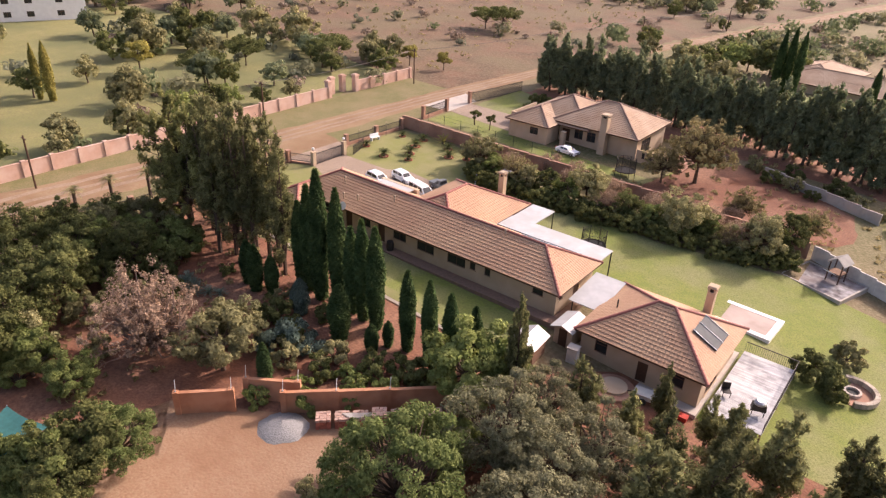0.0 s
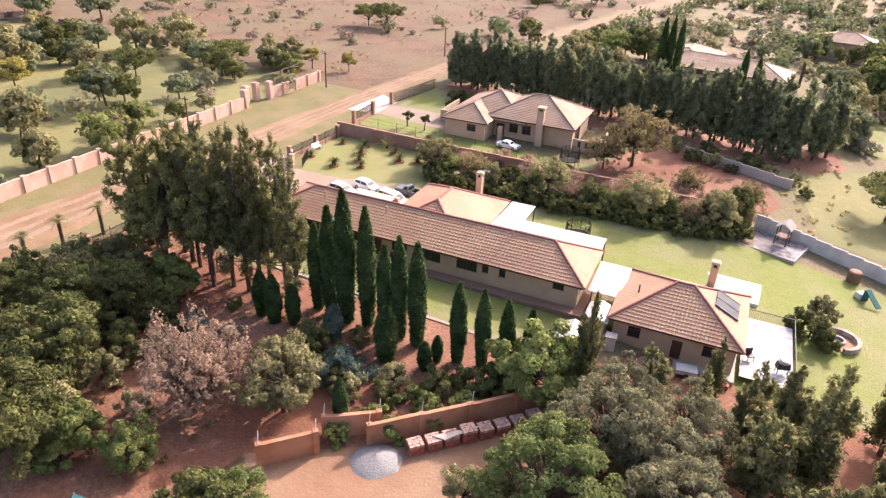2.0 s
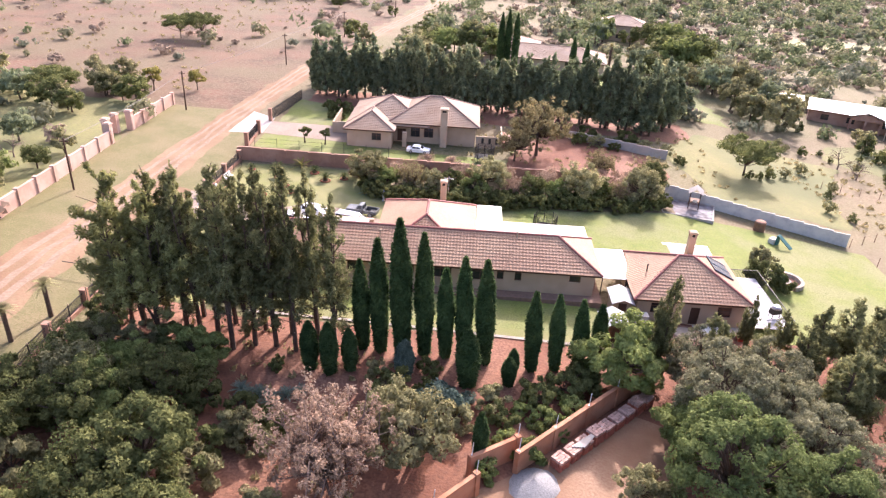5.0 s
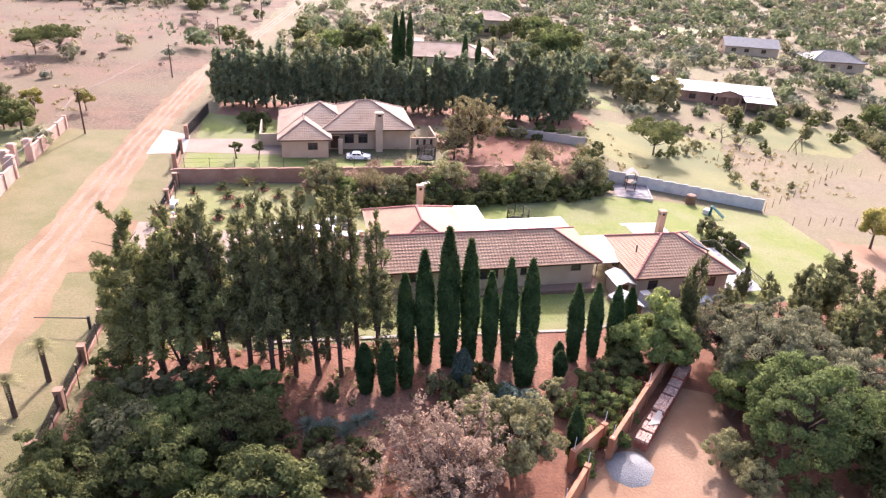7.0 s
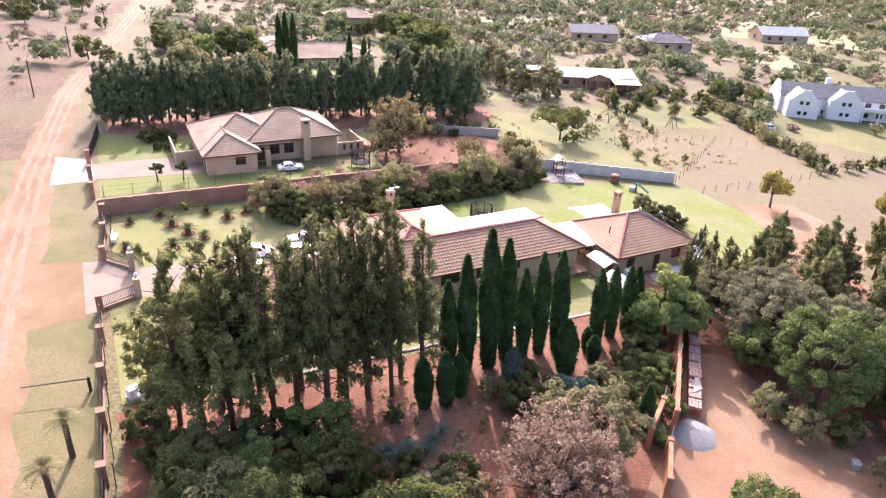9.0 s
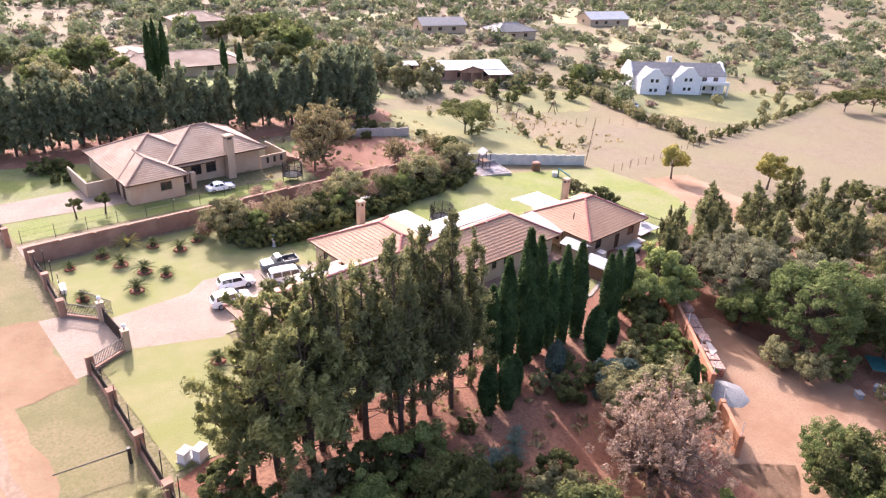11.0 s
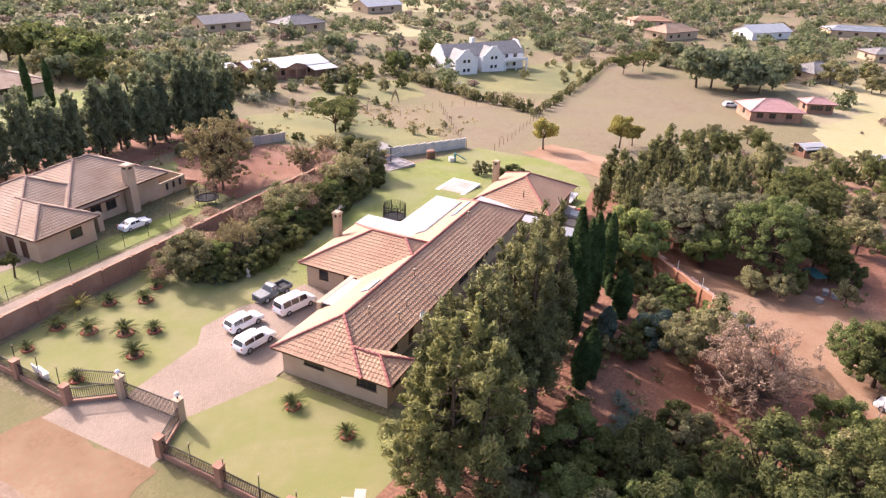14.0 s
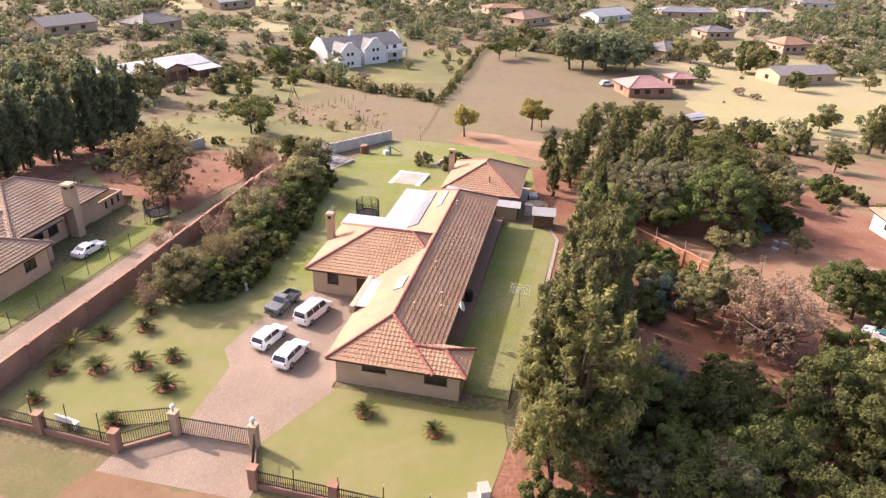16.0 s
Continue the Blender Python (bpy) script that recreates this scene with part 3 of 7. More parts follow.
def wall_run(parent, p, q, z0, z1, openings=(), material=M_WALL, thick=0.22, pane=M_GLASS, framing=M_WOODFRAME):
    """A wall from p to q (outside on the right), with openings (from, to, sill, head, kind) along it."""
    p, q = Vector((*p, 0)), Vector((*q, 0))
    L = (q - p).length
    d = (q - p) / L
    m = Matrix.Translation(p) @ Matrix.Rotation(math.atan2(d.y, d.x), 4, "Z")
    cx = sorted({0.003, L - 0.003, *(o[0] for o in openings), *(o[1] for o in openings)})
    cz = sorted({0.0, z1 - z0, *(o[2] for o in openings if o[2] > 0.02), *(o[3] for o in openings)})
    m = m @ Matrix.Translation((0, 0, z0))
    sh = lattice(Shape(), m, cx, cz, lambda x, z: not any(o[0] < x < o[1] and o[2] < z < o[3] for o in openings), 0, thick)
    wall = part("wall", sh, material, parent)
    for a, b, lo, hi, kind in openings:
        t = 0.06
        xs, zs = [a, a + t, b - t, b], [lo, lo + t, hi - t, hi]
        bars, rails = [], []
        if kind == "window":
            n = max(1, round((b - a) / 0.8))
            bars = [(a + (b - a) * i / n - 0.025, a + (b - a) * i / n + 0.025) for i in range(1, n)]
            if hi - lo > 0.9:
                rails = [(lo + (hi - lo) * 0.68, lo + (hi - lo) * 0.68 + 0.045)]
        xs = sorted({*xs, *(v for q in bars for v in q)})
        zs = sorted({*zs, *(v for q in rails for v in q)})
        holed = lambda x, z: x < a + t or x > b - t or z < lo + t or z > hi - t or any(p0 < x < p1 for p0, p1 in bars) or any(p0 < z < p1 for p0, p1 in rails)
        fr = lattice(Shape(), m, xs, zs, holed, 0.05, 0.13)
        name = "door" if kind == "door" else "window"
        w = part(name, fr, framing, parent, "dark framed " + name)
        gl = Shape().box(a + t, b - t, 0.08, 0.095, lo + t, hi - t, m)
        part("pane" if kind == "window" else "panel", gl, pane if kind == "window" else M_WOODFRAME, w)
        if kind == "window":
            part("sill", Shape().box(a - 0.08, b + 0.08, -0.07, 0.049, lo - 0.07, lo, m), material, w)
    return wall


def chimney(parent, x, y, z0, z1, w=0.62, material=M_WALL):
    sh = Shape().box(x - w / 2, x + w / 2, y - w / 2, y + w / 2, z0, z1 - 0.55)
    c = part("chimney", sh, material, parent, "square plastered chimney")
    for sx in (-1, 1):
        for sy in (-1, 1):
            sh2 = Shape().box(x + sx * w * 0.38 - 0.09, x + sx * w * 0.38 + 0.09, y + sy * w * 0.38 - 0.09, y + sy * w * 0.38 + 0.09, z1 - 0.55, z1 - 0.2)
            part("cowl_post", sh2, material, c)
    part("cap", Shape().box(x - w * 0.62, x + w * 0.62, y - w * 0.62, y + w * 0.62, z1 - 0.2, z1 - 0.06).box(x - w * 0.5, x + w * 0.5, y - w * 0.5, y + w * 0.5, z1 - 0.06, z1), material, c)
    part("flue", Shape().box(x - w * 0.3, x + w * 0.3, y - w * 0.3, y + w * 0.3, z1 - 0.56, z1 - 0.22), M_DARK, c)


FLOOR, EAVE, PITCH = -0.95, 1.28, 0.49


def main_house():
    h = thing("house", "long single-storey plastered house with terracotta tiled hipped roofs", "house")
    x0, x1, y0, y1 = -53.1, -20.6, 42.9, 50.5
    hip_roof(h, x0, x1, y0, y1, EAVE, PITCH, M_TILE, M_RIDGE, hips=(1, 1, 1, 1))
    hip_roof(h, -41.5, -31.9, 43.7, 56.7, EAVE + 0.03, PITCH, M_TILE, M_RIDGE)
    hip_roof(h, -53.05, -49.5, 40.7, 46.5, EAVE + 0.02, PITCH, M_TILE, M_RIDGE, hips=(1, 1, 0, 0))
    ov = 0.55
    z0, z1 = FLOOR - 0.9, EAVE - 0.1
    F = FLOOR - z0                       # floor above the wall's foot
    W = "window"
    wall_run(h, (x0 + ov, y1 - ov), (x0 + ov, 41.2), z0, z1, [(1.9, 3.6, F + 1.25, F + 1.95, W), (6.3, 7.9, F + 1.0, F + 1.95, W)])
    wall_run(h, (x0 + ov, 41.2), (-50.0, 41.2), z0, z1, [(0.7, 1.9, F + 1.0, F + 2.0, W)])
    wall_run(h, (-50.0, 41.2), (-50.0, y0 + ov), z0, z1, [(0.6, 1.5, F, F + 1.72, "door")])
    wall_run(h, (-50.0, y0 + ov), (x1 - ov, y0 + ov), z0, z1,
             [(1.5, 2.9, F + 0.9, F + 2.0, W), (4.6, 5.5, F, F + 1.72, "door"), (6.6, 8.0, F + 0.9, F + 2.0, W), (9.0, 9.9, F, F + 1.72, "door"),
              (11.0, 12.6, F + 0.9, F + 2.0, W), (14.0, 16.0, F + 0.8, F + 2.0, W), (17.6, 19.6, F + 0.8, F + 2.0, W), (20.1, 20.7, F + 1.0, F + 1.95, W), (21.7, 22.3, F + 1.0, F + 1.95, W), (26.6, 27.6, F + 1.2, F + 1.95, W)])
    wall_run(h, (x1 - ov, y0 + ov), (x1 - ov, y1 - ov), z0, z1, [(0.5, 1.1, F + 1.1, F + 1.95, W), (3.0, 4.0, F, F + 1.72, "door")])
    wall_run(h, (x1 - ov, y1 - ov), (-32.4, y1 - ov), z0, z1, [(1.5, 4.3, F, F + 2.1, W), (6.0, 8.8, F, F + 2.1, W)])
    wall_run(h, (-32.4, y1 - ov), (-32.4, 56.2), z0, z1, [(1.0, 3.4, F, F + 2.1, W)])
    wall_run(h, (-32.4, 56.2), (-41.0, 56.2), z0, z1, [(1.0, 2.6, F + 0.9, F + 2.0, W), (6.0, 7.6, F + 0.9, F + 2.0, W)])
    wall_run(h, (-41.0, 56.2), (-41.0, y1 - ov), z0, z1, [(1.3, 2.3, F + 0.8, F + 2.0, W), (3.9, 5.0, F, F + 1.76, "door")])
    wall_run(h, (-41.0, y1 - ov), (x0 + ov, y1 - ov), z0, z1, [(1.0, 2.4, F, F + 1.76, "door"), (7.0, 9.4, F, F + 1.76, "door")])
    chimney(h, -35.45, 56.55, FLOOR - 0.9, 4.0)
    # low plinth path round the house
    part("apron", Shape().box(x0 - 0.35, -49.6, 40.4, y1 + 0.2, z0, FLOOR - 0.05).box(-49.6, x1 + 0.2, y0 - 0.6, y1 + 0.3, z0, FLOOR - 0.14), M_PAVE_JOINT, h, "brown paved path along the walls")
    # flat white roofs on the sunny side
    part("patio_roof", Shape().box(-31.9, -20.9, 50.3, 53.2, EAVE - 0.1, EAVE - 0.02), M_WHITE_SHEET, h, "flat white sheet patio roof")
    part("patio_roof", Shape().box(-31.8, -29.2, 53.2, 57.0, EAVE - 0.1, EAVE - 0.02), M_WHITE_SHEET, h, "flat white sheet patio roof")
    part("entrance_roof", Shape().box(-46.8, -42.4, 49.0, 50.45, EAVE + 0.42, EAVE + 0.5), M_WHITE_SHEET, h, "flat white sheet entrance roof")
    part("entrance_beam", Shape().box(-47.0, -42.0, 50.46, 50.85, EAVE - 0.1, EAVE + 0.52), M_WALL, h, "plastered beam before the flat roof")
    for x, y in ((-29.3, 56.9), (-29.3, 53.4), (-25.2, 53.1), (-21.0, 53.1), (-46.8, 50.65)):
        part("patio_post", Shape().tube((x, y, z0), (x, y, EAVE - 0.1), 0.06, 0.06), M_DARK, h)
    # translucent strip and roof window lying on the sunny slope
    def slope_panel(name, xa, xb, ya, yb, mat, lab):
        sh = Shape()
        za, zb = EAVE + (y1 - ya) * PITCH, EAVE + (y1 - yb) * PITCH
        lo = [(xa, ya, za + 0.05), (xb, ya, za + 0.05), (xb, yb, zb + 0.05), (xa, yb, zb + 0.05)]
        hi = [(x, y, z + 0.07) for x, y, z in lo]
        sh.poly(hi)
        for i in range(4):
            j = (i + 1) % 4
            sh.poly([lo[i], lo[j], hi[j], hi[i]])
        return part(name, sh, mat, h, lab)
    slope_panel("roof_sheet", -31.2, -22.6, 49.4, 50.4, M_STRIP, "long blue-grey translucent roof strip")
    slope_panel("roof_window", -27.6, -23.6, 47.9, 48.4, M_PAINTED_SKY, "narrow glazed roof window painted pale blue like reflected sky")
    slope_panel("roof_window", -45.2, -43.2, 47.2, 47.9, M_PAINTED_SKY, "tilted glazed roof window painted pale blue like reflected sky")
    for x, y in ((-47.6, 45.6), (-44.4, 44.2), (-40.7, 45.5), (-28.2, 46.2), (-46.1, 43.9)):
        zz = EAVE + (y - y0) * PITCH
        v = part("vent_pipe", Shape().tube((x, y, zz - 0.1), (x, y, zz + 0.55), 0.06, 0.06), M_WALL, h, "short roof vent pipe")
        part("vent_cap", Shape().lathe([(0.05, zz + 0.5), (0.12, zz + 0.52), (0.12, zz + 0.66), (0.03, zz + 0.7)], x, y, 8), M_WALL, v)


main_house()


def guest_house():
    h = thing("guest_house", "small plastered cottage under a terracotta hipped roof", "cottage")
    x0, x1, y0, y1, e = -18.1, -7.7, 40.9, 50.0, 0.42
    hip_roof(h, x0, x1, y0, y1, e, PITCH, M_TILE, M_RIDGE)
    ov, z0 = 0.5, -3.6
    f = -2.05 - z0
    W = "window"
    wall_run(h, (x0 + ov, y1 - ov), (x0 + ov, y0 + ov), z0, e - 0.1, [(3, 4.2, f + 0.9, f + 2, W)])
    wall_run(h, (x0 + ov, y0 + ov), (x1 - ov, y0 + ov), z0, e - 0.1, [(1.2, 2.2, f + 0.95, f + 1.95, W), (4.7, 5.5, f, f + 1.72, "door"), (7.0, 8.2, f + 0.95, f + 1.95, W)])
    wall_run(h, (x1 - ov, y0 + ov), (x1 - ov, y1 - ov), z0, e - 0.1, [(1.5, 4.2, f, f + 2.1, W)])
    wall_run(h, (x1 - ov, y1 - ov), (x0 + ov, y1 - ov), z0, e - 0.1, [(1.0, 3.4, f, f + 2.1, W), (5.5, 7.0, f + 0.9, f + 2, W)])
    chimney(h, -11.0, 50.1, -3.4, 3.0)
    k = PITCH
    # solar heater on the sunset slope
    sh = Shape()
    pts = [(-10.4, 44.6), (-8.5, 44.6), (-8.5, 47.2), (-10.4, 47.2)]
    lo = [(x, y, e + (x1 - x) * k + 0.06) for x, y in pts]
    hi = [(x, y, z + 0.1) for x, y, z in lo]
    sh.poly(hi)
    for i in range(4):
        sh.poly([lo[i], lo[(i + 1) % 4], hi[(i + 1) % 4], hi[i]])
    p = part("solar_heater", sh, M_SOLAR, h, "dark flat solar water heater")
    for y in (44.6, 45.9, 47.2):
        part("rail", Shape().tube((-10.45, y, e + (x1 + 10.45) * k + 0.18), (-8.45, y, e + (x1 + 8.45) * k + 0.18), 0.04, 0.04, 6), M_RIM, p)
    part("vent_pipe", Shape().tube((-16.4, 44.6, 1.0), (-16.4, 44.6, 2.0), 0.06, 0.06), M_DARK, h)
    part("floor_slab", Shape().box(x0 + 0.2, x1 - 0.2, y0 - 0.4, y1 + 0.3, -3.6, -2.12), M_CONC, h, "concrete slab under the cottage")


guest_house()


def link_roof():
    c = thing("carport", "white sheet roof on posts between two buildings", "canopy")
    sh = Shape()
    lo = [(-20.5, 44.4, 0.32), (-17.7, 44.4, 0.32), (-17.7, 49.2, 0.85), (-20.5, 49.2, 0.85)]
    hi = [(x, y, z + 0.06) for x, y, z in lo]
    sh.poly(hi)
    sh.poly(lo[::-1])
    for i in range(4):
        sh.poly([lo[i], lo[(i + 1) % 4], hi[(i + 1) % 4], hi[i]])
    part("sheet_roof", sh, M_WHITE_SHEET, c)
    for x, y, z in ((-20.2, 44.6, 0.34), (-18.0, 44.6, 0.34), (-20.2, 49.0, 0.83), (-18.0, 49.0, 0.83)):
        part("post", Shape().tube((x, y, -2.4), (x, y, z), 0.05, 0.05), M_DARK, c)
    o = thing("store_room", "small plastered store room with a white gabled roof", "store room")
    part("body", Shape().box(-19.75, -18.2, 41.0, 43.2, -2.4, -0.02), M_WALL, o)
    rf = Shape()
    for sx in (-1, 1):
        up = [(-18.98, 40.6, 0.38), (-18.98, 43.4, 0.38), (-18.98 + sx * 1.0, 43.4, -0.02), (-18.98 + sx * 1.0, 40.6, -0.02)]
        rf.poly(up)
        rf.poly([(x, y, z - 0.05) for x, y, z in up[::-1]])
        for i in range(4):
            p, q = up[i], up[(i + 1) % 4]
            rf.poly([p, q, (q[0], q[1], q[2] - 0.05), (p[0], p[1], p[2] - 0.05)])
    part("roof", rf, M_WHITE_SHEET, o, "white sheet gabled roof")
    ge = Shape()
    for y in (41.0, 43.2):
        ge.poly([(-19.75, y, -0.02), (-18.2, y, -0.02), (-18.98, y, 0.3)])
    part("gable", ge, M_WALL, o)
    part("door", Shape().box(-19.3, -18.6, 40.96, 40.995, -1.8, -0.15), M_WOODFRAME, o)


link_roof()


def garden_shed():
    s = thing("garden_shed", "brown timber shed with a white gabled roof", "shed", scaled(-20.25, 38.0, ground_z(-20.25, 38.0), 0.8, 4))
    b = part("body", Shape().box(-1.1, 1.1, -1.3, 1.3, 0, 1.9), M_WOOD, s)
    for i in range(8):
        z = 0.1 + i * 0.225
        part("board", Shape().box(-1.14, 1.14, -1.34, 1.34, z, z + 0.2), M_WOOD, b)
    sh = Shape()
    for sx in (-1, 1):
        sh.poly([(0, -1.6, 2.65), (0, 1.6, 2.65), (sx * 1.4, 1.6, 1.95), (sx * 1.4, -1.6, 1.95)])
        sh.poly([(0, -1.6, 2.71), (sx * 1.4, -1.6, 2.01), (sx * 1.4, 1.6, 2.01), (0, 1.6, 2.71)])
    for y in (-1.6, 1.6):
        sh.poly([(-1.4, y, 1.95), (0, y, 2.65), (1.4, y, 1.95), (1.4, y, 2.01), (0, y, 2.71), (-1.4, y, 2.01)])
    part("roof", sh, M_WHITE_SHEET, s, "white sheet gabled roof")
    g = Shape()
    for y in (-1.3, 1.3):
        g.poly([(-1.1, y, 1.9), (1.1, y, 1.9), (0, y, 2.62)])
    part("gable", g, M_WOOD, s)
    part("door", Shape().box(-0.45, 0.45, -1.38, -1.33, 0.05, 1.85), M_WOODFRAME, s)


garden_shed()


def neighbour_house():
    h = thing("neighbour_house", "plastered neighbouring house with pale tiled hipped roofs", "house")
    e, k, f = 1.55, 0.47, -1.0
    hip_roof(h, -50.2, -38.6, 82.0, 94.0, e, k, M_TILE_N, M_RIDGE_N, per=2)
    hip_roof(h, -44.6, -31.6, 82.2, 93.4, e + 0.35, k, M_TILE_N, M_RIDGE_N, per=2)
    hip_roof(h, -50.3, -43.2, 79.4, 90.0, e - 0.02, k, M_TILE_N, M_RIDGE_N, per=2, hips=(1, 1, 0, 0))
    z0 = -1.9
    F = f - z0
    W = "window"
    wall_run(h, (-49.8, 93.5), (-49.8, 79.9), z0, e - 0.1, [(9.0, 10.2, F, F + 1.76, "door"), (11, 12, F, F + 1.76, "door")])
    wall_run(h, (-49.8, 79.9), (-43.7, 79.9), z0, e - 0.1, [(3.4, 4.7, F + 1.0, F + 2.0, W)])
    wall_run(h, (-43.7, 79.9), (-43.7, 83.2), z0, e - 0.1)
    wall_run(h, (-43.7, 83.4), (-32.1, 83.4), z0, e + 0.25, [(0.5, 1.7, F, F + 1.76, "door"), (2.4, 3.7, F + 0.7, F + 2.05, W), (4.3, 5.6, F + 0.7, F + 2.05, W)])
    wall_run(h, (-32.1, 83.4), (-32.1, 92.8), z0, e + 0.25, [(1.5, 4.5, F, F + 2.1, W)])
    wall_run(h, (-32.1, 92.8), (-49.8, 92.8), z0, e - 0.1)
    chimney(h, -36.6, 82.6, z0, 4.3, 0.95)
    part("porch_pillar", Shape().box(-42.3, -41.7, 81.2, 81.8, z0, 0.9), M_WALL, h)
    # parapet terrace
    t = part("terrace_wall", Shape().box(-32.0, -28.2, 83.4, 83.6, z0, 0.35).box(-28.4, -28.2, 83.6, 89.0, z0, 0.35), M_WALL, h, "terrace wall with slots")
    for x in (-31.2, -30.2, -29.2):
        part("slot", Shape().box(x, x + 0.35, 83.38, 83.395, -0.7, 0.1), M_DARK, t)
    part("yard_wall", Shape().box(-52.8, -49.8, 85.0, 85.2, z0, 0.7).box(-52.8, -52.6, 85.2, 92.0, z0, 0.7), M_WALL, h, "low yard wall")
    for i in range(5):
        part("step", Shape().box(-28.1 + i * 0.45, -27.6 + i * 0.45, 84.0, 89.0, -1.9, -0.5 - i * 0.18), M_WALL_BROWN, h, "brown brick garden step")


neighbour_house()


# ---- plants ----
def leaves(centres, size, rng, stretch=1.6, up=0.0, facing=None, loose=0.75):
    """Pointed three-cornered leaves at the centres; up: how far they point upwards; facing: the way their faces turn."""
    n = len(centres)
    d = rng.normal(size=(n, 3))
    d[:, 2] = d[:, 2] * (1 - up) + up * 2.0
    face = rng.normal(size=(n, 3))
    if facing is not None:
        face = facing / (np.linalg.norm(facing, axis=1)[:, None] + 1e-9) + face * loose * 0.58
        face /= np.linalg.norm(face, axis=1)[:, None] + 1e-9
        d -= face * (d * face).sum(1)[:, None]
    d /= np.linalg.norm(d, axis=1)[:, None] + 1e-9
    s = np.cross(d, face)
    s /= np.linalg.norm(s, axis=1)[:, None] + 1e-9
    sz = 1.2 * size * rng.uniform(0.65, 1.35, n)[:, None]
    a, b = d * sz * stretch * 0.5, s * sz * 0.5
    return np.stack([centres - a - b * 0.75, centres + b * 1.25, centres + a - b * 0.55], 1).reshape(-1, 3)


def leaf_mesh(name, v, material, k=3):
    n = len(v) // k
    me = bpy.data.meshes.new(name)
    me.vertices.add(len(v))
    me.vertices.foreach_set("co", v.astype(np.float32).ravel())
    me.loops.add(k * n)
    me.loops.foreach_set("vertex_index", np.arange(k * n, dtype=np.int32))
    me.polygons.add(n)
    me.polygons.foreach_set("loop_start", np.arange(0, k * n, k, dtype=np.int32))
    me.update(calc_edges=True)
    me.materials.append(material)
    return me


def clumps(rng, n_clump, n_leaf, rx, rz, cz, size, hollow=0.55, squash=0.7, lump=0.28, low=-0.55):
    """Leaf centres gathered in clumps over an uneven crown."""
    c = []
    while len(c) < n_clump:
        p = rng.normal(size=3)
        p /= np.linalg.norm(p)
        if p[2] < low:
            continue
        r = rng.uniform(hollow, 1.0) * (1 + 0.22 * math.sin(3 * math.atan2(p[1], p[0]) + n_clump) * rng.uniform(0.3, 1))
        c.append((p[0] * rx * r, p[1] * rx * r, cz + p[2] * rz * r))
    c = np.array(c)
    rad = rng.uniform(0.6, 1.3, n_clump) * lump * rx
    pick = rng.integers(0, n_clump, n_leaf)
    off = rng.normal(size=(n_leaf, 3))
    off /= np.linalg.norm(off, axis=1)[:, None]
    off *= (rng.uniform(0.35, 1.0, n_leaf) ** 0.5)[:, None]
    off[:, 2] *= squash
    mid = np.array((0, 0, cz))
    return c, c[pick] + off * rad[pick][:, None], off * 0.9 + (c[pick] - mid) / (rx + 0.1) * 0.5 + (0, 0, 0.3)


def trunk_shape(rng, height, r, tips, fork=0.4, lean=0.0):
    sh = Shape()
    top = Vector((lean, lean * 0.5, height * fork))
    sh.tube((0, 0, -0.25), top * 0.5, r * 1.2, r * 0.9)
    sh.tube(top * 0.5, top, r * 0.9, r * 0.7)
    for p in tips:
        p = Vector(p)
        mid = top.lerp(p, 0.5) + Vector(rng.normal(size=3) * 0.12 * (p - top).length)
        sh.tube(top, mid, r * 0.45, r * 0.28, 5, False)
        sh.tube(mid, p, r * 0.28, r * 0.06, 5, False)
    return sh


def broad_tree(name, seed, h, rx, n_leaf, size, material, label, category="tree", fork=0.35, crown=0.62, n_clump=26, bark=M_BARK, squash=0.7, lump=0.3, hollow=0.5, low=-0.55):
    """Trunk with limbs to a crown of leaf clumps; stands on its own base."""
    rng = np.random.default_rng(seed)
    t = thing(name, label, category)
    rz = h * (1 - crown) + 0.05
    c, pts, face = clumps(rng, n_clump, n_leaf, rx, rz, h * crown, size, lump=lump, squash=squash, hollow=hollow, low=low)
    part("trunk", trunk_shape(rng, h, 0.02 * h + 0.05, c[::4 if n_leaf < 2000 else 2], fork, rng.normal() * 0.2), bark, t)
    part("crown", leaf_mesh("crown", leaves(pts, size, rng, facing=face), material), None, t)
    return t


def cypress(seed, n_leaf, h=9.0, r=0.72, material=None):
    rng = np.random.default_rng(seed)
    t = thing("cypress", "tall dark green columnar cypress", "cypress", group="row of cypresses")
    part("trunk", Shape().tube((0, 0, -0.2), (0, 0, 1.2), 0.13, 0.1), M_BARK, t)
    prof = lambda u: r * (0.45 + 0.75 * u) if u < 0.35 else r * (0.7125 + 0.29 * (u - 0.35)) * (1 - ((u - 0.35) / 0.65) ** 2.6)
    core = Shape().lathe([(max(prof(u) * 0.72, 0.02), 0.25 + u * (h - 0.35)) for u in np.linspace(0, 0.97, 9)], n=9)
    u = rng.uniform(0, 1, n_leaf) ** 0.9
    a = rng.uniform(0, 2 * np.pi, n_leaf)
    rr = np.array([prof(x) for x in u]) * (rng.uniform(0.78, 1.06, n_leaf) + 0.08 * np.sin(a * 3 + u * 14))
    pts = np.stack([rr * np.cos(a), rr * np.sin(a), 0.2 + u * (h - 0.2)], 1)
    cr = part("crown", leaf_mesh("crown", leaves(pts, 0.15, rng, 2.4, 0.75, np.stack([np.cos(a), np.sin(a), 0.25 + 0 * a], 1)), material or F_CYP), None, t)
    part("core", core, material or F_CYP, cr)
    return t


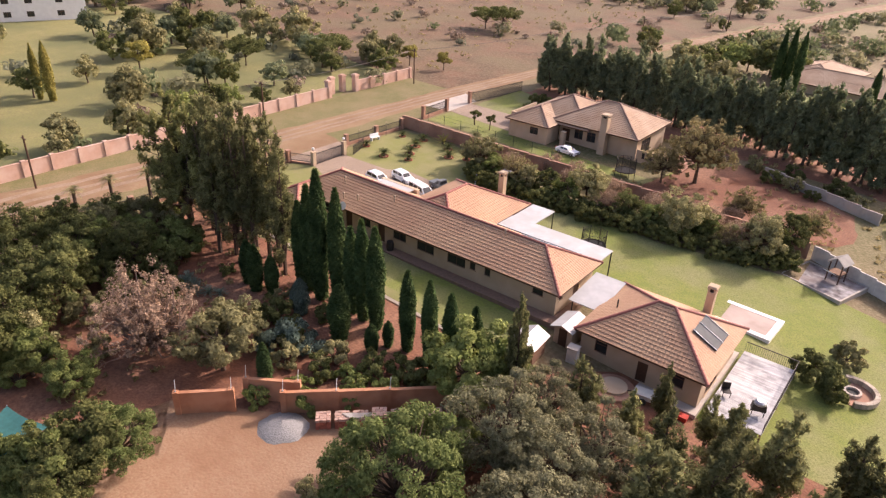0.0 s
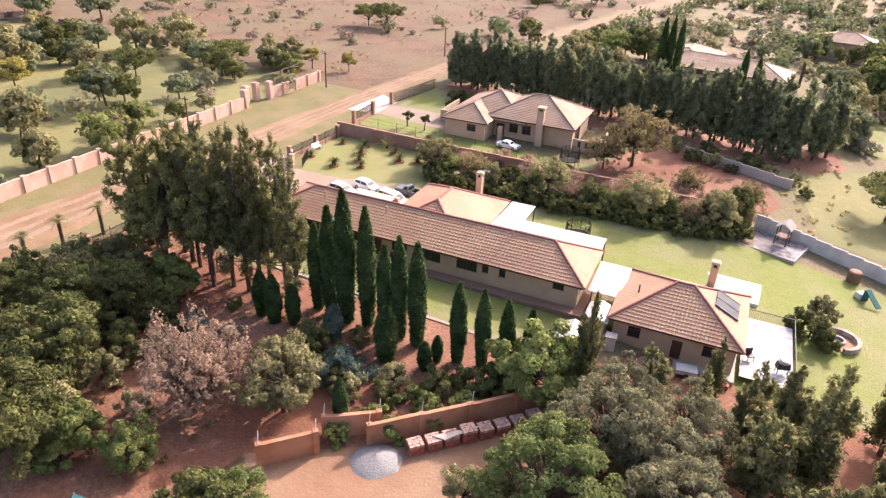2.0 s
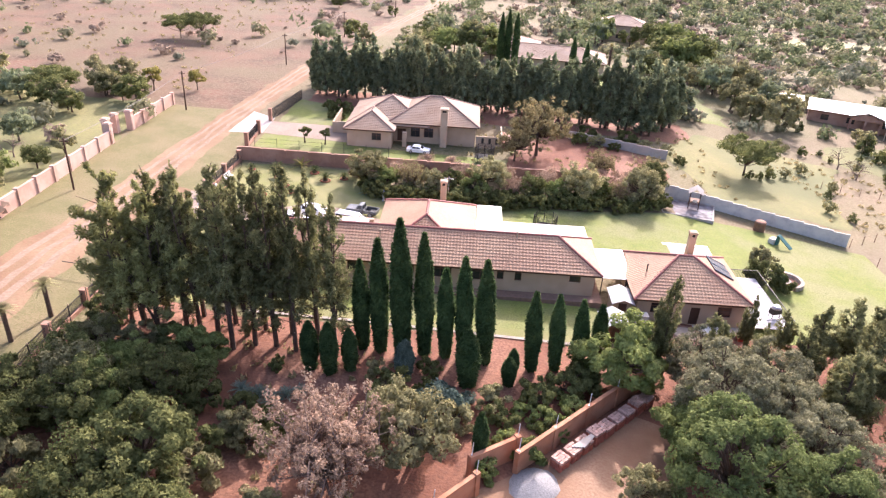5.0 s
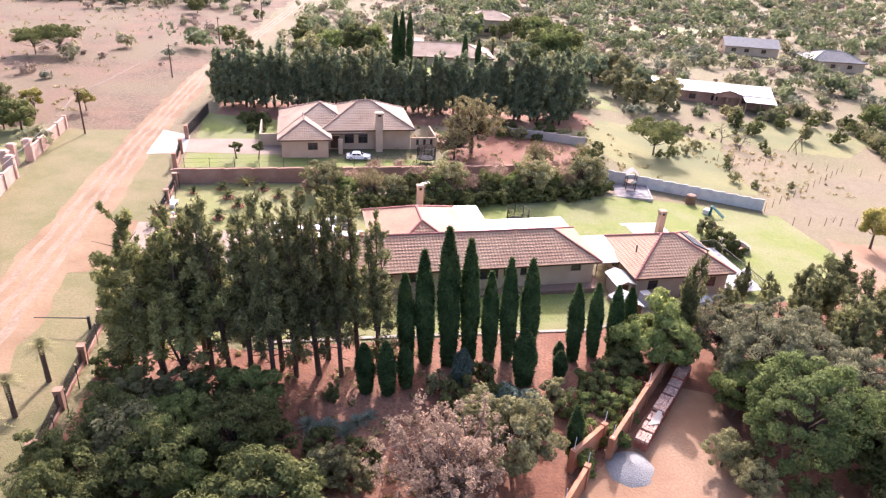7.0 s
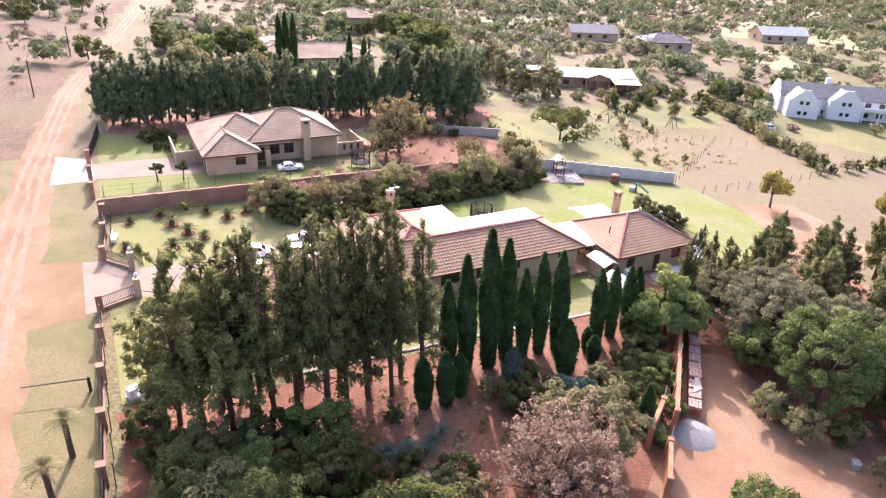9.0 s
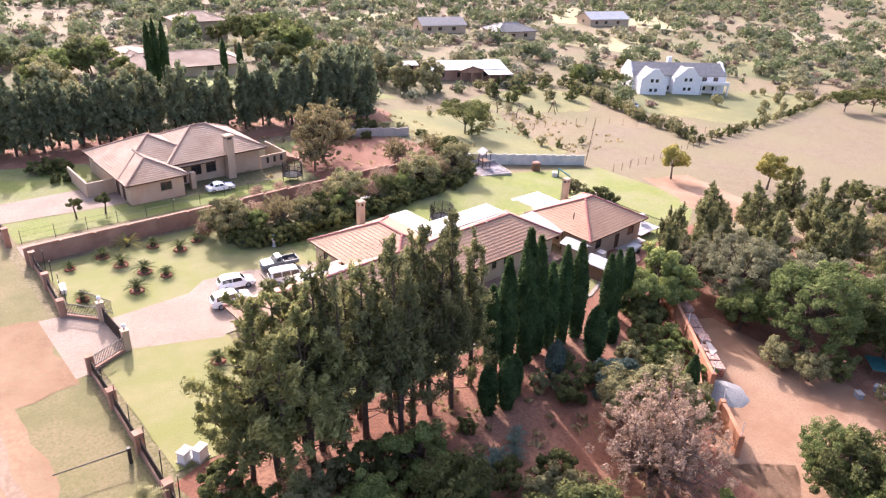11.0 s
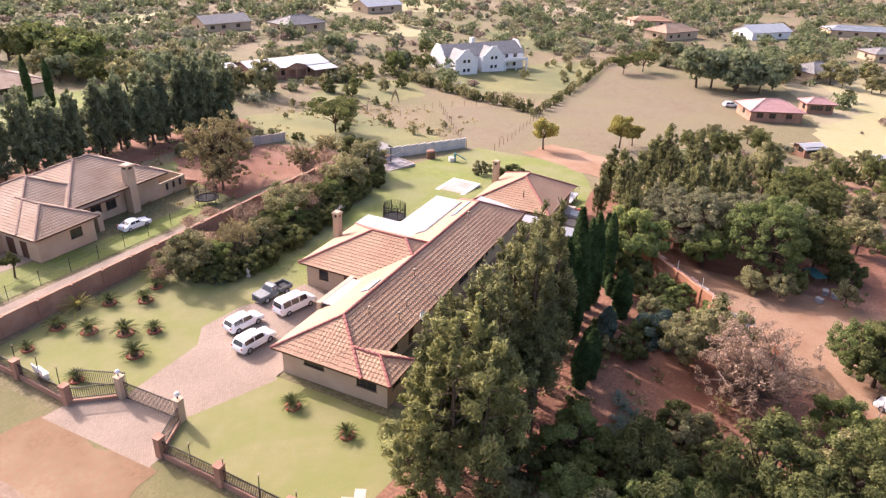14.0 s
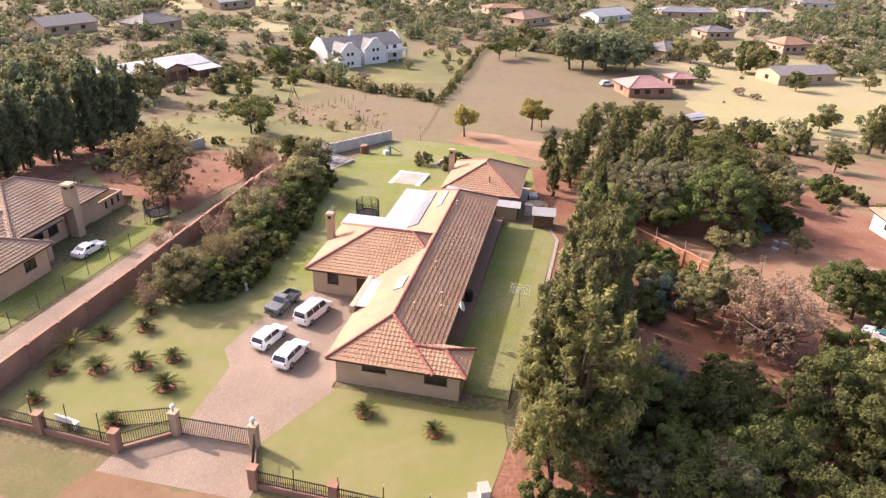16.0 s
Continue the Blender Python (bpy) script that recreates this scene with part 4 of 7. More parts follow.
def casuarina(seed, n_leaf, h=14.0, r=2.6, size=0.2, low=0.22, fork=1.0, needles=None, full=False):
    """Tall wispy needle tree: several leaders with tiers of upswept plumes, gaps between them and pointed tips."""
    rng = np.random.default_rng(seed)
    t = thing("needle_tree", "tall olive-green feathery needle-leaved tree with bare lower trunk", "tree", group="windbreak of needle trees")
    tr = Shape()
    cs = []
    stems = [(0.0, 0.0, 1.0, 0.2)] + [(rng.uniform(0, 6.28), fork * rng.uniform(0.5, 1.5), rng.uniform(0.6, 0.93), 0.1) for _ in range(4)]
    for a0, out, top, rad in stems:
        bend = rng.normal(size=2) * 0.3
        base = 0.0 if out == 0 else 0.1 + 0.2 * rng.uniform()
        at = lambda u: Vector((math.cos(a0) * out * min(1, (u - base) * 2.4) + bend[0] * u, math.sin(a0) * out * min(1, (u - base) * 2.4) + bend[1] * u, u * h * 0.97))
        n = 6
        for i in range(n):
            u0, u1 = base + (top - base) * i / n, base + (top - base) * (i + 1) / n
            tr.tube(at(u0) - Vector((0, 0, 0.2 if i == 0 else 0)), at(u1), rad * (1 - i / (n + 0.5)), rad * (1 - (i + 1) / (n + 0.5)), 6, False)
        start = low if out == 0 else max(low, base + 0.05)
        nb = 34 if out == 0 else 16
        for i in range(nb):
            u = start + (top - start) * ((i + 0.5) / nb)
            a = i * 2.4 + rng.normal() * 0.5
            f = (u - start) / (top - start)
            w = r * (0.62 if out == 0 else 0.46) * (0.16 + 0.95 * (1 - f) ** 0.75) * rng.uniform(0.4, 1.35)
            p0 = at(u)
            p1 = p0 + Vector((math.cos(a) * w, math.sin(a) * w, (0.25 + 0.75 * f) * w + rng.uniform(-0.2, 0.4)))
            tr.tube(p0, p1, 0.04, 0.012, 4, False)
            if not full and (rng.uniform() < 0.22 or rng.uniform() > 0.3 + 3.5 * f):
                continue
            for s in (0.5, 0.72, 0.9, 1.05):
                cs.append((*p0.lerp(p1, s), (0.14 + 0.3 * rng.uniform()) * (0.6 + 0.5 * s) * (0.55 + 0.6 * (1 - f)), p1.x - p0.x, p1.y - p0.y))
        for k in range(5):
            cs.append((*at(top - 0.025 * k), 0.13 + 0.05 * k, 0.0, 0.0))
    cs = np.array(cs)
    weight = cs[:, 3] ** 1.6
    pick = rng.choice(len(cs), n_leaf, p=weight / weight.sum())
    off = rng.normal(size=(n_leaf, 3))
    off /= np.linalg.norm(off, axis=1)[:, None]
    face = off + np.stack([cs[pick, 4] * 0.25, cs[pick, 5] * 0.25, np.full(n_leaf, 0.3)], 1)
    off *= (rng.uniform(0.1, 1, n_leaf)[:, None]) ** 0.7 * cs[pick, 3:4]
    off[:, 2] = off[:, 2] * 1.8 + 0.1
    part("trunk", tr, M_BARK, t)
    part("crown", leaf_mesh("crown", leaves(cs[pick, :3] + off, size, rng, 3.0, 0.55, face, 1.0), needles or F_CASU), None, t)
    return t


def bare_tree(seed, h, spread, n_leaf, material, label):
    rng = np.random.default_rng(seed)
    t = thing("winter_tree", label, "tree")
    sh = Shape()
    tips = []

    def grow(p, d, length, r, level):
        q = p + d * length
        sh.tube(p, q, r, r * 0.65, 5 if level < 2 else 3, False)
        if level >= 2:
            tips.append(q)
            tips.append(p.lerp(q, 0.5))
        if level < 5:
            for _ in range(3 if level < 4 else 2):
                e = (d + Vector(rng.normal(size=3)) * 0.55 * spread).normalized()
                e.z = e.z * 0.8 + (0.1 if level < 2 else -0.05)
                grow(q, e.normalized(), length * rng.uniform(0.66, 0.95), r * 0.6, level + 1)

    grow(Vector((0, 0, -0.2)), Vector((0, 0, 1)), h * 0.17, 0.15, 0)
    part("trunk", sh, M_BARK_PALE, t)
    tp = np.array([tuple(x) for x in tips])
    if n_leaf:
        pick = rng.integers(0, len(tp), n_leaf)
        part("crown", leaf_mesh("crown", leaves(tp[pick] + rng.normal(size=(n_leaf, 3)) * 0.2, 0.085, rng, 1.4, facing=tp[pick] - (0, 0, h * 0.3)), material), None, t)
    return t


def frond_plant(name, label, category, seed, n, length, trunk_h, trunk_r, arch, material, leaf=0.16):
    rng = np.random.default_rng(seed)
    t = thing(name, label, category)
    part("trunk", Shape().lathe([(trunk_r * 1.15, -0.15), (trunk_r, trunk_h * 0.5), (trunk_r * 1.1, trunk_h)], n=8), M_BARK, t)
    v = []
    for i in range(n):
        a = i * 2.399963 + rng.normal() * 0.1
        el = rng.uniform(0.15, 1.25)
        L = length * rng.uniform(0.85, 1.1)
        prev = None
        for k in range(11):
            s = k / 10
            r = L * (s * math.cos(el) + 0.12 * s * s)
            z = trunk_h + L * (s * math.sin(el) - arch * s * s)
            p = np.array((r * math.cos(a), r * math.sin(a), z))
            if prev is not None:
                d = (p - prev) / (np.linalg.norm(p - prev) + 1e-9)
                side = np.cross(d, (0, 0, 1))
                side /= np.linalg.norm(side) + 1e-9
                w = leaf * math.sin(math.pi * min(0.97, s * 0.92 + 0.06)) ** 0.6
                for sg in (-1, 1):
                    tip = p + side * sg * w * 1.6 + d * w * 0.7 + np.array((0, 0, 0.03))
                    v += [prev, (prev + p) / 2 + side * sg * 0.02, tip, p]
            prev = p
    part("crown", leaf_mesh("crown", np.array(v), material, 4), None, t)
    return t


def place(proto, x, y, s=1.0, rz=None, sz=None, label="", lean=False):
    """A copy of a plant on the ground; lean: it grows slightly out of plumb, as the windward rows do."""
    rz = random.uniform(0, 360) if rz is None else rz
    m = scaled(x, y, ground_z(x, y) + 0.03, s, 0, sz) @ pose(0, 0, 0, 0, 0, rz)
    if lean:
        m = pose(x, y, ground_z(x, y) + 0.03, -1.8, -2.2, 0) @ Matrix.Diagonal((s, s, sz or s, 1)) @ pose(0, 0, 0, 0, 0, rz)
    ob = copy_thing(proto, m)
    if label:
        tagged(ob, label)
    return ob


def drop_proto(proto):
    for o in (*proto.children_recursive, proto):
        bpy.data.objects.remove(o)


# windbreak of tall needle trees along the garden
protos = [casuarina(30 + i, 7600, 14.0, 2.2 + 0.2 * i, 0.088, 0.1, 0.55) for i in range(3)] + [casuarina(35, 11500, 12.0, 4.6, 0.095, 0.08, 1.3, F_CASU_LIT)]
for i, (x, y, h) in enumerate([(-56.4, 35.2, 12.8), (-55.1, 35.5, 12.0), (-53.3, 33.7, 14.2), (-50.1, 31.8, 14.8), (-48.6, 32.5, 14.0), (-47.0, 32.6, 15.0), (-45.4, 32.2, 15.2), (-44.0, 33.8, 14.0), (-51.8, 33.4, 13.0), (-46.2, 34.4, 13.4), (-48.4, 34.6, 12.6), (-51.0, 35.2, 12.4), (-53.8, 35.8, 11.0), (-42.6, 33.2, 12.4), (-54.6, 34.2, 13.4), (-49.6, 33.6, 13.6)]):
    place(protos[i % 3], x, y, random.uniform(0.9, 1.15), sz=h / 14.0, lean=True)
for x, y, h, w in ((-57.8, 34.0, 12.8, 1.25), (-56.2, 32.6, 11.8, 1.1), (-59.2, 34.6, 10.0, 0.95)):
    place(protos[3], x, y, w, sz=h / 12.0, lean=True, label="spreading olive-green feathery needle-leaved tree")
for p in protos:
    drop_proto(p)

# cypresses
protos = [cypress(50 + i, 6500) for i in range(3)]
for i, (x, y, h, w) in enumerate([(-40.4, 33.2, 8.2, 1.0), (-39.0, 33.0, 10.2, 1.1), (-37.3, 32.6, 12.2, 1.25), (-35.6, 33.0, 11.0, 1.1), (-34.0, 33.0, 8.2, 1.0), (-32.6, 32.8, 9.4, 1.0), (-31.0, 32.6, 9.4, 1.1),
                                  (-27.4, 32.2, 7.3, 0.95), (-25.6, 32.6, 7.0, 0.9), (-23.8, 32.8, 6.6, 0.9), (-22.2, 33.6, 5.8, 0.9), (-28.8, 31.6, 2.4, 0.65), (-32.2, 29.8, 5.0, 1.3),
                                  (-43.8, 30.2, 4.3, 1.0), (-42.3, 29.8, 4.6, 1.0), (-40.9, 30.4, 3.8, 0.9), (-29.2, 30.2, 2.6, 0.8), (-31.3, 22.0, 4.4, 0.75)]):
    place(protos[i % 3], x, y, w * 1.1, sz=0.93 * h / 9.0, lean=True)
for p in protos:
    drop_proto(p)
p = cypress(60, 4000, 3.2, 0.9, F_BLUE)
tagged(p, "small grey-green conical conifer", "conifer")
place(p, -36.9, 30.0, 1.0)
drop_proto(p)

# broad trees and shrubs of the garden
DARK = [broad_tree("tree", 70 + i, 6.0, 3.0, 11000, 0.125, F_BROAD, "dense dark green broadleaf tree", n_clump=95, crown=0.56, lump=0.19, low=-0.75) for i in range(3)]
DOME = [broad_tree("tree", 76 + i, 8.0, 3.7, 26000, 0.105, F_DOME, "large domed evergreen tree with a dense mid-green crown", n_clump=190, crown=0.55, lump=0.145, hollow=0.72, low=-0.6, squash=0.62) for i in range(2)]
DOME_G = [broad_tree("tree", 78 + i, 8.0, 3.9, 22000, 0.1, F_GREY, "broad domed tree with fine grey-green leaves", n_clump=170, crown=0.56, lump=0.14, hollow=0.66, low=-0.6, squash=0.55) for i in range(2)]
OLIVE = [broad_tree("tree", 80 + i, 5.0, 2.6, 7000, 0.135, F_OLIVE, "rounded olive-green tree with dense crown", n_clump=60, crown=0.56, lump=0.21, low=-0.75) for i in range(2)]
LITE = [broad_tree("tree", 90 + i, 4.0, 2.2, 13000, 0.115, F_LIGHT, "bright green bushy garden tree", n_clump=60, crown=0.54, lump=0.2, low=-0.8) for i in range(2)]
BUSH = [broad_tree("shrub", 100 + i, 2.2, 1.5, 3400, 0.13, F_BROAD, "dense dark green rounded shrub", "shrub", fork=0.15, crown=0.45, n_clump=30, lump=0.23, low=-0.8) for i in range(2)]
BUSH_O = [broad_tree("shrub", 110 + i, 2.0, 1.4, 3000, 0.125, F_OLIVE, "low olive-green garden shrub", "shrub", fork=0.15, crown=0.45, n_clump=30, lump=0.23, low=-0.8) for i in range(2)]
BUSH_L = [broad_tree("shrub", 120 + i, 1.6, 1.2, 2600, 0.12, F_LIGHT, "bright yellow-green garden shrub", "shrub", fork=0.15, crown=0.45, n_clump=26, lump=0.23, low=-0.8) for i in range(2)]

NEAR = {
    "m": (DOME, [(-32.1, 12.2, 0.55), (-17.0, 19.6, 1.0), (-12.2, 18.2, 0.82)]),
    "g": (DOME_G, [(-15.2, 26.6, 0.88), (-11.8, 25.8, 0.78), (-10.8, 29.8, 0.74), (-10.6, 22.4, 0.82), (-15.2, 31.4, 0.66), (-8.2, 17.0, 0.72)]),
    "d": (DARK, [(-13.2, 14.6, 1.0), (-50.6, 17.6, 1.05), (-60.4, 19.6, 0.85), (-59.6, 26.6, 0.7), (-62.0, 23.4, 0.7), (-46.4, 10.6, 1.0),                  (-52.4, 24.4, 0.8), (-48.8, 13.6, 0.9), (-56.4, 22.0, 0.8), (-52.6, 15.4, 0.9), (-33.0, 10.6, 0.85), (-31.4, 8.8, 0.7), (-57.0, 12.0, 0.9)]),
    "o": (OLIVE, [(-35.6, 21.6, 1.05), (-58.4, 24.8, 0.85), (-37.0, 24.0, 0.8), (-46.6, 13.2, 0.8), (-58.8, 29.2, 0.7), (-21.8, 20.0, 0.52), (-21.2, 17.4, 0.5)]),
    "l": (LITE, [(-33.0, 8.6, 1.05), (-57.2, 24.4, 1.0), (-55.0, 22.6, 0.95), (-53.2, 20.2, 0.8), (-51.6, 28.6, 0.95), (-56.2, 27.6, 0.8), (-20.9, 31.2, 1.4), (-18.0, 24.6, 1.1), (-19.0, 33.0, 0.8), (-55.6, 27.0, 0.8), (-40.6, 13.6, 0.75), (-35.4, 8.0, 0.9), (-37.4, 6.9, 0.75), (-44.6, 12.6, 1.0), (-46.8, 12.0, 0.9)]),
}
for protos, spots in NEAR.values():
    for i, (x, y, s) in enumerate(spots):
        place(protos[i % len(protos)], x, y, s)
WINTER = [broad_tree("winter_tree", 131 + i, 6.0, 3.3, 15000, 0.075, (F_BARE, F_DRYTREE)[i], "leafless winter tree with dry pinkish leaves", n_clump=420, crown=0.5, lump=0.075, hollow=0.2, low=-0.9, fork=0.16, bark=M_BARK_PALE, squash=1.3) for i in range(2)]
place(WINTER[0], -40.7, 19.2, 1.22)
for i, (x, y, s) in enumerate([(-50.0, 25.6, 1.1), (-46.8, 22.6, 1.0), (-47.4, 25.0, 0.7), (-29.8, 25.6, 0.8), (-46.0, 21.8, 1.15), (-52.6, 29.2, 1.2), (-54.2, 30.8, 1.1), (-56.8, 31.2, 1.1), (-61.0, 34.6, 1.0), (-60.6, 31.4, 1.0), (-59.8, 27.6, 1.2), (-23.6, 31.4, 1.0), (-25.2, 29.6, 0.9),
                               (-33.0, 25.2, 1.0), (-34.6, 27.2, 0.9), (-37.8, 27.8, 1.0), (-30.6, 27.6, 0.9), (-27.4, 28.4, 0.9), (-24.0, 30.4, 1.0), (-38.6, 29.6, 0.8), (-35.0, 30.8, 0.6), (-46.2, 29.8, 0.5), (-20.2, 20.0, 0.9), (-9.6, 12.4, 1.2), (-5.6, 14.8, 1.3), (-1.0, 13.0, 1.2), (-14.0, 11.6, 1.1), (6.4, 17.0, 1.2), (12.0, 22.0, 1.2), (9.0, 13.4, 1.1), (-51.6, 22.0, 1.2), (-48.4, 18.4, 1.3), (-55.2, 16.4, 1.3), (-50.4, 11.6, 1.3), (-58.6, 18.0, 1.4), (-60.4, 22.4, 1.4), (-48.6, 20.8, 1.0), (-43.6, 16.6, 0.9), (-44.6, 23.6, 0.8), (-18.2, 16.2, 1.0)]):
    place((BUSH, BUSH_O)[i % 3 == 1][i % 2], x, y, s)
for i, (x, y, s) in enumerate([(-28.2, 22.9, 1.0), (-29.6, 23.4, 0.9), (-31.0, 21.2, 0.9), (-26.4, 25.4, 1.0), (-24.8, 27.4, 1.0), (-27.2, 26.2, 0.9), (-28.6, 27.0, 0.7), (-60.2, 33.2, 0.8), (-44.4, 11.6, 1.3), (-54.6, 25.4, 1.3), (-57.6, 26.4, 1.2)]):
    place(BUSH_L[i % 2], x, y, s)
# blue conifer shrub behind the cypresses
p = broad_tree("shrub", 140, 2.4, 1.8, 3500, 0.14, F_BLUE, "spreading blue-grey conifer shrub", "shrub", fork=0.15, crown=0.4, n_clump=18, low=-0.8)
place(p, -33.4, 26.6, 1.0)
place(p, -35.0, 25.8, 0.8)
drop_proto(p)
# feathery trees at the far end of the garden
protos = [casuarina(36 + i, 8000, 8.0, 2.2, 0.095, 0.06, 0.8) for i in range(2)]
for i, (x, y, s, h) in enumerate([(-17.9, 32.4, 0.62, 9.0), (-9.4, 37.6, 0.55, 5.6), (-6.4, 27.6, 1.3, 8.0), (-7.4, 32.0, 0.9, 6.6), (-3.6, 23.4, 1.3, 8.4), (-10.0, 33.4, 0.7, 5.6), (-3.8, 30.6, 1.2, 8.2), (-4.8, 35.6, 1.0, 6.4), (-2.0, 36.4, 1.1, 6.8), (2.2, 38.6, 1.1, 6.4), (-6.4, 37.8, 0.6, 4.4), (4.6, 34.6, 1.2, 7.4), (8.6, 29.4, 1.3, 8.6), (1.2, 30.8, 1.2, 7.8), (12.6, 33.6, 1.2, 8.6), (-0.4, 25.4, 1.2, 8.4), (14.6, 20.2, 1.2, 7.8), (16.8, 29.6, 1.1, 7.4), (-13.6, 33.6, 0.8, 5.6), (6.2, 24.0, 1.2, 7.8), (36.6, -14.0, 1.4, 9.0), (38.6, -17.0, 1.4, 9.4), (31.0, -1.0, 1.0, 6.0)]):
    place(protos[i % 2], x, y, s, sz=h / 8.0, label="feathery grey-green needle-leaved garden tree")
for p in protos:
    drop_proto(p)
for i, (x, y, s) in enumerate([(11.0, 17.0, 0.9), (18.0, 24.0, 0.9), (20.0, 14.0, 0.8), (26.0, 22.0, 0.8), (32.0, 27.0, 0.9), (35.0, 20.0, 0.8), (4.0, 14.0, 0.9), (9.0, 9.0, 0.8), (30.0, 10.0, 0.7), (40.0, 12.0, 0.7), (44.0, 22.0, 0.7), (-4.0, 10.0, 0.9), (24.0, 4.0, 0.7), (16.0, 6.0, 0.6), (21.0, -4.0, 0.7), (46.0, 30.0, 0.7), (2.0, 18.0, 0.9), (-20.0, 12.0, 0.5), (14, 12, 0.7), (23, 26, 0.7), (33, 5, 0.8), (42, 6, 0.7), (37, 33, 0.6), (50, 24, 0.7)]):
    place((DARK, OLIVE)[i % 2][i % 2], x, y, s)

# low bushes on the red soil beyond
rb = random.Random(31)
for i in range(46):
    u, v = rb.random(), rb.random()
    place((BUSH[0], BUSH_O[1], BUSH_L[0], BUSH[1], BUSH_O[0])[i % 5], -6 + 40 * u, -8 + 14 * u + (18 - 2 * u) * v, rb.uniform(0.45, 1.15))

# hedge of mixed shrubs and small trees towards the neighbour
def hedge_front(x):
    return float(np.interp(x, [-48, -44, -40, -27, -12, -8], [66.5, 62.2, 61.4, 62.2, 65.0, 68.0]))


x = -45.4
k = 0
while x < -8.6:
    y0 = hedge_front(x)
    for row in range(3):
        s = random.uniform(0.62, 0.9) if row < 2 else random.uniform(0.4, 0.8)
        place((BUSH[k % 2], BUSH[(k + 1) % 2], BUSH_O[k % 2])[row], x + random.uniform(-0.5, 0.5), y0 + 0.7 + 1.25 * row + random.uniform(-0.2, 0.3), s)
        k += 1
    x += 1.35
# mixed small trees rising behind the low hedge
rh = random.Random(21)
x = -45.0
k = 0
while x < -9.0:
    y0 = hedge_front(x)
    proto = (OLIVE[0], LITE[1], WINTER[1], OLIVE[1], DARK[1], LITE[0], OLIVE[0], WINTER[0], DARK[2], LITE[1])[k % 10]
    base = 0.66 if proto in DARK or proto in WINTER else 0.86
    place(proto, x, y0 + rh.uniform(2.4, 4.6), base * rh.uniform(0.75, 1.2))
    x += rh.uniform(1.7, 3.1)
    k += 1
p = bare_tree(133, 4.6, 1.0, 3500, F_BARE, "small leafless shrub tree with reddish twigs")
for x, y, s in ((-45.4, 68.2, 1.0), (-41.6, 67.4, 1.05), (-33.2, 69.4, 1.1), (-28.4, 68.8, 1.1), (-22.6, 69.0, 1.15), (-18.0, 69.4, 1.2), (-13.6, 68.6, 1.2), (-11.4, 70.4, 1.1), (-38.6, 72.6, 0.9), (-35.4, 73.0, 0.8), (-13.0, 73.4, 1.0), (-10.4, 74.6, 1.0), (-16.0, 74.0, 0.9)):
    place(p, x, y, s)
drop_proto(p)
p = bare_tree(135, 6.0, 0.9, 0, F_BARE, "bare leafless tree with grey branches")
for x, y, s in ((26.6, 96.4, 1.0), (27.6, 92.2, 0.9), (22.0, 62.0, 0.25), (-104, 70, 0.9), (-88, 66, 0.8), (-68.0, 170, 1.0), (-60, 130, 0.9)):
    place(p, x, y, s)
drop_proto(p)
p = broad_tree("tree", 151, 6.4, 3.6, 9000, 0.12, F_DRYTREE, "open yellowish tree in bare red soil", n_clump=240, crown=0.56, lump=0.085, hollow=0.3, low=-0.75, squash=1.0)
place(p, -23.4, 82.0, 1.3)
place(p, -26.6, 79.0, 0.75)
place(p, -8.6, 76.4, 0.6)
place(p, -15.6, 75.4, 0.62)
drop_proto(p)
p = broad_tree("tree", 152, 5.2, 4.2, 6000, 0.18, F_BROAD, "flat-topped spreading acacia tree", n_clump=36, crown=0.74, squash=0.45, fork=0.3)
for x, y, s in ((7.6, 86.0, 1.0), (-99, 64, 0.9), (-104, 76, 0.9), (-96, 90, 0.9), (-92.7, 142, 1.0), (-97, 141, 0.9), (110, 60, 0.9), (117, 56, 1.0)):
    place(p, x, y, s)
drop_proto(p)
p = broad_tree("tree", 153, 5.6, 2.2, 4200, 0.17, F_YELLOW, "small tree with yellow-green autumn leaves", n_clump=26, crown=0.62)
for x, y, s in ((20.7, 54.0, 0.95), (31.0, 43.6, 1.0), (34.0, 42.0, 0.7), (-78.7, 101.5, 0.6), (-110.7, 59.6, 1.0), (-85, 99, 0.7)):
    place(p, x, y, s)
drop_proto(p)
place(BUSH[0], -2.2, 51.4, 1.2)
place(BUSH[1], -1.0, 50.4, 0.9)
place(BUSH_O[0], -1.0, 56.0, 1.0)

# row of tall dark trees behind the neighbouring house
protos = [casuarina(160 + i, 5200, 10.0, 1.9 + 0.2 * i, 0.17, 0.05, 0.6, F_GUM, True) for i in range(3)]
for p in protos:
    tagged(p, "tall dark evergreen tree in a dense windbreak", "tree", group="row of trees behind the house")
for i in range(52):
    x = -60 + i * 1.12 + random.uniform(-0.4, 0.4)
    y = 105.5 - i * 0.125 + random.uniform(-0.8, 0.8) + (2.5 if i % 3 == 0 else 0)
    h = random.uniform(8.0, 10.6) + (1.3 if i > 38 else 0)
    place(protos[i % 3], x, y, random.uniform(0.85, 1.15), sz=h / 10)
for x, y in ((-0.5, 103), (1.5, 106), (-3, 105), (0.5, 109), (-6.0, 103)):
    place(protos[0], x, y, 1.3, sz=1.1)
for p in protos:
    drop_proto(p)
p = cypress(62, 2600, 10.0, 1.1, F_YELLOW)
tagged(p, "golden-yellow columnar conifer on pale grass", "conifer")
for x, y, s, h in ((-104.6, 42.3, 0.9, 8.5), (-106.4, 41.4, 0.7, 8.0)):
    place(p, x, y, s, sz=h / 10)
drop_proto(p)
protos = [cypress(61, 2600, 10.0, 1.0)]
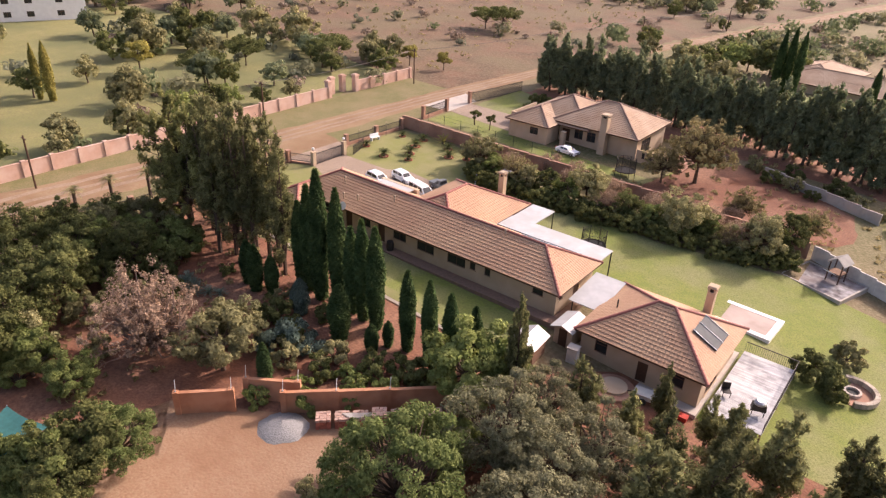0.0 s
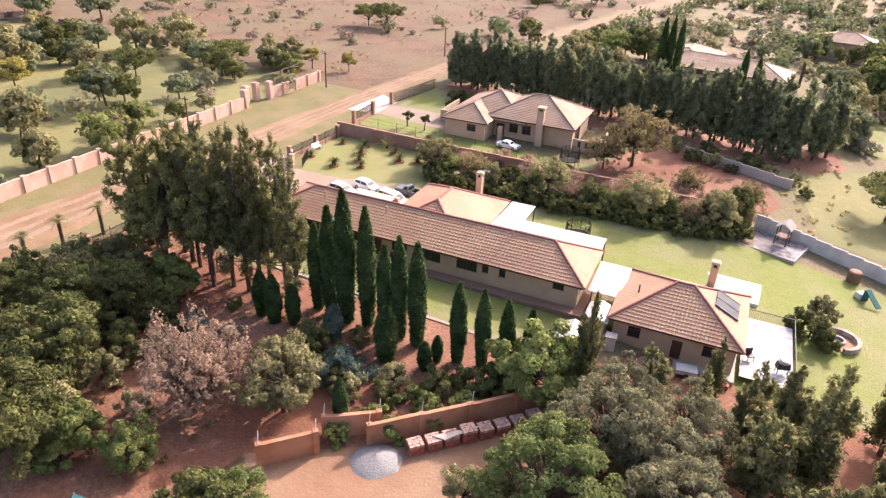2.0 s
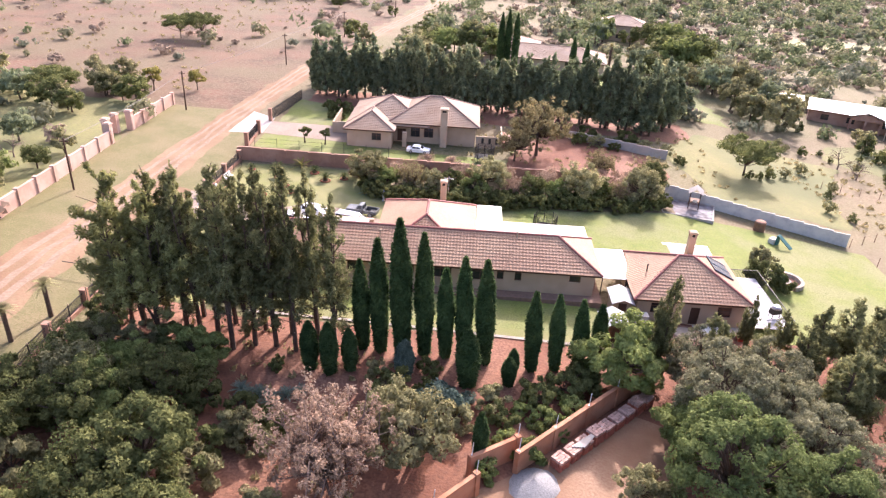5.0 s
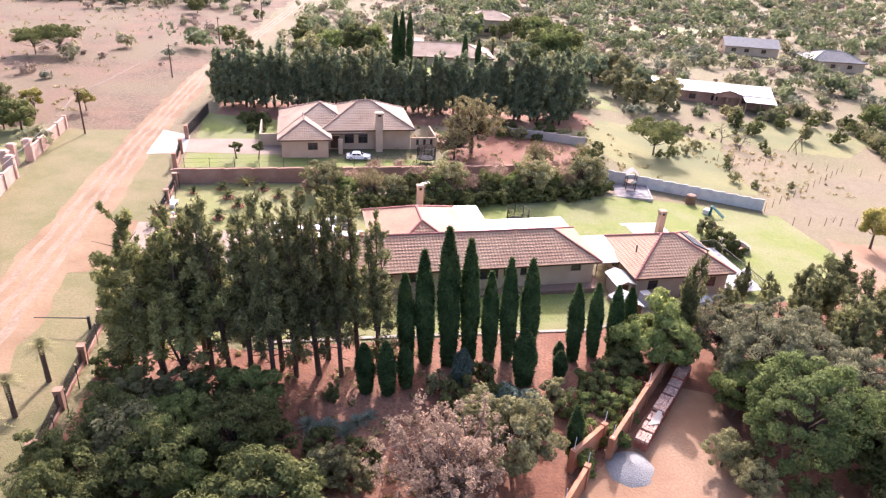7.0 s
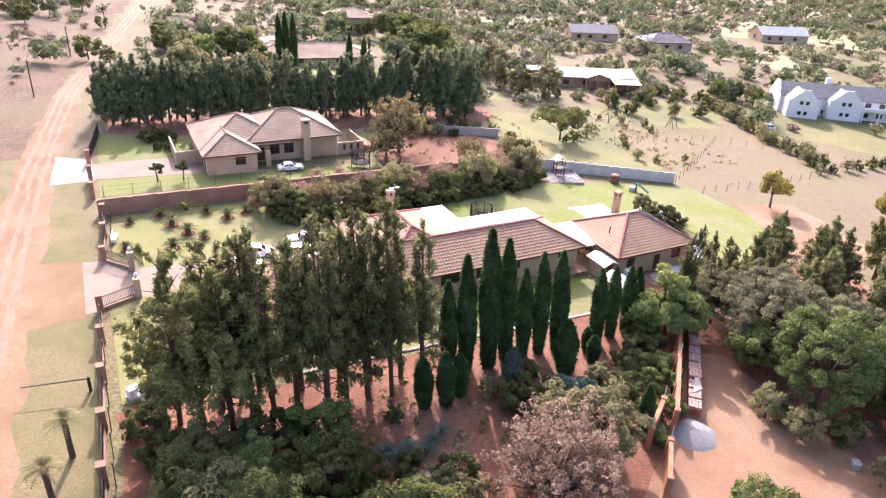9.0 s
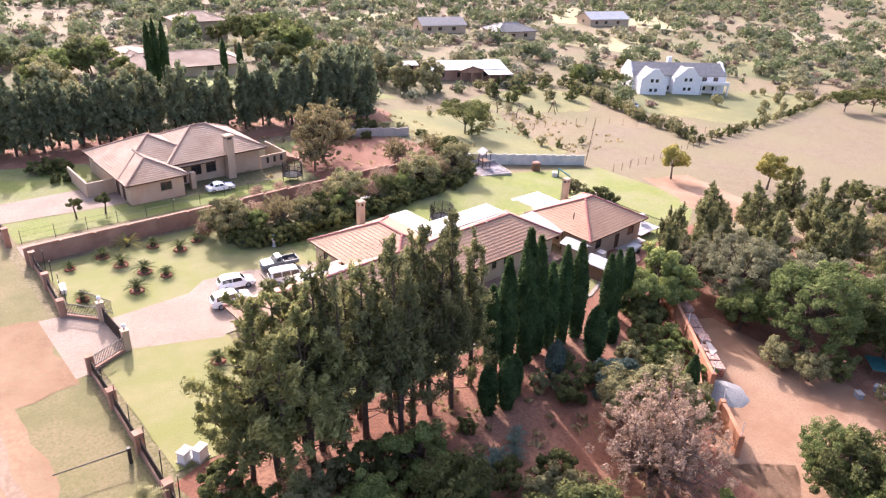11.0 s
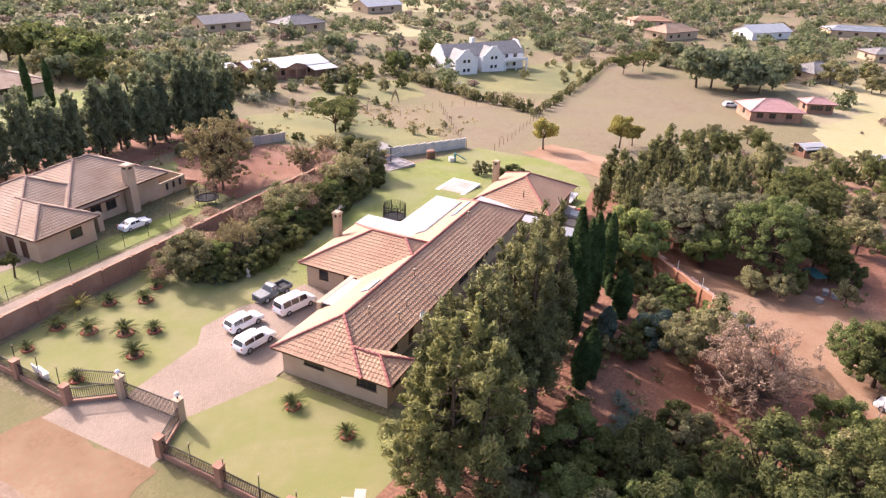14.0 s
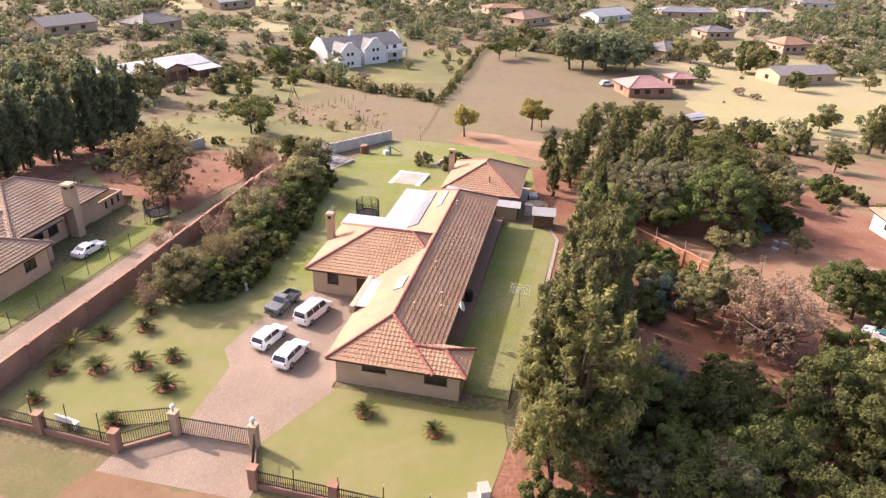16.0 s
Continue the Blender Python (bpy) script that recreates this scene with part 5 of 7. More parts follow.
for x, y, s, h in ((-27.6, 130.5, 1.0, 12), (-26.2, 131, 1.0, 12.5), (-24.6, 131.2, 1.0, 12), (-12.6, 133, 0.9, 8.5), (-10.2, 131, 0.9, 8)):
    place(protos[0], x, y, s, sz=h / 10)
drop_proto(protos[0])

# cycads on the lawns and round trees of the neighbour
EDGE_MESH = Shape().box(-0.11, 0.11, -0.05, 0.05, 0, 0.12).mesh("edging_brick", M_BRICK)
cyc = frond_plant("cycad", "cycad with a stiff rosette of dark fronds", "cycad", 170, 46, 0.98, 0.36, 0.24, 0.42, F_CYCAD, 0.085)
for x, y, s in ((-55.5, 46.9, 1.0), (-56.2, 42.1, 0.9), (-56.3, 60.8, 1.15), (-54.5, 63.8, 1.2), (-53.2, 62.1, 0.95), (-55.7, 66.4, 1.2), (-50.1, 66.4, 1.15), (-56.5, 69.0, 1.1), (-51.9, 68.6, 1.05), (-60.4, 61.9, 0.9), (-59.6, 68.2, 0.8), (-48.0, 67.4, 0.9)):
    place(cyc, x, y, s)
    bed = thing("planting_bed", "round bed of red soil edged with stones", "planting bed", pose(x, y, ground_z(x, y) + 0.045))
    part("soil", Shape().lathe([(0.5 * s, -0.02), (0.44 * s, 0.04), (0.2 * s, 0.08)], n=12), M_SOIL, bed)
    for j in range(11):
        a = j / 11 * 2 * math.pi
        st = part("edging_brick", EDGE_MESH, None, bed)
        st.matrix_basis = pose(math.cos(a) * 0.5 * s, math.sin(a) * 0.5 * s, random.uniform(-0.015, 0.01), 0, 0, math.degrees(a) + 90 + random.uniform(-9, 9))
drop_proto(cyc)
yuc = frond_plant("strappy_plant", "arching golden strap-leaved plant", "plant", 171, 22, 1.7, 0.3, 0.2, 0.35, F_YELLOW, 0.12)
for x, y, s in ((-53.8, 70.0, 1.0), (-46.4, 69.4, 0.8)):
    place(yuc, x, y, s)
drop_proto(yuc)
pale = frond_plant("aloe", "grey-green rosette of pointed leaves", "aloe", 174, 26, 0.9, 0.2, 0.15, 0.3, F_BLUE, 0.12)
for x, y, s in ((-46.6, 26.6, 1.0), (-45.6, 26.0, 1.0), (-47.4, 26.2, 1.1), (-44.8, 26.8, 0.9), (-48.0, 27.0, 0.9), (-43.9, 27.3, 0.8), (-41.8, 62.2, 1.0), (-43.2, 62.8, 1.0), (-44.6, 63.2, 1.0), (-40.4, 62.0, 0.9)):
    place(pale, x, y, s)
drop_proto(pale)
palm = frond_plant("palm", "young fan palm with a slender brown trunk", "palm", 172, 34, 1.35, 3.0, 0.18, 0.6, F_OLIVE, 0.15)
for x, y, s in ((-66.4, 30.4, 0.9), (-65.4, 34.0, 0.95), (-66.2, 26.6, 0.9), (-64.6, 22.0, 0.8), (4, 118, 1.6), (6.5, 116, 1.5), (-1.7, 150, 1.6)):
    place(palm, x, y, s)
drop_proto(palm)
lol = broad_tree("standard_tree", 173, 2.3, 0.85, 1800, 0.12, F_BROAD, "clipped ball-headed tree on a bare stem", "tree", fork=0.6, crown=0.72, n_clump=14, low=-0.9)
for x, y, s in ((-55.6, 79.7, 1.0), (-52.8, 79.4, 0.95)):
    place(lol, x, y, s)
drop_proto(lol)
for x, y, s in ((-53.9, 95.7, 0.9), (-55.4, 95.9, 0.8), (-52.6, 95.6, 0.8), (-54.3, 92.0, 0.5), (-52.9, 91.6, 0.5)):
    place(BUSH[0], x, y, s)

# ---- walls and fences ----
def post_wall(name, pts, h, thick, material, label, every=3.0, cap=0.08, pier=0.34, pier_h=0.15, kind_group=""):
    """A boundary wall of panels between piers along pts."""
    for p, q in zip(pts, pts[1:]):
        L = math.dist(p, q)
        n = max(1, round(L / every))
        last = q == pts[-1]
        a = math.degrees(math.atan2(q[1] - p[1], q[0] - p[0]))
        w = thing(name, label, "wall", kind="structure")
        for i in range(n):
            x, y = p[0] + (q[0] - p[0]) * i / n, p[1] + (q[1] - p[1]) * i / n
            x2, y2 = p[0] + (q[0] - p[0]) * (i + 1) / n, p[1] + (q[1] - p[1]) * (i + 1) / n
            z = min(ground_z(x, y), ground_z(x2, y2))
            part("panel", Shape().box(pier / 2, L / n - pier / 2, -thick / 2, thick / 2, -0.3, h, pose(x, y, z, 0, 0, a)), material, w)
            part("coping", Shape().box(pier / 2, L / n - pier / 2, -thick / 2 - 0.04, thick / 2 + 0.04, h, h + cap, pose(x, y, z, 0, 0, a)), material, w)
            part("pier", Shape().box(-pier / 2, pier / 2, -pier / 2, pier / 2, -0.3, h + pier_h, pose(x, y, z, 0, 0, a)), material, w)
        if last:
            part("pier", Shape().box(-pier / 2, pier / 2, -pier / 2, pier / 2, -0.3, h + pier_h, pose(q[0], q[1], ground_z(*q), 0, 0, a)), material, w)


post_wall("wall_north", [(-62.2, 71.4), (-44, 71.2), (-26, 71.6), (-8, 72.4)], 1.75, 0.22, M_WALL_BROWN, "brown plastered boundary wall along the lawn", 3.0, pier=0.3, pier_h=0.02)
post_wall("wall_across_road", [(-79.6, -10), (-79.6, 40), (-79.6, 73.4)], 1.7, 0.22, M_WALL_PINK, "pink plastered boundary wall with piers across the road", 3.2, pier=0.5, pier_h=0.2)
post_wall("wall_across_road_north", [(-79.6, 79.4), (-79.2, 92.4)], 1.7, 0.22, M_WALL_PINK, "pink plastered boundary wall with piers across the road", 3.2, pier=0.5, pier_h=0.2)
post_wall("wall_south", [(-34.0, 17.0), (-31.6, 19.5)], 1.75, 0.2, M_WALL_BRICK, "orange terracotta plastered wall with piers", 3.4, pier=0.36)
post_wall("wall_south_gate", [(-31.9, 20.9), (-29.0, 22.9)], 1.75, 0.2, M_WALL_BRICK, "orange terracotta plastered wall with piers", 3.4, pier=0.36)
post_wall("wall_south_long", [(-29.0, 21.6), (-21.6, 28.9), (-18.6, 31.8)], 1.75, 0.2, M_WALL_BRICK, "orange terracotta plastered wall with piers", 3.4, pier=0.36)
post_wall("wall_precast", [(-7.4, 72.6), (12.6, 64.6)], 1.6, 0.08, M_PRECAST, "grey precast concrete panel wall", 1.6, pier=0.16, pier_h=0.08)
post_wall("wall_neighbour_yard", [(-17.6, 91.6), (-9.8, 89.6), (-3.6, 87.8)], 1.35, 0.12, M_CONC, "weathered concrete wall of a neighbouring yard", 2.4, pier=0.26, pier_h=0.1)
for x, y in ((-34.0, 17.0), (-31.6, 19.5), (-31.9, 20.9), (-29.0, 22.9), (-29.0, 21.6), (-26.5, 24.0), (-24.0, 26.5), (-21.6, 28.9)):
    z = ground_z(x, y) + 1.86
    b = thing("fence_bracket", "white metal electric fence bracket on a wall pier", "bracket", pose(x, y, z))
    part("upright", Shape().tube((0, 0, 0), (0.05, 0.05, 0.95), 0.025, 0.02, 5), M_WHITE, b)
    part("plate", Shape().box(-0.05, 0.05, -0.05, 0.05, -0.03, 0.03), M_RIM, b)
# tall piers of the gateway across the road
for y in (73.4, 75.2, 77.6, 79.4):
    g = thing("gate_pier", "tall pink plastered gate pier with a flat cap", "gate pier", pose(-79.8 + (1.0 if y in (75.2, 77.6) else 0) * -1.2, y, ground_z(-79.8, y)), "gate piers across the road")
    part("shaft", Shape().box(-0.4, 0.4, -0.4, 0.4, -0.2, 2.5), M_WALL_PINK, g)
    part("cap", Shape().box(-0.5, 0.5, -0.5, 0.5, 2.5, 2.66).box(-0.36, 0.36, -0.36, 0.36, 2.66, 2.8), M_WALL_PINK, g)


def pier(x, y, h, lamp=False, label="beige plastered fence pier with a flat cap"):
    g = thing("fence_pier", label, "fence pier", pose(x, y, ground_z(x, y)), "fence piers along the road")
    part("shaft", Shape().box(-0.24, 0.24, -0.24, 0.24, -0.2, h), M_WALL_BROWN if not lamp else M_WALL, g)
    part("cap", Shape().box(-0.28, 0.28, -0.28, 0.28, h, h + 0.08), M_WALL_BROWN if not lamp else M_WALL, g)
    if lamp:
        l = part("lamp", Shape().tube((0, 0, h + 0.1), (0, 0, h + 0.3), 0.05, 0.05), M_DARK, g)
        part("globe", Shape().lathe([(0.05, h + 0.28), (0.16, h + 0.36), (0.18, h + 0.46), (0.12, h + 0.58), (0.03, h + 0.62)], n=10), M_WHITE, l, "white glass globe", smooth=True)


def palisade(p, q, h=1.35, plinth=0.35, gap=0.13, label="dark steel bar fence on a low plastered plinth", name="fence"):
    L = math.dist(p, q)
    a = math.degrees(math.atan2(q[1] - p[1], q[0] - p[0]))
    z0, z1 = ground_z(*p), ground_z(*q)
    f = thing(name, label, name)
    zm = min(z0, z1)
    m = pose(p[0], p[1], zm, 0, 0, a)
    if plinth:
        part("plinth", Shape().box(0, L, -0.1, 0.1, -0.2, plinth, m), M_WALL_BROWN, f)
    for z in (plinth + 0.12, h - 0.12):
        part("rail", Shape().box(0, L, -0.025, 0.025, z, z + 0.05, m), M_DARK, f)
    n = int(L / gap)
    bar = Shape().box(-0.014, 0.014, -0.014, 0.014, plinth + 0.03, h).mesh("bar", M_DARK)
    for i in range(n):
        b = part("bar", bar, None, f)
        b.matrix_basis = m @ pose((i + 0.5) * L / n, 0, 0)
    return f


FRONT = [(-64.0, 16.0), (-64.0, 21.0), (-63.9, 26.0), (-63.8, 31.0), (-63.6, 36.0), (-63.4, 41.0), (-63.2, 46.2), (-63.1, 51.0)]
for p, q in zip(FRONT, FRONT[1:]):
    palisade(p, q)
for p in FRONT:
    pier(*p, 1.5)
post_spots = [(-63.1 - 0.02 * i, 48.6 - 2.6 * i) for i in range(12)] + [(-61.7, 61.8), (-61.5, 64.2), (-61.4, 66.8), (-61.3, 69.4)]
for x, y in post_spots:
    fp = thing("wire_post", "thin dark steel post carrying fence wires", "fence post", pose(x, y, ground_z(x, y), 0, 2, 0), "wire posts along the road fence")
    part("upright", Shape().tube((0, 0, -0.15), (0, 0, 2.0), 0.035, 0.03, 6), M_DARK, fp)
    part("insulator", Shape().box(-0.05, 0.05, -0.03, 0.03, 1.9, 2.04), M_WALL, fp)
pier(-60.1, 52.4, 1.75, True, "beige plastered gate pier with a globe lamp")
pier(-60.2, 57.6, 1.75, True, "beige plastered gate pier with a globe lamp")
pier(-62.4, 60.2, 1.5)
pier(-62.1, 65.6, 1.5)
pier(-61.9, 70.6, 1.5)
palisade((-62.9, 51.2), (-60.3, 52.3), plinth=0.3)
palisade((-62.2, 60.0), (-60.4, 57.8), plinth=0.3)
palisade((-62.4, 60.4), (-62.1, 65.4), plinth=0.4)
palisade((-62.1, 65.8), (-61.9, 70.4), plinth=0.4)
palisade((-60.12, 52.7), (-60.18, 57.3), h=1.5, plinth=0.0, gap=0.12, label="closed dark steel sliding driveway gate", name="gate")
palisade((-59.2, 58.2), (-60.6, 61.6), h=1.3, plinth=0.0, gap=0.14, label="open dark steel gate leaf on the lawn", name="gate_leaf")
palisade((-62.6, 76.6), (-62.8, 81.8), h=1.7, plinth=0.5)
palisade((-62.8, 88.2), (-62.0, 93.6), h=1.7, plinth=0.0)
palisade((-62.0, 93.6), (-61.0, 101.0), h=1.7, plinth=0.0)
palisade((-52.6, 37.8), (-49.9, 37.8), h=1.2, plinth=0.0)
for y in (76.4, 82.0, 88.0):
    pier(-62.7, y, 1.9, False, "brown plastered gate pier of the neighbour")
# wire fence of posts between the neighbour's lawn and drive
for i in range(9):
    x, y = -61.6 + i * 3.0, 76.2
    s = thing("fence_post", "thin dark steel fence post beside the drive", "fence post", pose(x, y, ground_z(x, y)), "posts beside the drive")
    part("upright", Shape().tube((0, 0, -0.2), (0, 0, 1.5), 0.03, 0.03, 6), M_DARK, s)
    part("wire", Shape().box(0, 3.0, -0.006, 0.006, 1.3, 1.315).box(0, 3.0, -0.006, 0.006, 0.8, 0.815), M_DARK, s)
wf = thing("wire_fence", "long farm fence of thin posts across dry grass", "fence")
for k, (p, q) in enumerate((((13.0, 64.5), (41.0, 83.0)), ((41.0, 83.0), (62.0, 64.5)), ((14.0, 60.0), (62.0, 64.5)), ((19.0, 85.5), (41.0, 83.0)))):
    n = int(math.dist(p, q) / 2.6)
    for i in range(n):
        x, y = p[0] + (q[0] - p[0]) * i / n, p[1] + (q[1] - p[1]) * i / n
        part("post", Shape().tube((x, y, ground_z(x, y) - 0.2), (x, y, ground_z(x, y) + 1.25), 0.045, 0.04, 5), M_WOOD, wf)

# telephone poles along the road with their wires
POLES = [(-75.7, 26.8), (-76.4, 58.0), (-76.2, 90.0), (-69.5, 124.0), (-63.8, 156.5), (-55.5, 192.0)]
for i, (x, y) in enumerate(POLES):
    z = ground_z(x, y)
    t = thing("utility_pole", "tall tarred timber utility pole by the road", "utility pole", pose(x, y, z), "poles along the road")
    part("pole", Shape().tube((0, 0, -0.3), (0, 0, 6.0), 0.12, 0.09), M_WOODFRAME, t)
    part("crossarm", Shape().box(-0.5, 0.5, -0.05, 0.05, 5.6, 5.7), M_WOODFRAME, t)
    if 1 < i:
        x0, y0 = POLES[i - 1]
        w = Shape()
        pts = []
        for s in range(9):
            u = s / 8
            pts.append(((x0 - x) * u, (y0 - y) * u, 5.75 + (ground_z(x0, y0) - z) * u - 1.3 * 4 * u * (1 - u) * 0.35))
        for px, py, pz in pts:
            w.v += [(px - 0.025, py, pz), (px, py, pz - 0.025), (px + 0.025, py, pz), (px, py, pz + 0.025)]
        for s in range(8):
            w.f += [(4 * s + k, 4 * s + (k + 1) % 4, 4 * s + 4 + (k + 1) % 4, 4 * s + 4 + k) for k in range(4)]
        part("wire", w, M_DARK, t)


# ---- vehicles ----
def extrude_profile(prof, w, soften=0.06, tumble=0.0, z_ref=0.0, z_top=1.0):
    """A closed side profile (x, z) swept across the car's width with softened flanks."""
    sh = Shape()
    cx = sum(p[0] for p in prof) / len(prof)
    cz = sum(p[1] for p in prof) / len(prof)
    rings = []
    for s, k in ((-1, 1), (-0.9, 0), (0.9, 0), (1, 1)):
        r = []
        for px, pz in prof:
            f = 1 - soften * k
            y = s * w * (1 - tumble * max(0, (pz - z_ref) / (z_top - z_ref)))
            r.append((cx + (px - cx) * f, y, cz + (pz - cz) * f))
        rings.append(r)
    n = len(prof)
    for r in rings:
        sh.v += r
    for j in range(3):
        for i in range(n):
            sh.f.append((j * n + i, j * n + (i + 1) % n, (j + 1) * n + (i + 1) % n, (j + 1) * n + i))
    sh.f.append(tuple(range(n)))
    sh.f.append(tuple(3 * n + n - 1 - i for i in range(n)))
    return sh


def wheels(t, xs, w, r=0.36):
    for x in xs:
        for s in (-1, 1):
            wh = part("wheel", Shape(), None, t)
            y = s * (w - 0.1)
            part("tyre", Shape().tube((x, y - 0.12, r), (x, y + 0.12, r), r, r, 18), M_RUBBER, wh)
            part("rim", Shape().tube((x, y + s * 0.1, r), (x, y + s * 0.128, r), r * 0.64, r * 0.58, 14), M_RIM, wh)


def car(kind, x, y, rz, paint, label, z=None, size=0.9):
    t = thing("car" if kind != "pickup" else "pickup_truck", label, "car" if kind in ("suv", "sedan") else kind)
    if kind == "suv":
        L, w, body = 4.7, 0.92, [(-2.25, 0.35), (2.2, 0.32), (2.34, 0.52), (2.33, 0.78), (2.15, 0.95), (1.25, 1.08), (-2.26, 1.08), (-2.36, 0.9), (-2.36, 0.55)]
        top = [(1.3, 1.05), (0.62, 1.6), (0.25, 1.71), (-0.7, 1.76), (-1.6, 1.7), (-1.98, 1.56), (-2.27, 1.05)]
        wx, r = (-1.4, 1.4), 0.38
    elif kind == "van":
        L, w, body = 5.1, 0.95, [(-2.5, 0.33), (2.45, 0.3), (2.56, 0.55), (2.5, 0.9), (1.95, 1.12), (-2.5, 1.12), (-2.56, 0.7)]
        top = [(1.95, 1.08), (1.05, 1.8), (0.7, 1.93), (-2.1, 1.95), (-2.36, 1.8), (-2.48, 1.08)]
        wx, r = (-1.55, 1.6), 0.35
    elif kind == "sedan":
        L, w, body = 4.5, 0.88, [(-2.2, 0.3), (2.2, 0.28), (2.28, 0.5), (2.15, 0.78), (1.05, 0.93), (-1.6, 0.95), (-2.2, 0.92), (-2.26, 0.6)]
        top = [(1.05, 0.9), (0.25, 1.38), (-0.1, 1.45), (-0.9, 1.42), (-1.75, 0.92)]
        wx, r = (-1.35, 1.35), 0.32
    else:
        L, w, body = 4.9, 0.9, [(-0.3, 0.45), (2.3, 0.42), (2.4, 0.7), (2.35, 1.05), (1.0, 1.14), (-0.32, 1.14)]
        top = [(0.98, 1.1), (0.52, 1.7), (0.2, 1.78), (-0.2, 1.76), (-0.34, 1.1)]
        wx, r = (-1.5, 1.5), 0.4
    part("body", extrude_profile(body, w), paint, t, smooth=False)
    zb, zt = top[0][1], max(p[1] for p in top)
    cab = part("cabin", extrude_profile(top, w * 0.95, 0.03, 0.2, zb, zt), paint, t)
    yy = lambda z, k=1.0: w * 0.955 * (1 - 0.2 * (z - zb) / (zt - zb)) * k
    # side glass, windscreen and rear window
    lo, hi = zb + 0.1, zt - 0.14
    fx = lambda z: top[0][0] + (top[1][0] - top[0][0]) * (z - zb) / (top[1][1] - zb)
    bx = lambda z: top[-1][0] + (top[-2][0] - top[-1][0]) * (z - zb) / (top[-2][1] - zb)
    xa, xb = bx((lo + hi) / 2) + 0.2, fx((lo + hi) / 2) - 0.2
    n = 1 if kind == "pickup" else 2 if kind != "van" else 3
    for s in (-1, 1):
        for i in range(n):
            a, b = xa + (xb - xa) * i / n + 0.04, xa + (xb - xa) * (i + 1) / n - 0.04
            slant = 0.12 if i == n - 1 else 0.02
            g = Shape()
            g.poly([(a, s * (yy(lo) + 0.012), lo), (b + slant, s * (yy(lo) + 0.012), lo), (b - slant, s * (yy(hi) + 0.012), hi), (a + 0.03, s * (yy(hi) + 0.012), hi)][::s])
            part("side_window", g, M_GLASS, t)
    for fn, name, sg in ((fx, "windscreen", 1), (bx, "rear_window", -1)):
        l2, h2 = zb + 0.1, zt - 0.16
        g = Shape()
        g.poly([(fn(l2) + sg * 0.025, -yy(l2, 0.84), l2), (fn(l2) + sg * 0.025, yy(l2, 0.84), l2), (fn(h2) + sg * 0.025, yy(h2, 0.84), h2), (fn(h2) + sg * 0.025, -yy(h2, 0.84), h2)][::sg])
        part(name, g, M_GLASS, t)
    wheels(t, wx, w, r)
    fr, bk = max(p[0] for p in body), min(p[0] for p in body)
    for s in (-1, 1):
        part("headlight", Shape().box(fr - 0.12, fr - 0.02, s * w * 0.72 - 0.16, s * w * 0.72 + 0.16, 0.68, 0.86), M_RIM, t)
        part("mirror", Shape().box(0.7, 0.84, s * (w + 0.04) - 0.07, s * (w + 0.04) + 0.07, zb + 0.02, zb + 0.18), paint, t)
        if kind != "pickup":
            part("tail_light", Shape().box(bk - 0.01, bk + 0.12, s * w * 0.82 - 0.08, s * w * 0.82 + 0.08, 0.85, 1.05), M_RED, t)
    part("front_bumper", Shape().box(fr - 0.14, fr + 0.05, -w * 0.9, w * 0.9, 0.32, 0.52), M_DARK if kind != "pickup" else paint, t)
    part("grille", Shape().box(fr - 0.04, fr + 0.012, -w * 0.5, w * 0.5, 0.62, 0.82), M_DARK, t)
    if kind == "pickup":
        b = part("load_bed", Shape().box(-2.4, -0.4, -0.85, 0.85, 0.55, 0.66), M_DARK, t)
        for y0, y1, x0, x1 in ((-0.9, -0.83, -2.4, -0.4), (0.83, 0.9, -2.4, -0.4), (-0.83, 0.83, -2.42, -2.35), (-0.83, 0.83, -0.47, -0.4)):
            part("bed_side", Shape().box(x0, x1, y0, y1, 0.62, 1.12), paint, b)
        part("load", Shape().box(-2.2, -1.2, -0.7, 0.7, 0.67, 0.85, taper=0.8), M_RUBBER, b, "dark goods lying in the load bed")
    elif kind != "sedan":
        for s in (-1, 1):
            part("roof_rail", Shape().tube((-1.6, s * w * 0.66, zt + 0.05), (0.1, s * w * 0.66, zt + 0.05), 0.025, 0.025, 5), M_RIM, t)
    t.matrix_basis = pose(x, y, (ground_z(x, y) if z is None else z) + 0.06, 0, 0, rz) @ Matrix.Scale(size / UNIT, 4)
    return t


car("suv", -50.9, 54.0, -9, M_CARPAINT, "white sport utility car parked on the brick drive")
car("suv", -49.2, 56.5, -12, M_CARPAINT, "white compact utility car parked on the brick drive", size=0.85)
car("van", -44.9, 54.7, -14, M_CARPAINT, "white passenger van parked beside the house")
car("pickup", -44.2, 57.6, 168, M_SILVER, "old faded silver pickup truck on the lawn's edge")
car("sedan", -39.8, 79.0, -6, M_CARPAINT, "white saloon car parked at the neighbouring house")
car("sedan", -36.1, 9.2, 60, M_CARPAINT, "white saloon car beside a teal shade cloth")
car("suv", 61.5, 88.4, 150, M_CARPAINT, "white car parked before the white house")
car("suv", 85.4, 29.8, -60, M_CARPAINT, "white car parked in a dry field")


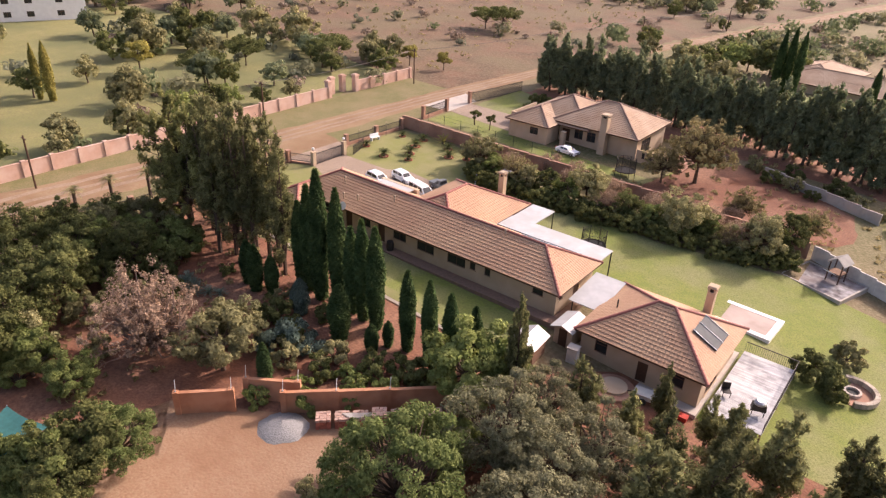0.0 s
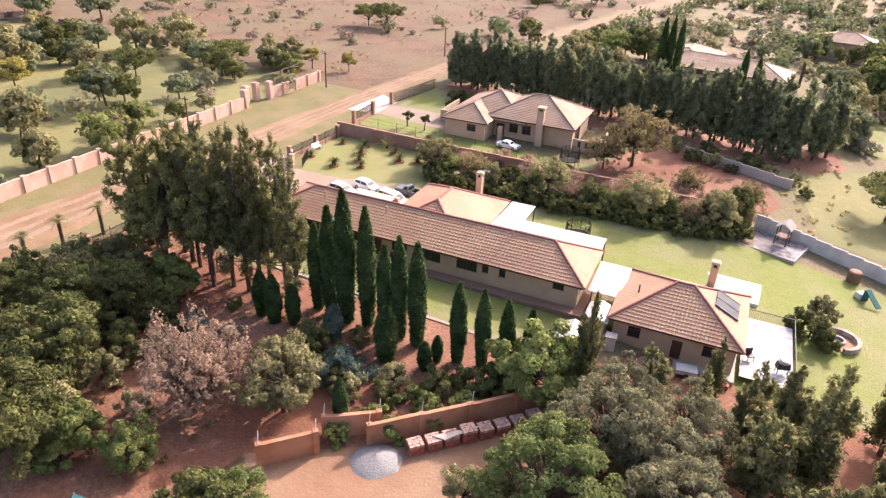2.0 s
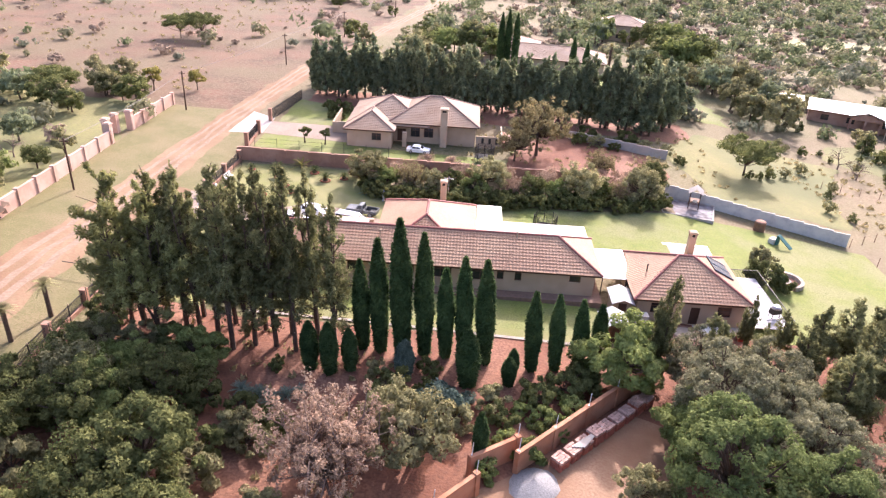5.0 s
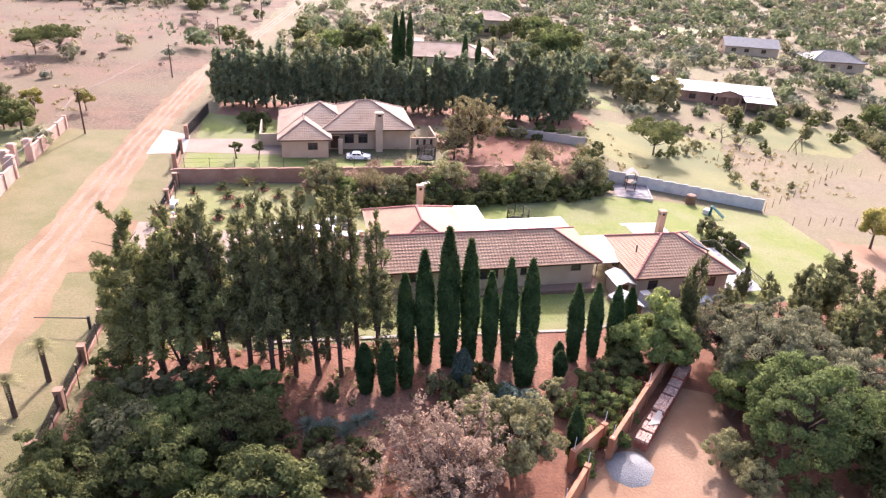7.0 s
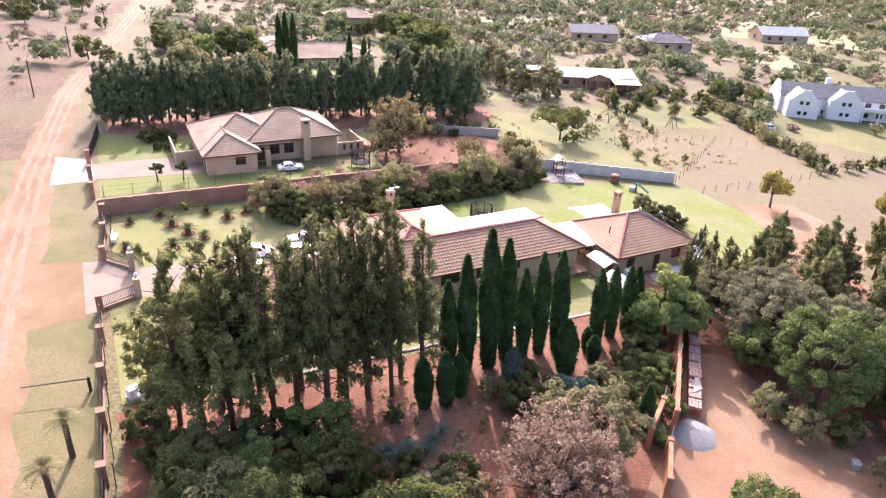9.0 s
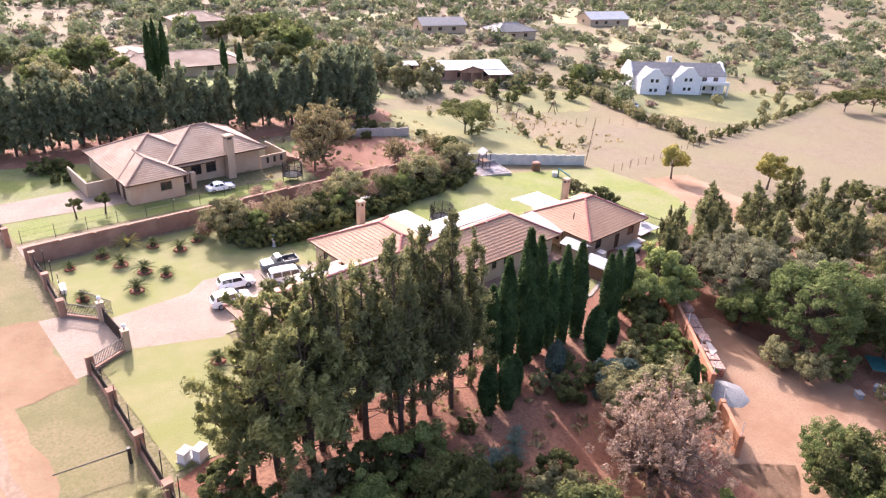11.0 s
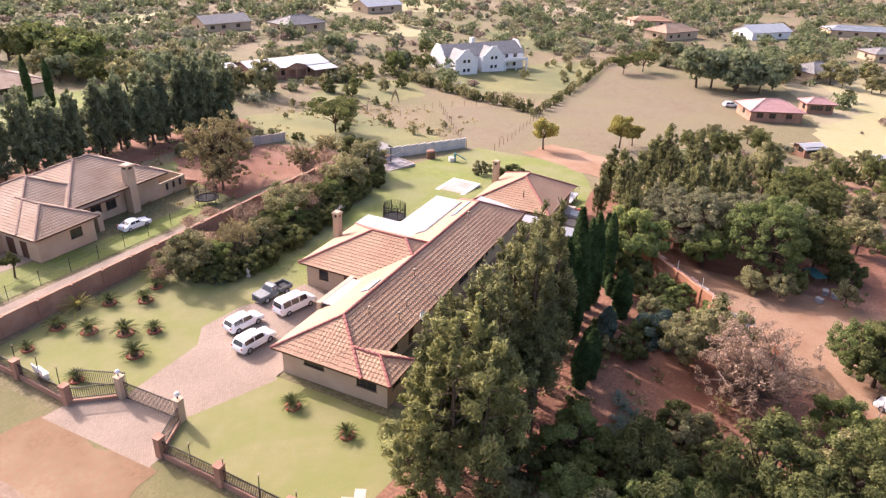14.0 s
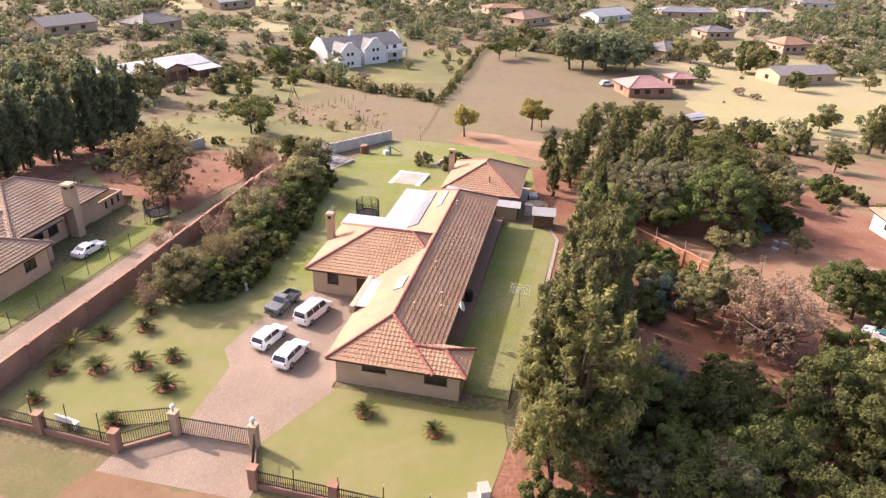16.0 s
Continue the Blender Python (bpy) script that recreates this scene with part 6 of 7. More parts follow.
# ---- garden things ----
def deck():
    d = thing("deck", "raised weathered timber deck beside the cottage", "deck")
    x0, x1, y0, y1, z = -7.6, -3.7, 41.4, 50.6, -1.95
    n = 62
    plank = Shape().box(x0, x1, 0, 0.132, z - 0.04, z).mesh("plank", M_DECK)
    for i in range(n):
        p = part("plank", plank, None, d)
        p.matrix_basis = pose(0, y0 + i * (y1 - y0) / n, random.uniform(-0.004, 0.004))
    for x in (x0 + 0.1, (x0 + x1) / 2, x1 - 0.1):
        part("joist", Shape().box(x - 0.05, x + 0.05, y0, y1, z - 0.2, z - 0.045), M_WOOD, d)
        for y in (y0 + 0.2, (y0 + y1) / 2, y1 - 0.2):
            part("post", Shape().tube((x, y, ground_z(x, y) - 0.2), (x, y, z - 0.2), 0.07, 0.07), M_WOOD, d)
    r = part("railing", Shape().box(x0, x1, y1 - 0.04, y1, z + 0.85, z + 0.91).box(x1 - 0.04, x1, y0, y1 - 0.05, z + 0.85, z + 0.91), M_DARK, d, "thin dark railing")
    for i in range(26):
        part("baluster", Shape().box(x0 + i * 0.15, x0 + i * 0.15 + 0.02, y1 - 0.03, y1 - 0.01, z, z + 0.85), M_DARK, r)
    for i in range(46):
        y = y0 + i * 0.2
        part("baluster", Shape().box(x1 - 0.03, x1 - 0.01, y, y + 0.02, z, z + 0.85), M_DARK, r)


M_DECK = surface("weathered_deck_boards", (0.43, 0.41, 0.405), (0.27, 0.258, 0.255), 1.3, 0.7, 0.006, c3=(0.52, 0.50, 0.495), scale3=0.5, vary=0.18)
deck()
g = thing("gas_grill", "covered dark grill on the timber deck", "grill", pose(-4.6, 43.4, -1.95, 0, 0, 20))
part("body", Shape().box(-0.5, 0.5, -0.3, 0.3, 0.45, 0.95, taper=0.9), M_DARK, g)
part("lid", Shape().lathe([(0.42, 0.95), (0.4, 1.1), (0.25, 1.22)], n=10), M_RIM, g)
for sx in (-0.4, 0.4):
    for sy in (-0.22, 0.22):
        part("leg", Shape().tube((sx, sy, 0), (sx, sy, 0.45), 0.03, 0.03, 6), M_DARK, g)
g = thing("garden_chair", "dark folded garden chair on the deck", "chair", pose(-7.0, 44.0, -1.95, 0, 0, 30))
part("seat", Shape().box(-0.3, 0.3, -0.3, 0.3, 0.38, 0.44), M_DARK, g)
part("backrest", Shape().box(-0.3, 0.3, 0.26, 0.32, 0.44, 0.95), M_DARK, g)
for sx in (-0.26, 0.26):
    for sy in (-0.26, 0.26):
        part("leg", Shape().tube((sx, sy, 0), (sx, sy, 0.38), 0.025, 0.025, 6), M_DARK, g)

M_SLAB = surface("pale_paving_slab", (0.37, 0.29, 0.25), (0.33, 0.255, 0.215), 1.2, 0.9, 0.01, c3=(0.42, 0.335, 0.29), scale3=0.4)
pool = thing("paved_terrace", "pale paved rectangle with a white stone border", "terrace", pose(-9.5, 56.0, ground_z(-9.5, 56.0) + 0.12, 0, 0, -3))
part("paving", Shape().box(-2.6, 2.6, -1.5, 1.5, -0.5, 0.02), M_SLAB, pool)
for a, b, c, e in ((-3.1, 3.1, -2.0, -1.5), (-3.1, 3.1, 1.5, 2.0), (-3.1, -2.6, -1.5, 1.5), (2.6, 3.1, -1.5, 1.5)):
    part("border", Shape().box(a, b, c, e, -0.5, 0.05), M_WALL_WHITE, pool, "white stone border")


def trampoline(x, y, label):
    t = thing("trampoline", label, "trampoline", pose(x, y, ground_z(x, y) + 0.04))
    part("mat", Shape().lathe([(1.15, 0.72), (1.15, 0.76)], n=20), M_RUBBER, t)
    pad = Shape()
    legs = 8
    for i in range(24):
        a, b = 2 * math.pi * i / 24, 2 * math.pi * (i + 1) / 24
        pad.tube((1.22 * math.cos(a), 1.22 * math.sin(a), 0.77), (1.22 * math.cos(b), 1.22 * math.sin(b), 0.77), 0.09, 0.09, 6)
    part("pad", pad, M_DARK, t)
    for i in range(legs):
        a = 2 * math.pi * i / legs
        part("pole", Shape().tube((1.3 * math.cos(a), 1.3 * math.sin(a), 0), (1.25 * math.cos(a), 1.25 * math.sin(a), 2.3), 0.035, 0.035, 6), M_DARK, t)
    net = Shape()
    for i in range(48):
        a, b = 2 * math.pi * i / 48, 2 * math.pi * (i + 1) / 48
        net.tube((1.2 * math.cos(a), 1.2 * math.sin(a), 0.8), (1.2 * math.cos(b), 1.2 * math.sin(b), 2.25), 0.011, 0.011, 3, False)
        net.tube((1.2 * math.cos(b), 1.2 * math.sin(b), 0.8), (1.2 * math.cos(a), 1.2 * math.sin(a), 2.25), 0.011, 0.011, 3, False)
        for z in (1.1, 1.5, 1.9, 2.25):
            net.tube((1.2 * math.cos(a), 1.2 * math.sin(a), z), (1.2 * math.cos(b), 1.2 * math.sin(b), z), 0.012, 0.012, 3, False)
    part("net", net, M_DARK, t, "dark safety net")


trampoline(-24.4, 56.6, "round black trampoline with safety net on the lawn")
trampoline(-30.8, 77.6, "round trampoline with net in the neighbouring garden")


M_PLAY = surface("soiled_play_floor", (0.36, 0.34, 0.34), (0.1, 0.085, 0.085), 0.9, 0.9, 0.03, c3=(0.2, 0.16, 0.15), scale3=0.35)


def play_area():
    s = thing("sandpit", "square sandpit edged with pale timber", "sandpit", pose(-5.4, 68.6, ground_z(-5.4, 68.6) + 0.1, 0, 0, -18))
    part("sand", Shape().box(-2.9, 2.9, -2.4, 2.4, -0.6, 0.04), M_PLAY, s)
    for a, b, c, e in ((-3.05, 3.05, -2.55, -2.4), (-3.05, 3.05, 2.4, 2.55), (-3.05, -2.9, -2.4, 2.4), (2.9, 3.05, -2.4, 2.4)):
        part("edging", Shape().box(a, b, c, e, -0.6, 0.16), M_CONC, s)
    f = thing("play_tower", "small timber play tower with a pitched roof", "play tower", pose(-4.6, 69.4, ground_z(-4.6, 69.4) + 0.14, 0, 0, -18))
    for sx in (-0.6, 0.6):
        for sy in (-0.6, 0.6):
            part("post", Shape().box(sx - 0.05, sx + 0.05, sy - 0.05, sy + 0.05, 0, 2.1), M_WOODFRAME, f)
    part("platform", Shape().box(-0.65, 0.65, -0.65, 0.65, 1.0, 1.08), M_WOOD, f)
    sh = Shape()
    for sg in (-1, 1):
        sh.poly([(0, -0.9, 2.75), (0, 0.9, 2.75), (sg * 0.85, 0.9, 2.1), (sg * 0.85, -0.9, 2.1)])
        sh.poly([(0, -0.9, 2.8), (0, 0.9, 2.8), (sg * 0.87, 0.9, 2.14), (sg * 0.87, -0.9, 2.14)])
    part("roof", sh, M_SLATE, f)
    part("slide", Shape().box(-0.25, 0.25, 0, 2.2, 0, 0.05, pose(0, -0.7, 1.05, 152, 0, 0)), M_WHITE, f)
    for i in range(4):
        part("rung", Shape().box(-0.3, 0.3, 0.66, 0.71, 0.2 + i * 0.22, 0.25 + i * 0.22), M_WOOD, f)
    b = thing("water_tank", "round brown tank with a pale lid", "tank", pose(2.4, 65.6, ground_z(2.4, 65.6)))
    part("body", Shape().lathe([(0.62, -0.1), (0.66, 0.2), (0.66, 1.1), (0.6, 1.2)], n=16), M_WOOD, b)
    part("lid", Shape().lathe([(0.6, 1.2), (0.5, 1.28), (0.1, 1.34)], n=16), M_WALL_BROWN, b)
    c = thing("climbing_toy", "green and pale plastic garden slide", "slide", pose(3.4, 61.8, ground_z(3.4, 61.8), 0, 0, 40))
    part("slide", Shape().box(-0.3, 0.3, 0, 2.0, -0.04, 0.04, pose(0, -1.4, 0.2, 32, 0, 0)), M_TEAL, c)
    part("ladder", Shape().box(-0.35, 0.35, 0.25, 0.4, 0, 1.3), M_TEAL, c)
    part("crawl_box", Shape().box(-0.5, 0.5, 0.45, 1.2, 0, 0.7, taper=0.9), M_PRECAST, c)


play_area()


def fire_pit(x, y):
    f = thing("fire_pit", "round sunken fire pit with curved stone seat wall", "fire pit", scaled(x, y, ground_z(x, y) + 0.05, 0.76))
    part("paving", Shape().lathe([(2.2, -0.1), (2.2, 0.03)], n=24), M_WALL_BROWN, f)
    for i in range(13):
        a = radians(-70 + i * 15)
        part("seat_stone", Shape().box(-0.3, 0.3, -0.25, 0.25, 0, 0.55, pose(2.2 * math.cos(a), 2.2 * math.sin(a), 0, 0, 0, math.degrees(a) + 90), 0.92), M_STONE, f)
    for i in range(12):
        a = radians(i * 30)
        part("ring_stone", Shape().box(-0.2, 0.2, -0.12, 0.12, 0, 0.3, pose(0.75 * math.cos(a), 0.75 * math.sin(a), 0.03, 0, 0, math.degrees(a) + 90), 0.9), M_CONC, f)
    part("ash", Shape().lathe([(0.65, 0.03), (0.4, 0.1), (0.1, 0.12)], n=12), M_RUBBER, f)


fire_pit(0.2, 52.4)


# paler brick for each top course, with sunlight put into its colour
M_BRICK_SUNLIT = surface("sunlit_top_brick", (0.5, 0.33, 0.26), (0.42, 0.25, 0.19), 5.0, 0.9, 0.01, vary=0.2)


def brick_stack(x, y, rz, rows):
    s = thing("brick_stack", "stack of red clay bricks by the wall", "brick stack", pose(x, y, ground_z(x, y) + 0.05, 0, 0, rz), "brick stacks beside the wall")
    brick = BRICK_MESH
    for k in range(rows):
        for i in range(4):
            for j in range(4):
                b = part("brick", brick if k < rows - 1 else BRICK_SUNLIT, None, s)
                b.matrix_basis = pose(-0.36 + i * 0.24 + random.uniform(-0.02, 0.02), -0.33 + j * 0.22 + random.uniform(-0.02, 0.02), k * 0.2, 0, 0, random.uniform(-4, 4))


BRICK_SUNLIT = Shape().box(-0.112, 0.112, -0.1, 0.1, 0, 0.19).mesh("brick", M_BRICK_SUNLIT)
BRICK_MESH = Shape().box(-0.112, 0.112, -0.1, 0.1, 0, 0.19).mesh("brick", M_BRICK)
for i in range(9):
    brick_stack(-26.2 + i * 0.86, 22.5 + i * 0.86, 45, 4 if i % 4 != 3 else 5)
for i in range(5):
    b = new("timber_plank", Shape().box(-1.3, 1.3, -0.07, 0.07, 0, 0.05).mesh("timber_plank", M_CONC))
    b.matrix_basis = pose(-24.4 + i * 0.13, 24.3 + i * 0.05, ground_z(-25, 24.6) + 0.86 + 0.002 * i, 0, 0, 42 + i * 3)
    tagged(b, "pale weathered plank lying on stacked bricks", "plank")


def heap(x, y):
    sh = Shape()
    n, m = 22, 7
    for j in range(m + 1):
        r = 1.5 * (1 - j / m)
        for i in range(n):
            a = 2 * math.pi * i / n
            k = 1 + 0.12 * noise.noise(Vector((math.cos(a) * 2, math.sin(a) * 2, j)))
            sh.v.append((r * k * math.cos(a) * 1.15, r * k * math.sin(a), 0.62 * (j / m) ** 0.8 + 0.04 * noise.noise(Vector((a * 3, j, 1)))))
    for j in range(m):
        for i in range(n):
            sh.f.append((j * n + i, j * n + (i + 1) % n, (j + 1) * n + (i + 1) % n, (j + 1) * n + i))
    solid("gravel_mound", sh, M_GRAVEL, "heap of pale grey gravel beside the wall", "gravel mound", pose(x, y, ground_z(x, y) + 0.03, 0, 0, 40), smooth=True)


heap(-28.0, 20.6)

w = thing("washing_line", "rotary washing line on the side lawn", "washing line", pose(-38.8, 38.6, ground_z(-38.8, 38.6)))
part("pole", Shape().tube((0, 0, -0.2), (0, 0, 1.8), 0.04, 0.035), M_RIM, w)
for i in range(4):
    a = radians(45 + i * 90)
    part("arm", Shape().tube((0, 0, 1.3), (1.3 * math.cos(a), 1.3 * math.sin(a), 1.85), 0.02, 0.02, 5), M_RIM, w)
ln = Shape()
for r in (0.5, 0.8, 1.1):
    for i in range(4):
        a, b = radians(45 + i * 90), radians(135 + i * 90)
        z = 1.3 + 0.55 * r / 1.3
        ln.tube((r * math.cos(a), r * math.sin(a), z), (r * math.cos(b), r * math.sin(b), z), 0.008, 0.008, 3, False)
part("line", ln, M_WHITE, w)

dish = thing("satellite_dish", "white satellite dish on the eaves", "satellite dish", pose(-44.8, 42.7, EAVE + 0.1, 0, 0, 0))
part("bowl", Shape().tube((0, -0.1, 0.4), (0, -0.22, 0.45), 0.3, 0.42, 14), M_WHITE, dish)
part("arm", Shape().tube((0, 0.2, 0.1), (0, -0.1, 0.4), 0.03, 0.03, 6), M_RIM, dish)
ant = thing("antenna", "thin metal television antenna on the chimney", "antenna", pose(-34.95, 56.55, 2.6))
part("mast", Shape().tube((0, 0, 0), (0, 0, 1.9), 0.02, 0.02, 5), M_RIM, ant)
part("beam", Shape().tube((-0.5, 0, 1.6), (0.5, 0.1, 1.6), 0.015, 0.015, 5), M_RIM, ant)
for i in range(6):
    part("rod", Shape().tube((-0.45 + i * 0.18, -0.25, 1.6), (-0.45 + i * 0.18, 0.25, 1.6), 0.01, 0.01, 4), M_RIM, ant)

st = Shape().lathe([(0.2, 0), (0.2, 0.12), (0.13, 0.16), (0.15, 0.5), (0.19, 0.8), (0.17, 1.0), (0.07, 1.08), (0.1, 1.18), (0.09, 1.28), (0.03, 1.33)], n=10)
solid("garden_statue", st, M_STATUE, "plain pale grey garden statue beside the hedge", "statue", pose(-42.4, 61.8, ground_z(-42.4, 61.8) + 0.04), smooth=True)

tent = thing("shade_sail", "teal shade cloth stretched on thin poles", "shade sail", pose(-38.2, 8.4, ground_z(-38.2, 8.4), 0, 0, 20) @ Matrix.Diagonal((0.75, 0.75, 0.8, 1)))
sl = Shape()
C = [(-2.4, -2.2, 1.9), (2.2, -2.0, 2.2), (2.4, 2.2, 1.8), (-2.2, 2.4, 2.3)]
for i in range(6):
    for j in range(6):
        def at(u, v):
            x = (C[0][0] * (1 - u) + C[1][0] * u) * (1 - v) + (C[3][0] * (1 - u) + C[2][0] * u) * v
            y = (C[0][1] * (1 - u) + C[1][1] * u) * (1 - v) + (C[3][1] * (1 - u) + C[2][1] * u) * v
            z = (C[0][2] * (1 - u) + C[1][2] * u) * (1 - v) + (C[3][2] * (1 - u) + C[2][2] * u) * v
            return (x * (1 - 0.12 * math.sin(math.pi * v)), y * (1 - 0.12 * math.sin(math.pi * u)), z - 0.3 * math.sin(math.pi * u) * math.sin(math.pi * v))
        u0, u1, v0, v1 = i / 6, (i + 1) / 6, j / 6, (j + 1) / 6
        sl.poly([at(u0, v0), at(u1, v0), at(u1, v1), at(u0, v1)])
part("cloth", sl, M_TEAL, tent)
for x, y, z in C:
    part("pole", Shape().tube((x, y, -0.2), (x, y, z + 0.05), 0.05, 0.05, 6), M_RIM, tent)

# round step before the cottage
step = thing("garden_step", "low round plastered step before the cottage door", "step", pose(-13.63, 39.36, ground_z(-13.63, 39.36)))
part("tread", Shape().lathe([(1.55, -0.3), (1.55, 0.14), (1.5, 0.17)], n=28), M_WALL_BROWN, step)
part("riser", Shape().lathe([(1.0, 0.165), (1.0, 0.32), (0.96, 0.34)], n=24), M_WALL, step)

# clutter beyond the yard
random.seed(77)
for i, (x, y) in enumerate(((-17.9, 13.5), (-18.3, 12.7), (-20.2, 14.1))):
    b = thing("storage_box", "pale scrap box among yard clutter", "box", pose(x, y, ground_z(x, y), 0, 0, 25 * i))
    part("body", Shape().box(-0.3, 0.3, -0.22, 0.22, 0, 0.45, taper=0.94), M_CLOUDY, b)
    part("lid", Shape().box(-0.33, 0.33, -0.25, 0.25, 0.45, 0.5), M_CONC, b)
sb = thing("tarpaulin", "small teal tarpaulin over yard clutter", "tarpaulin", pose(-15.2, 14.5, ground_z(-15.2, 14.5), 0, 0, 35))
part("sheet", Shape().box(-1.1, 1.1, -0.7, 0.7, 1.0, 1.03, taper=0.9), M_TEAL, sb)
for sx in (-0.95, 0.95):
    for sy in (-0.6, 0.6):
        part("pole", Shape().tube((sx, sy, -0.1), (sx, sy, 1.0), 0.03, 0.03, 5), M_WOOD, sb)
fr = thing("clothes_rail", "thin weathered timber rail on red soil", "clothes rail", pose(-44.6, 21.6, ground_z(-44.6, 21.6), 0, 0, -20))
for sx in (-0.9, 0.9):
    part("post", Shape().tube((sx, 0, -0.1), (sx * 0.97, 0.03, 1.1), 0.04, 0.035, 6), M_BARK_PALE, fr)
part("rail", Shape().tube((-0.95, 0, 1.08), (0.95, 0.02, 1.05), 0.035, 0.03, 6), M_BARK_PALE, fr)

# boom and boxes by the second gateway
b = thing("boom_gate", "thin dark boom across the dirt entrance", "boom gate", pose(-64.2, 40.4, ground_z(-64.2, 40.4)))
part("post", Shape().box(-0.1, 0.1, -0.1, 0.1, -0.1, 1.2), M_DARK, b)
part("arm", Shape().tube((0, 0, 1.05), (-4.0, 0.6, 1.05), 0.05, 0.035, 6), M_DARK, b)
for x, y, h in ((-61.6, 38.6, 0.8), (-60.8, 38.2, 0.9)):
    u = thing("utility_box", "grey-white service box on a plinth", "service box", pose(x, y, ground_z(x, y), 0, 0, 25))
    part("plinth", Shape().box(-0.45, 0.45, -0.35, 0.35, -0.1, 0.12), M_CONC, u)
    part("body", Shape().box(-0.38, 0.38, -0.28, 0.28, 0.12, h, taper=0.95), M_WALL_WHITE, u)
    part("lid", Shape().box(-0.42, 0.42, -0.32, 0.32, h, h + 0.06), M_CONC, u)
k = thing("garden_bench", "small white garden bench by the fence", "bench", pose(-61.2, 64.4, ground_z(-61.2, 64.4) + 0.05, 0, 0, 80))
part("seat", Shape().box(-0.7, 0.7, -0.22, 0.22, 0.4, 0.46), M_WHITE, k)
part("backrest", Shape().box(-0.7, 0.7, 0.2, 0.26, 0.46, 0.9), M_WHITE, k)
for sx in (-0.6, 0.6):
    part("leg", Shape().box(sx - 0.05, sx + 0.05, -0.2, 0.2, 0, 0.4), M_WHITE, k)
k = thing("garden_cart", "small pale trailer beside the cottage wall", "trailer", pose(-11.4, 39.8, ground_z(-11.4, 39.8), 0, 0, 8))
part("tray", Shape().box(-0.8, 0.8, -0.5, 0.5, 0.4, 0.75), M_PRECAST, k)
for sy in (-0.55, 0.55):
    part("wheel", Shape().tube((0, sy - 0.06, 0.26), (0, sy + 0.06, 0.26), 0.26, 0.26, 12), M_RUBBER, k)
part("drawbar", Shape().tube((-0.8, 0, 0.45), (-1.7, 0, 0.3), 0.04, 0.03, 6), M_DARK, k)
k = thing("crate", "orange-red plastic crate beside the deck", "crate", pose(-8.6, 39.9, ground_z(-8.6, 39.9)))
part("body", Shape().box(-0.35, 0.35, -0.25, 0.25, 0, 0.4, taper=1.08), M_RED, k)
k = thing("water_barrel", "dark water barrel against the wall", "barrel", pose(-38.9, 42.9, ground_z(-38.9, 42.9)))
part("body", Shape().lathe([(0.32, 0), (0.36, 0.35), (0.36, 0.7), (0.3, 1.0)], n=14), M_DARK, k)
k = thing("tool_cupboard", "pale metal cupboard outside the cottage", "cupboard", pose(-17.4, 39.9, ground_z(-17.4, 39.9), 0, 0, 6))
part("body", Shape().box(-0.4, 0.4, -0.35, 0.35, 0, 1.3), M_PRECAST, k)
part("lid", Shape().box(-0.45, 0.45, -0.4, 0.4, 1.3, 1.36), M_CONC, k)


# ---- farther buildings ----
def simple_house(name, label, x, y, rz, w, d, h, wall, roof, k=0.42, storeys=1, per=2, gable=False):
    z = ground_z(x, y)
    t = thing(name, label, "house", pose(x, y, z, 0, 0, rz))
    wall_run(t, (-w / 2, -d / 2), (w / 2, -d / 2), -0.5, h, [(w * f, w * f + 1.4, s * 2.7 + 1.4, s * 2.7 + 2.5, "window") for f in (0.12, 0.36, 0.68) for s in range(storeys)], wall)
    wall_run(t, (w / 2, -d / 2), (w / 2, d / 2), -0.5, h, [(d * 0.3, d * 0.3 + 1.4, 1.4, 2.5, "window")], wall)
    wall_run(t, (w / 2, d / 2), (-w / 2, d / 2), -0.5, h, [(w * 0.4, w * 0.4 + 1.4, 1.4, 2.5, "window")], wall)
    wall_run(t, (-w / 2, d / 2), (-w / 2, -d / 2), -0.5, h, [(d * 0.4, d * 0.4 + 1.4, 1.4, 2.5, "window")], wall)
    if gable:
        sh = Shape()
        for sg in (-1, 1):
            for dz in (0, 0.1):
                sh.poly([(-w / 2 - 0.4, 0, h + d / 2 * k + dz), (w / 2 + 0.4, 0, h + d / 2 * k + dz), (w / 2 + 0.4, sg * (d / 2 + 0.5), h - 0.5 * k + dz), (-w / 2 - 0.4, sg * (d / 2 + 0.5), h - 0.5 * k + dz)])
        part("roof", sh, roof, t)
        g = Shape()
        for sx in (-1, 1):
            g.poly([(sx * w / 2, -d / 2, h), (sx * w / 2, d / 2, h), (sx * w / 2, 0, h + d / 2 * k)])
        part("gable", g, wall, t)
    else:
        hip_roof(t, -w / 2 - 0.5, w / 2 + 0.5, -d / 2 - 0.5, d / 2 + 0.5, h, k, roof, roof, per=1)
    return t


simple_house("far_house", "plastered house with pale tiled hipped roof", -17, 146, -8, 26, 11, 2.0, M_WALL, M_TILE_N, 0.34)
simple_house("far_house", "plastered house with pale tiled hipped roof", -24, 152, 80, 16, 11, 2.0, M_WALL, M_TILE_N, 0.34)
simple_house("far_house", "tall plastered house with a hipped roof among trees", 9, 194, -5, 13, 10, 4.4, M_WALL, M_TILE_N, 0.36)
fc = simple_house("farm_cottage", "brick cottage under a bright white sheet roof with a gabled porch", 44.5, 126, -24, 19, 10, 2.7, M_WALL_BROWN, M_WHITE_SHEET, 0.2, gable=True)
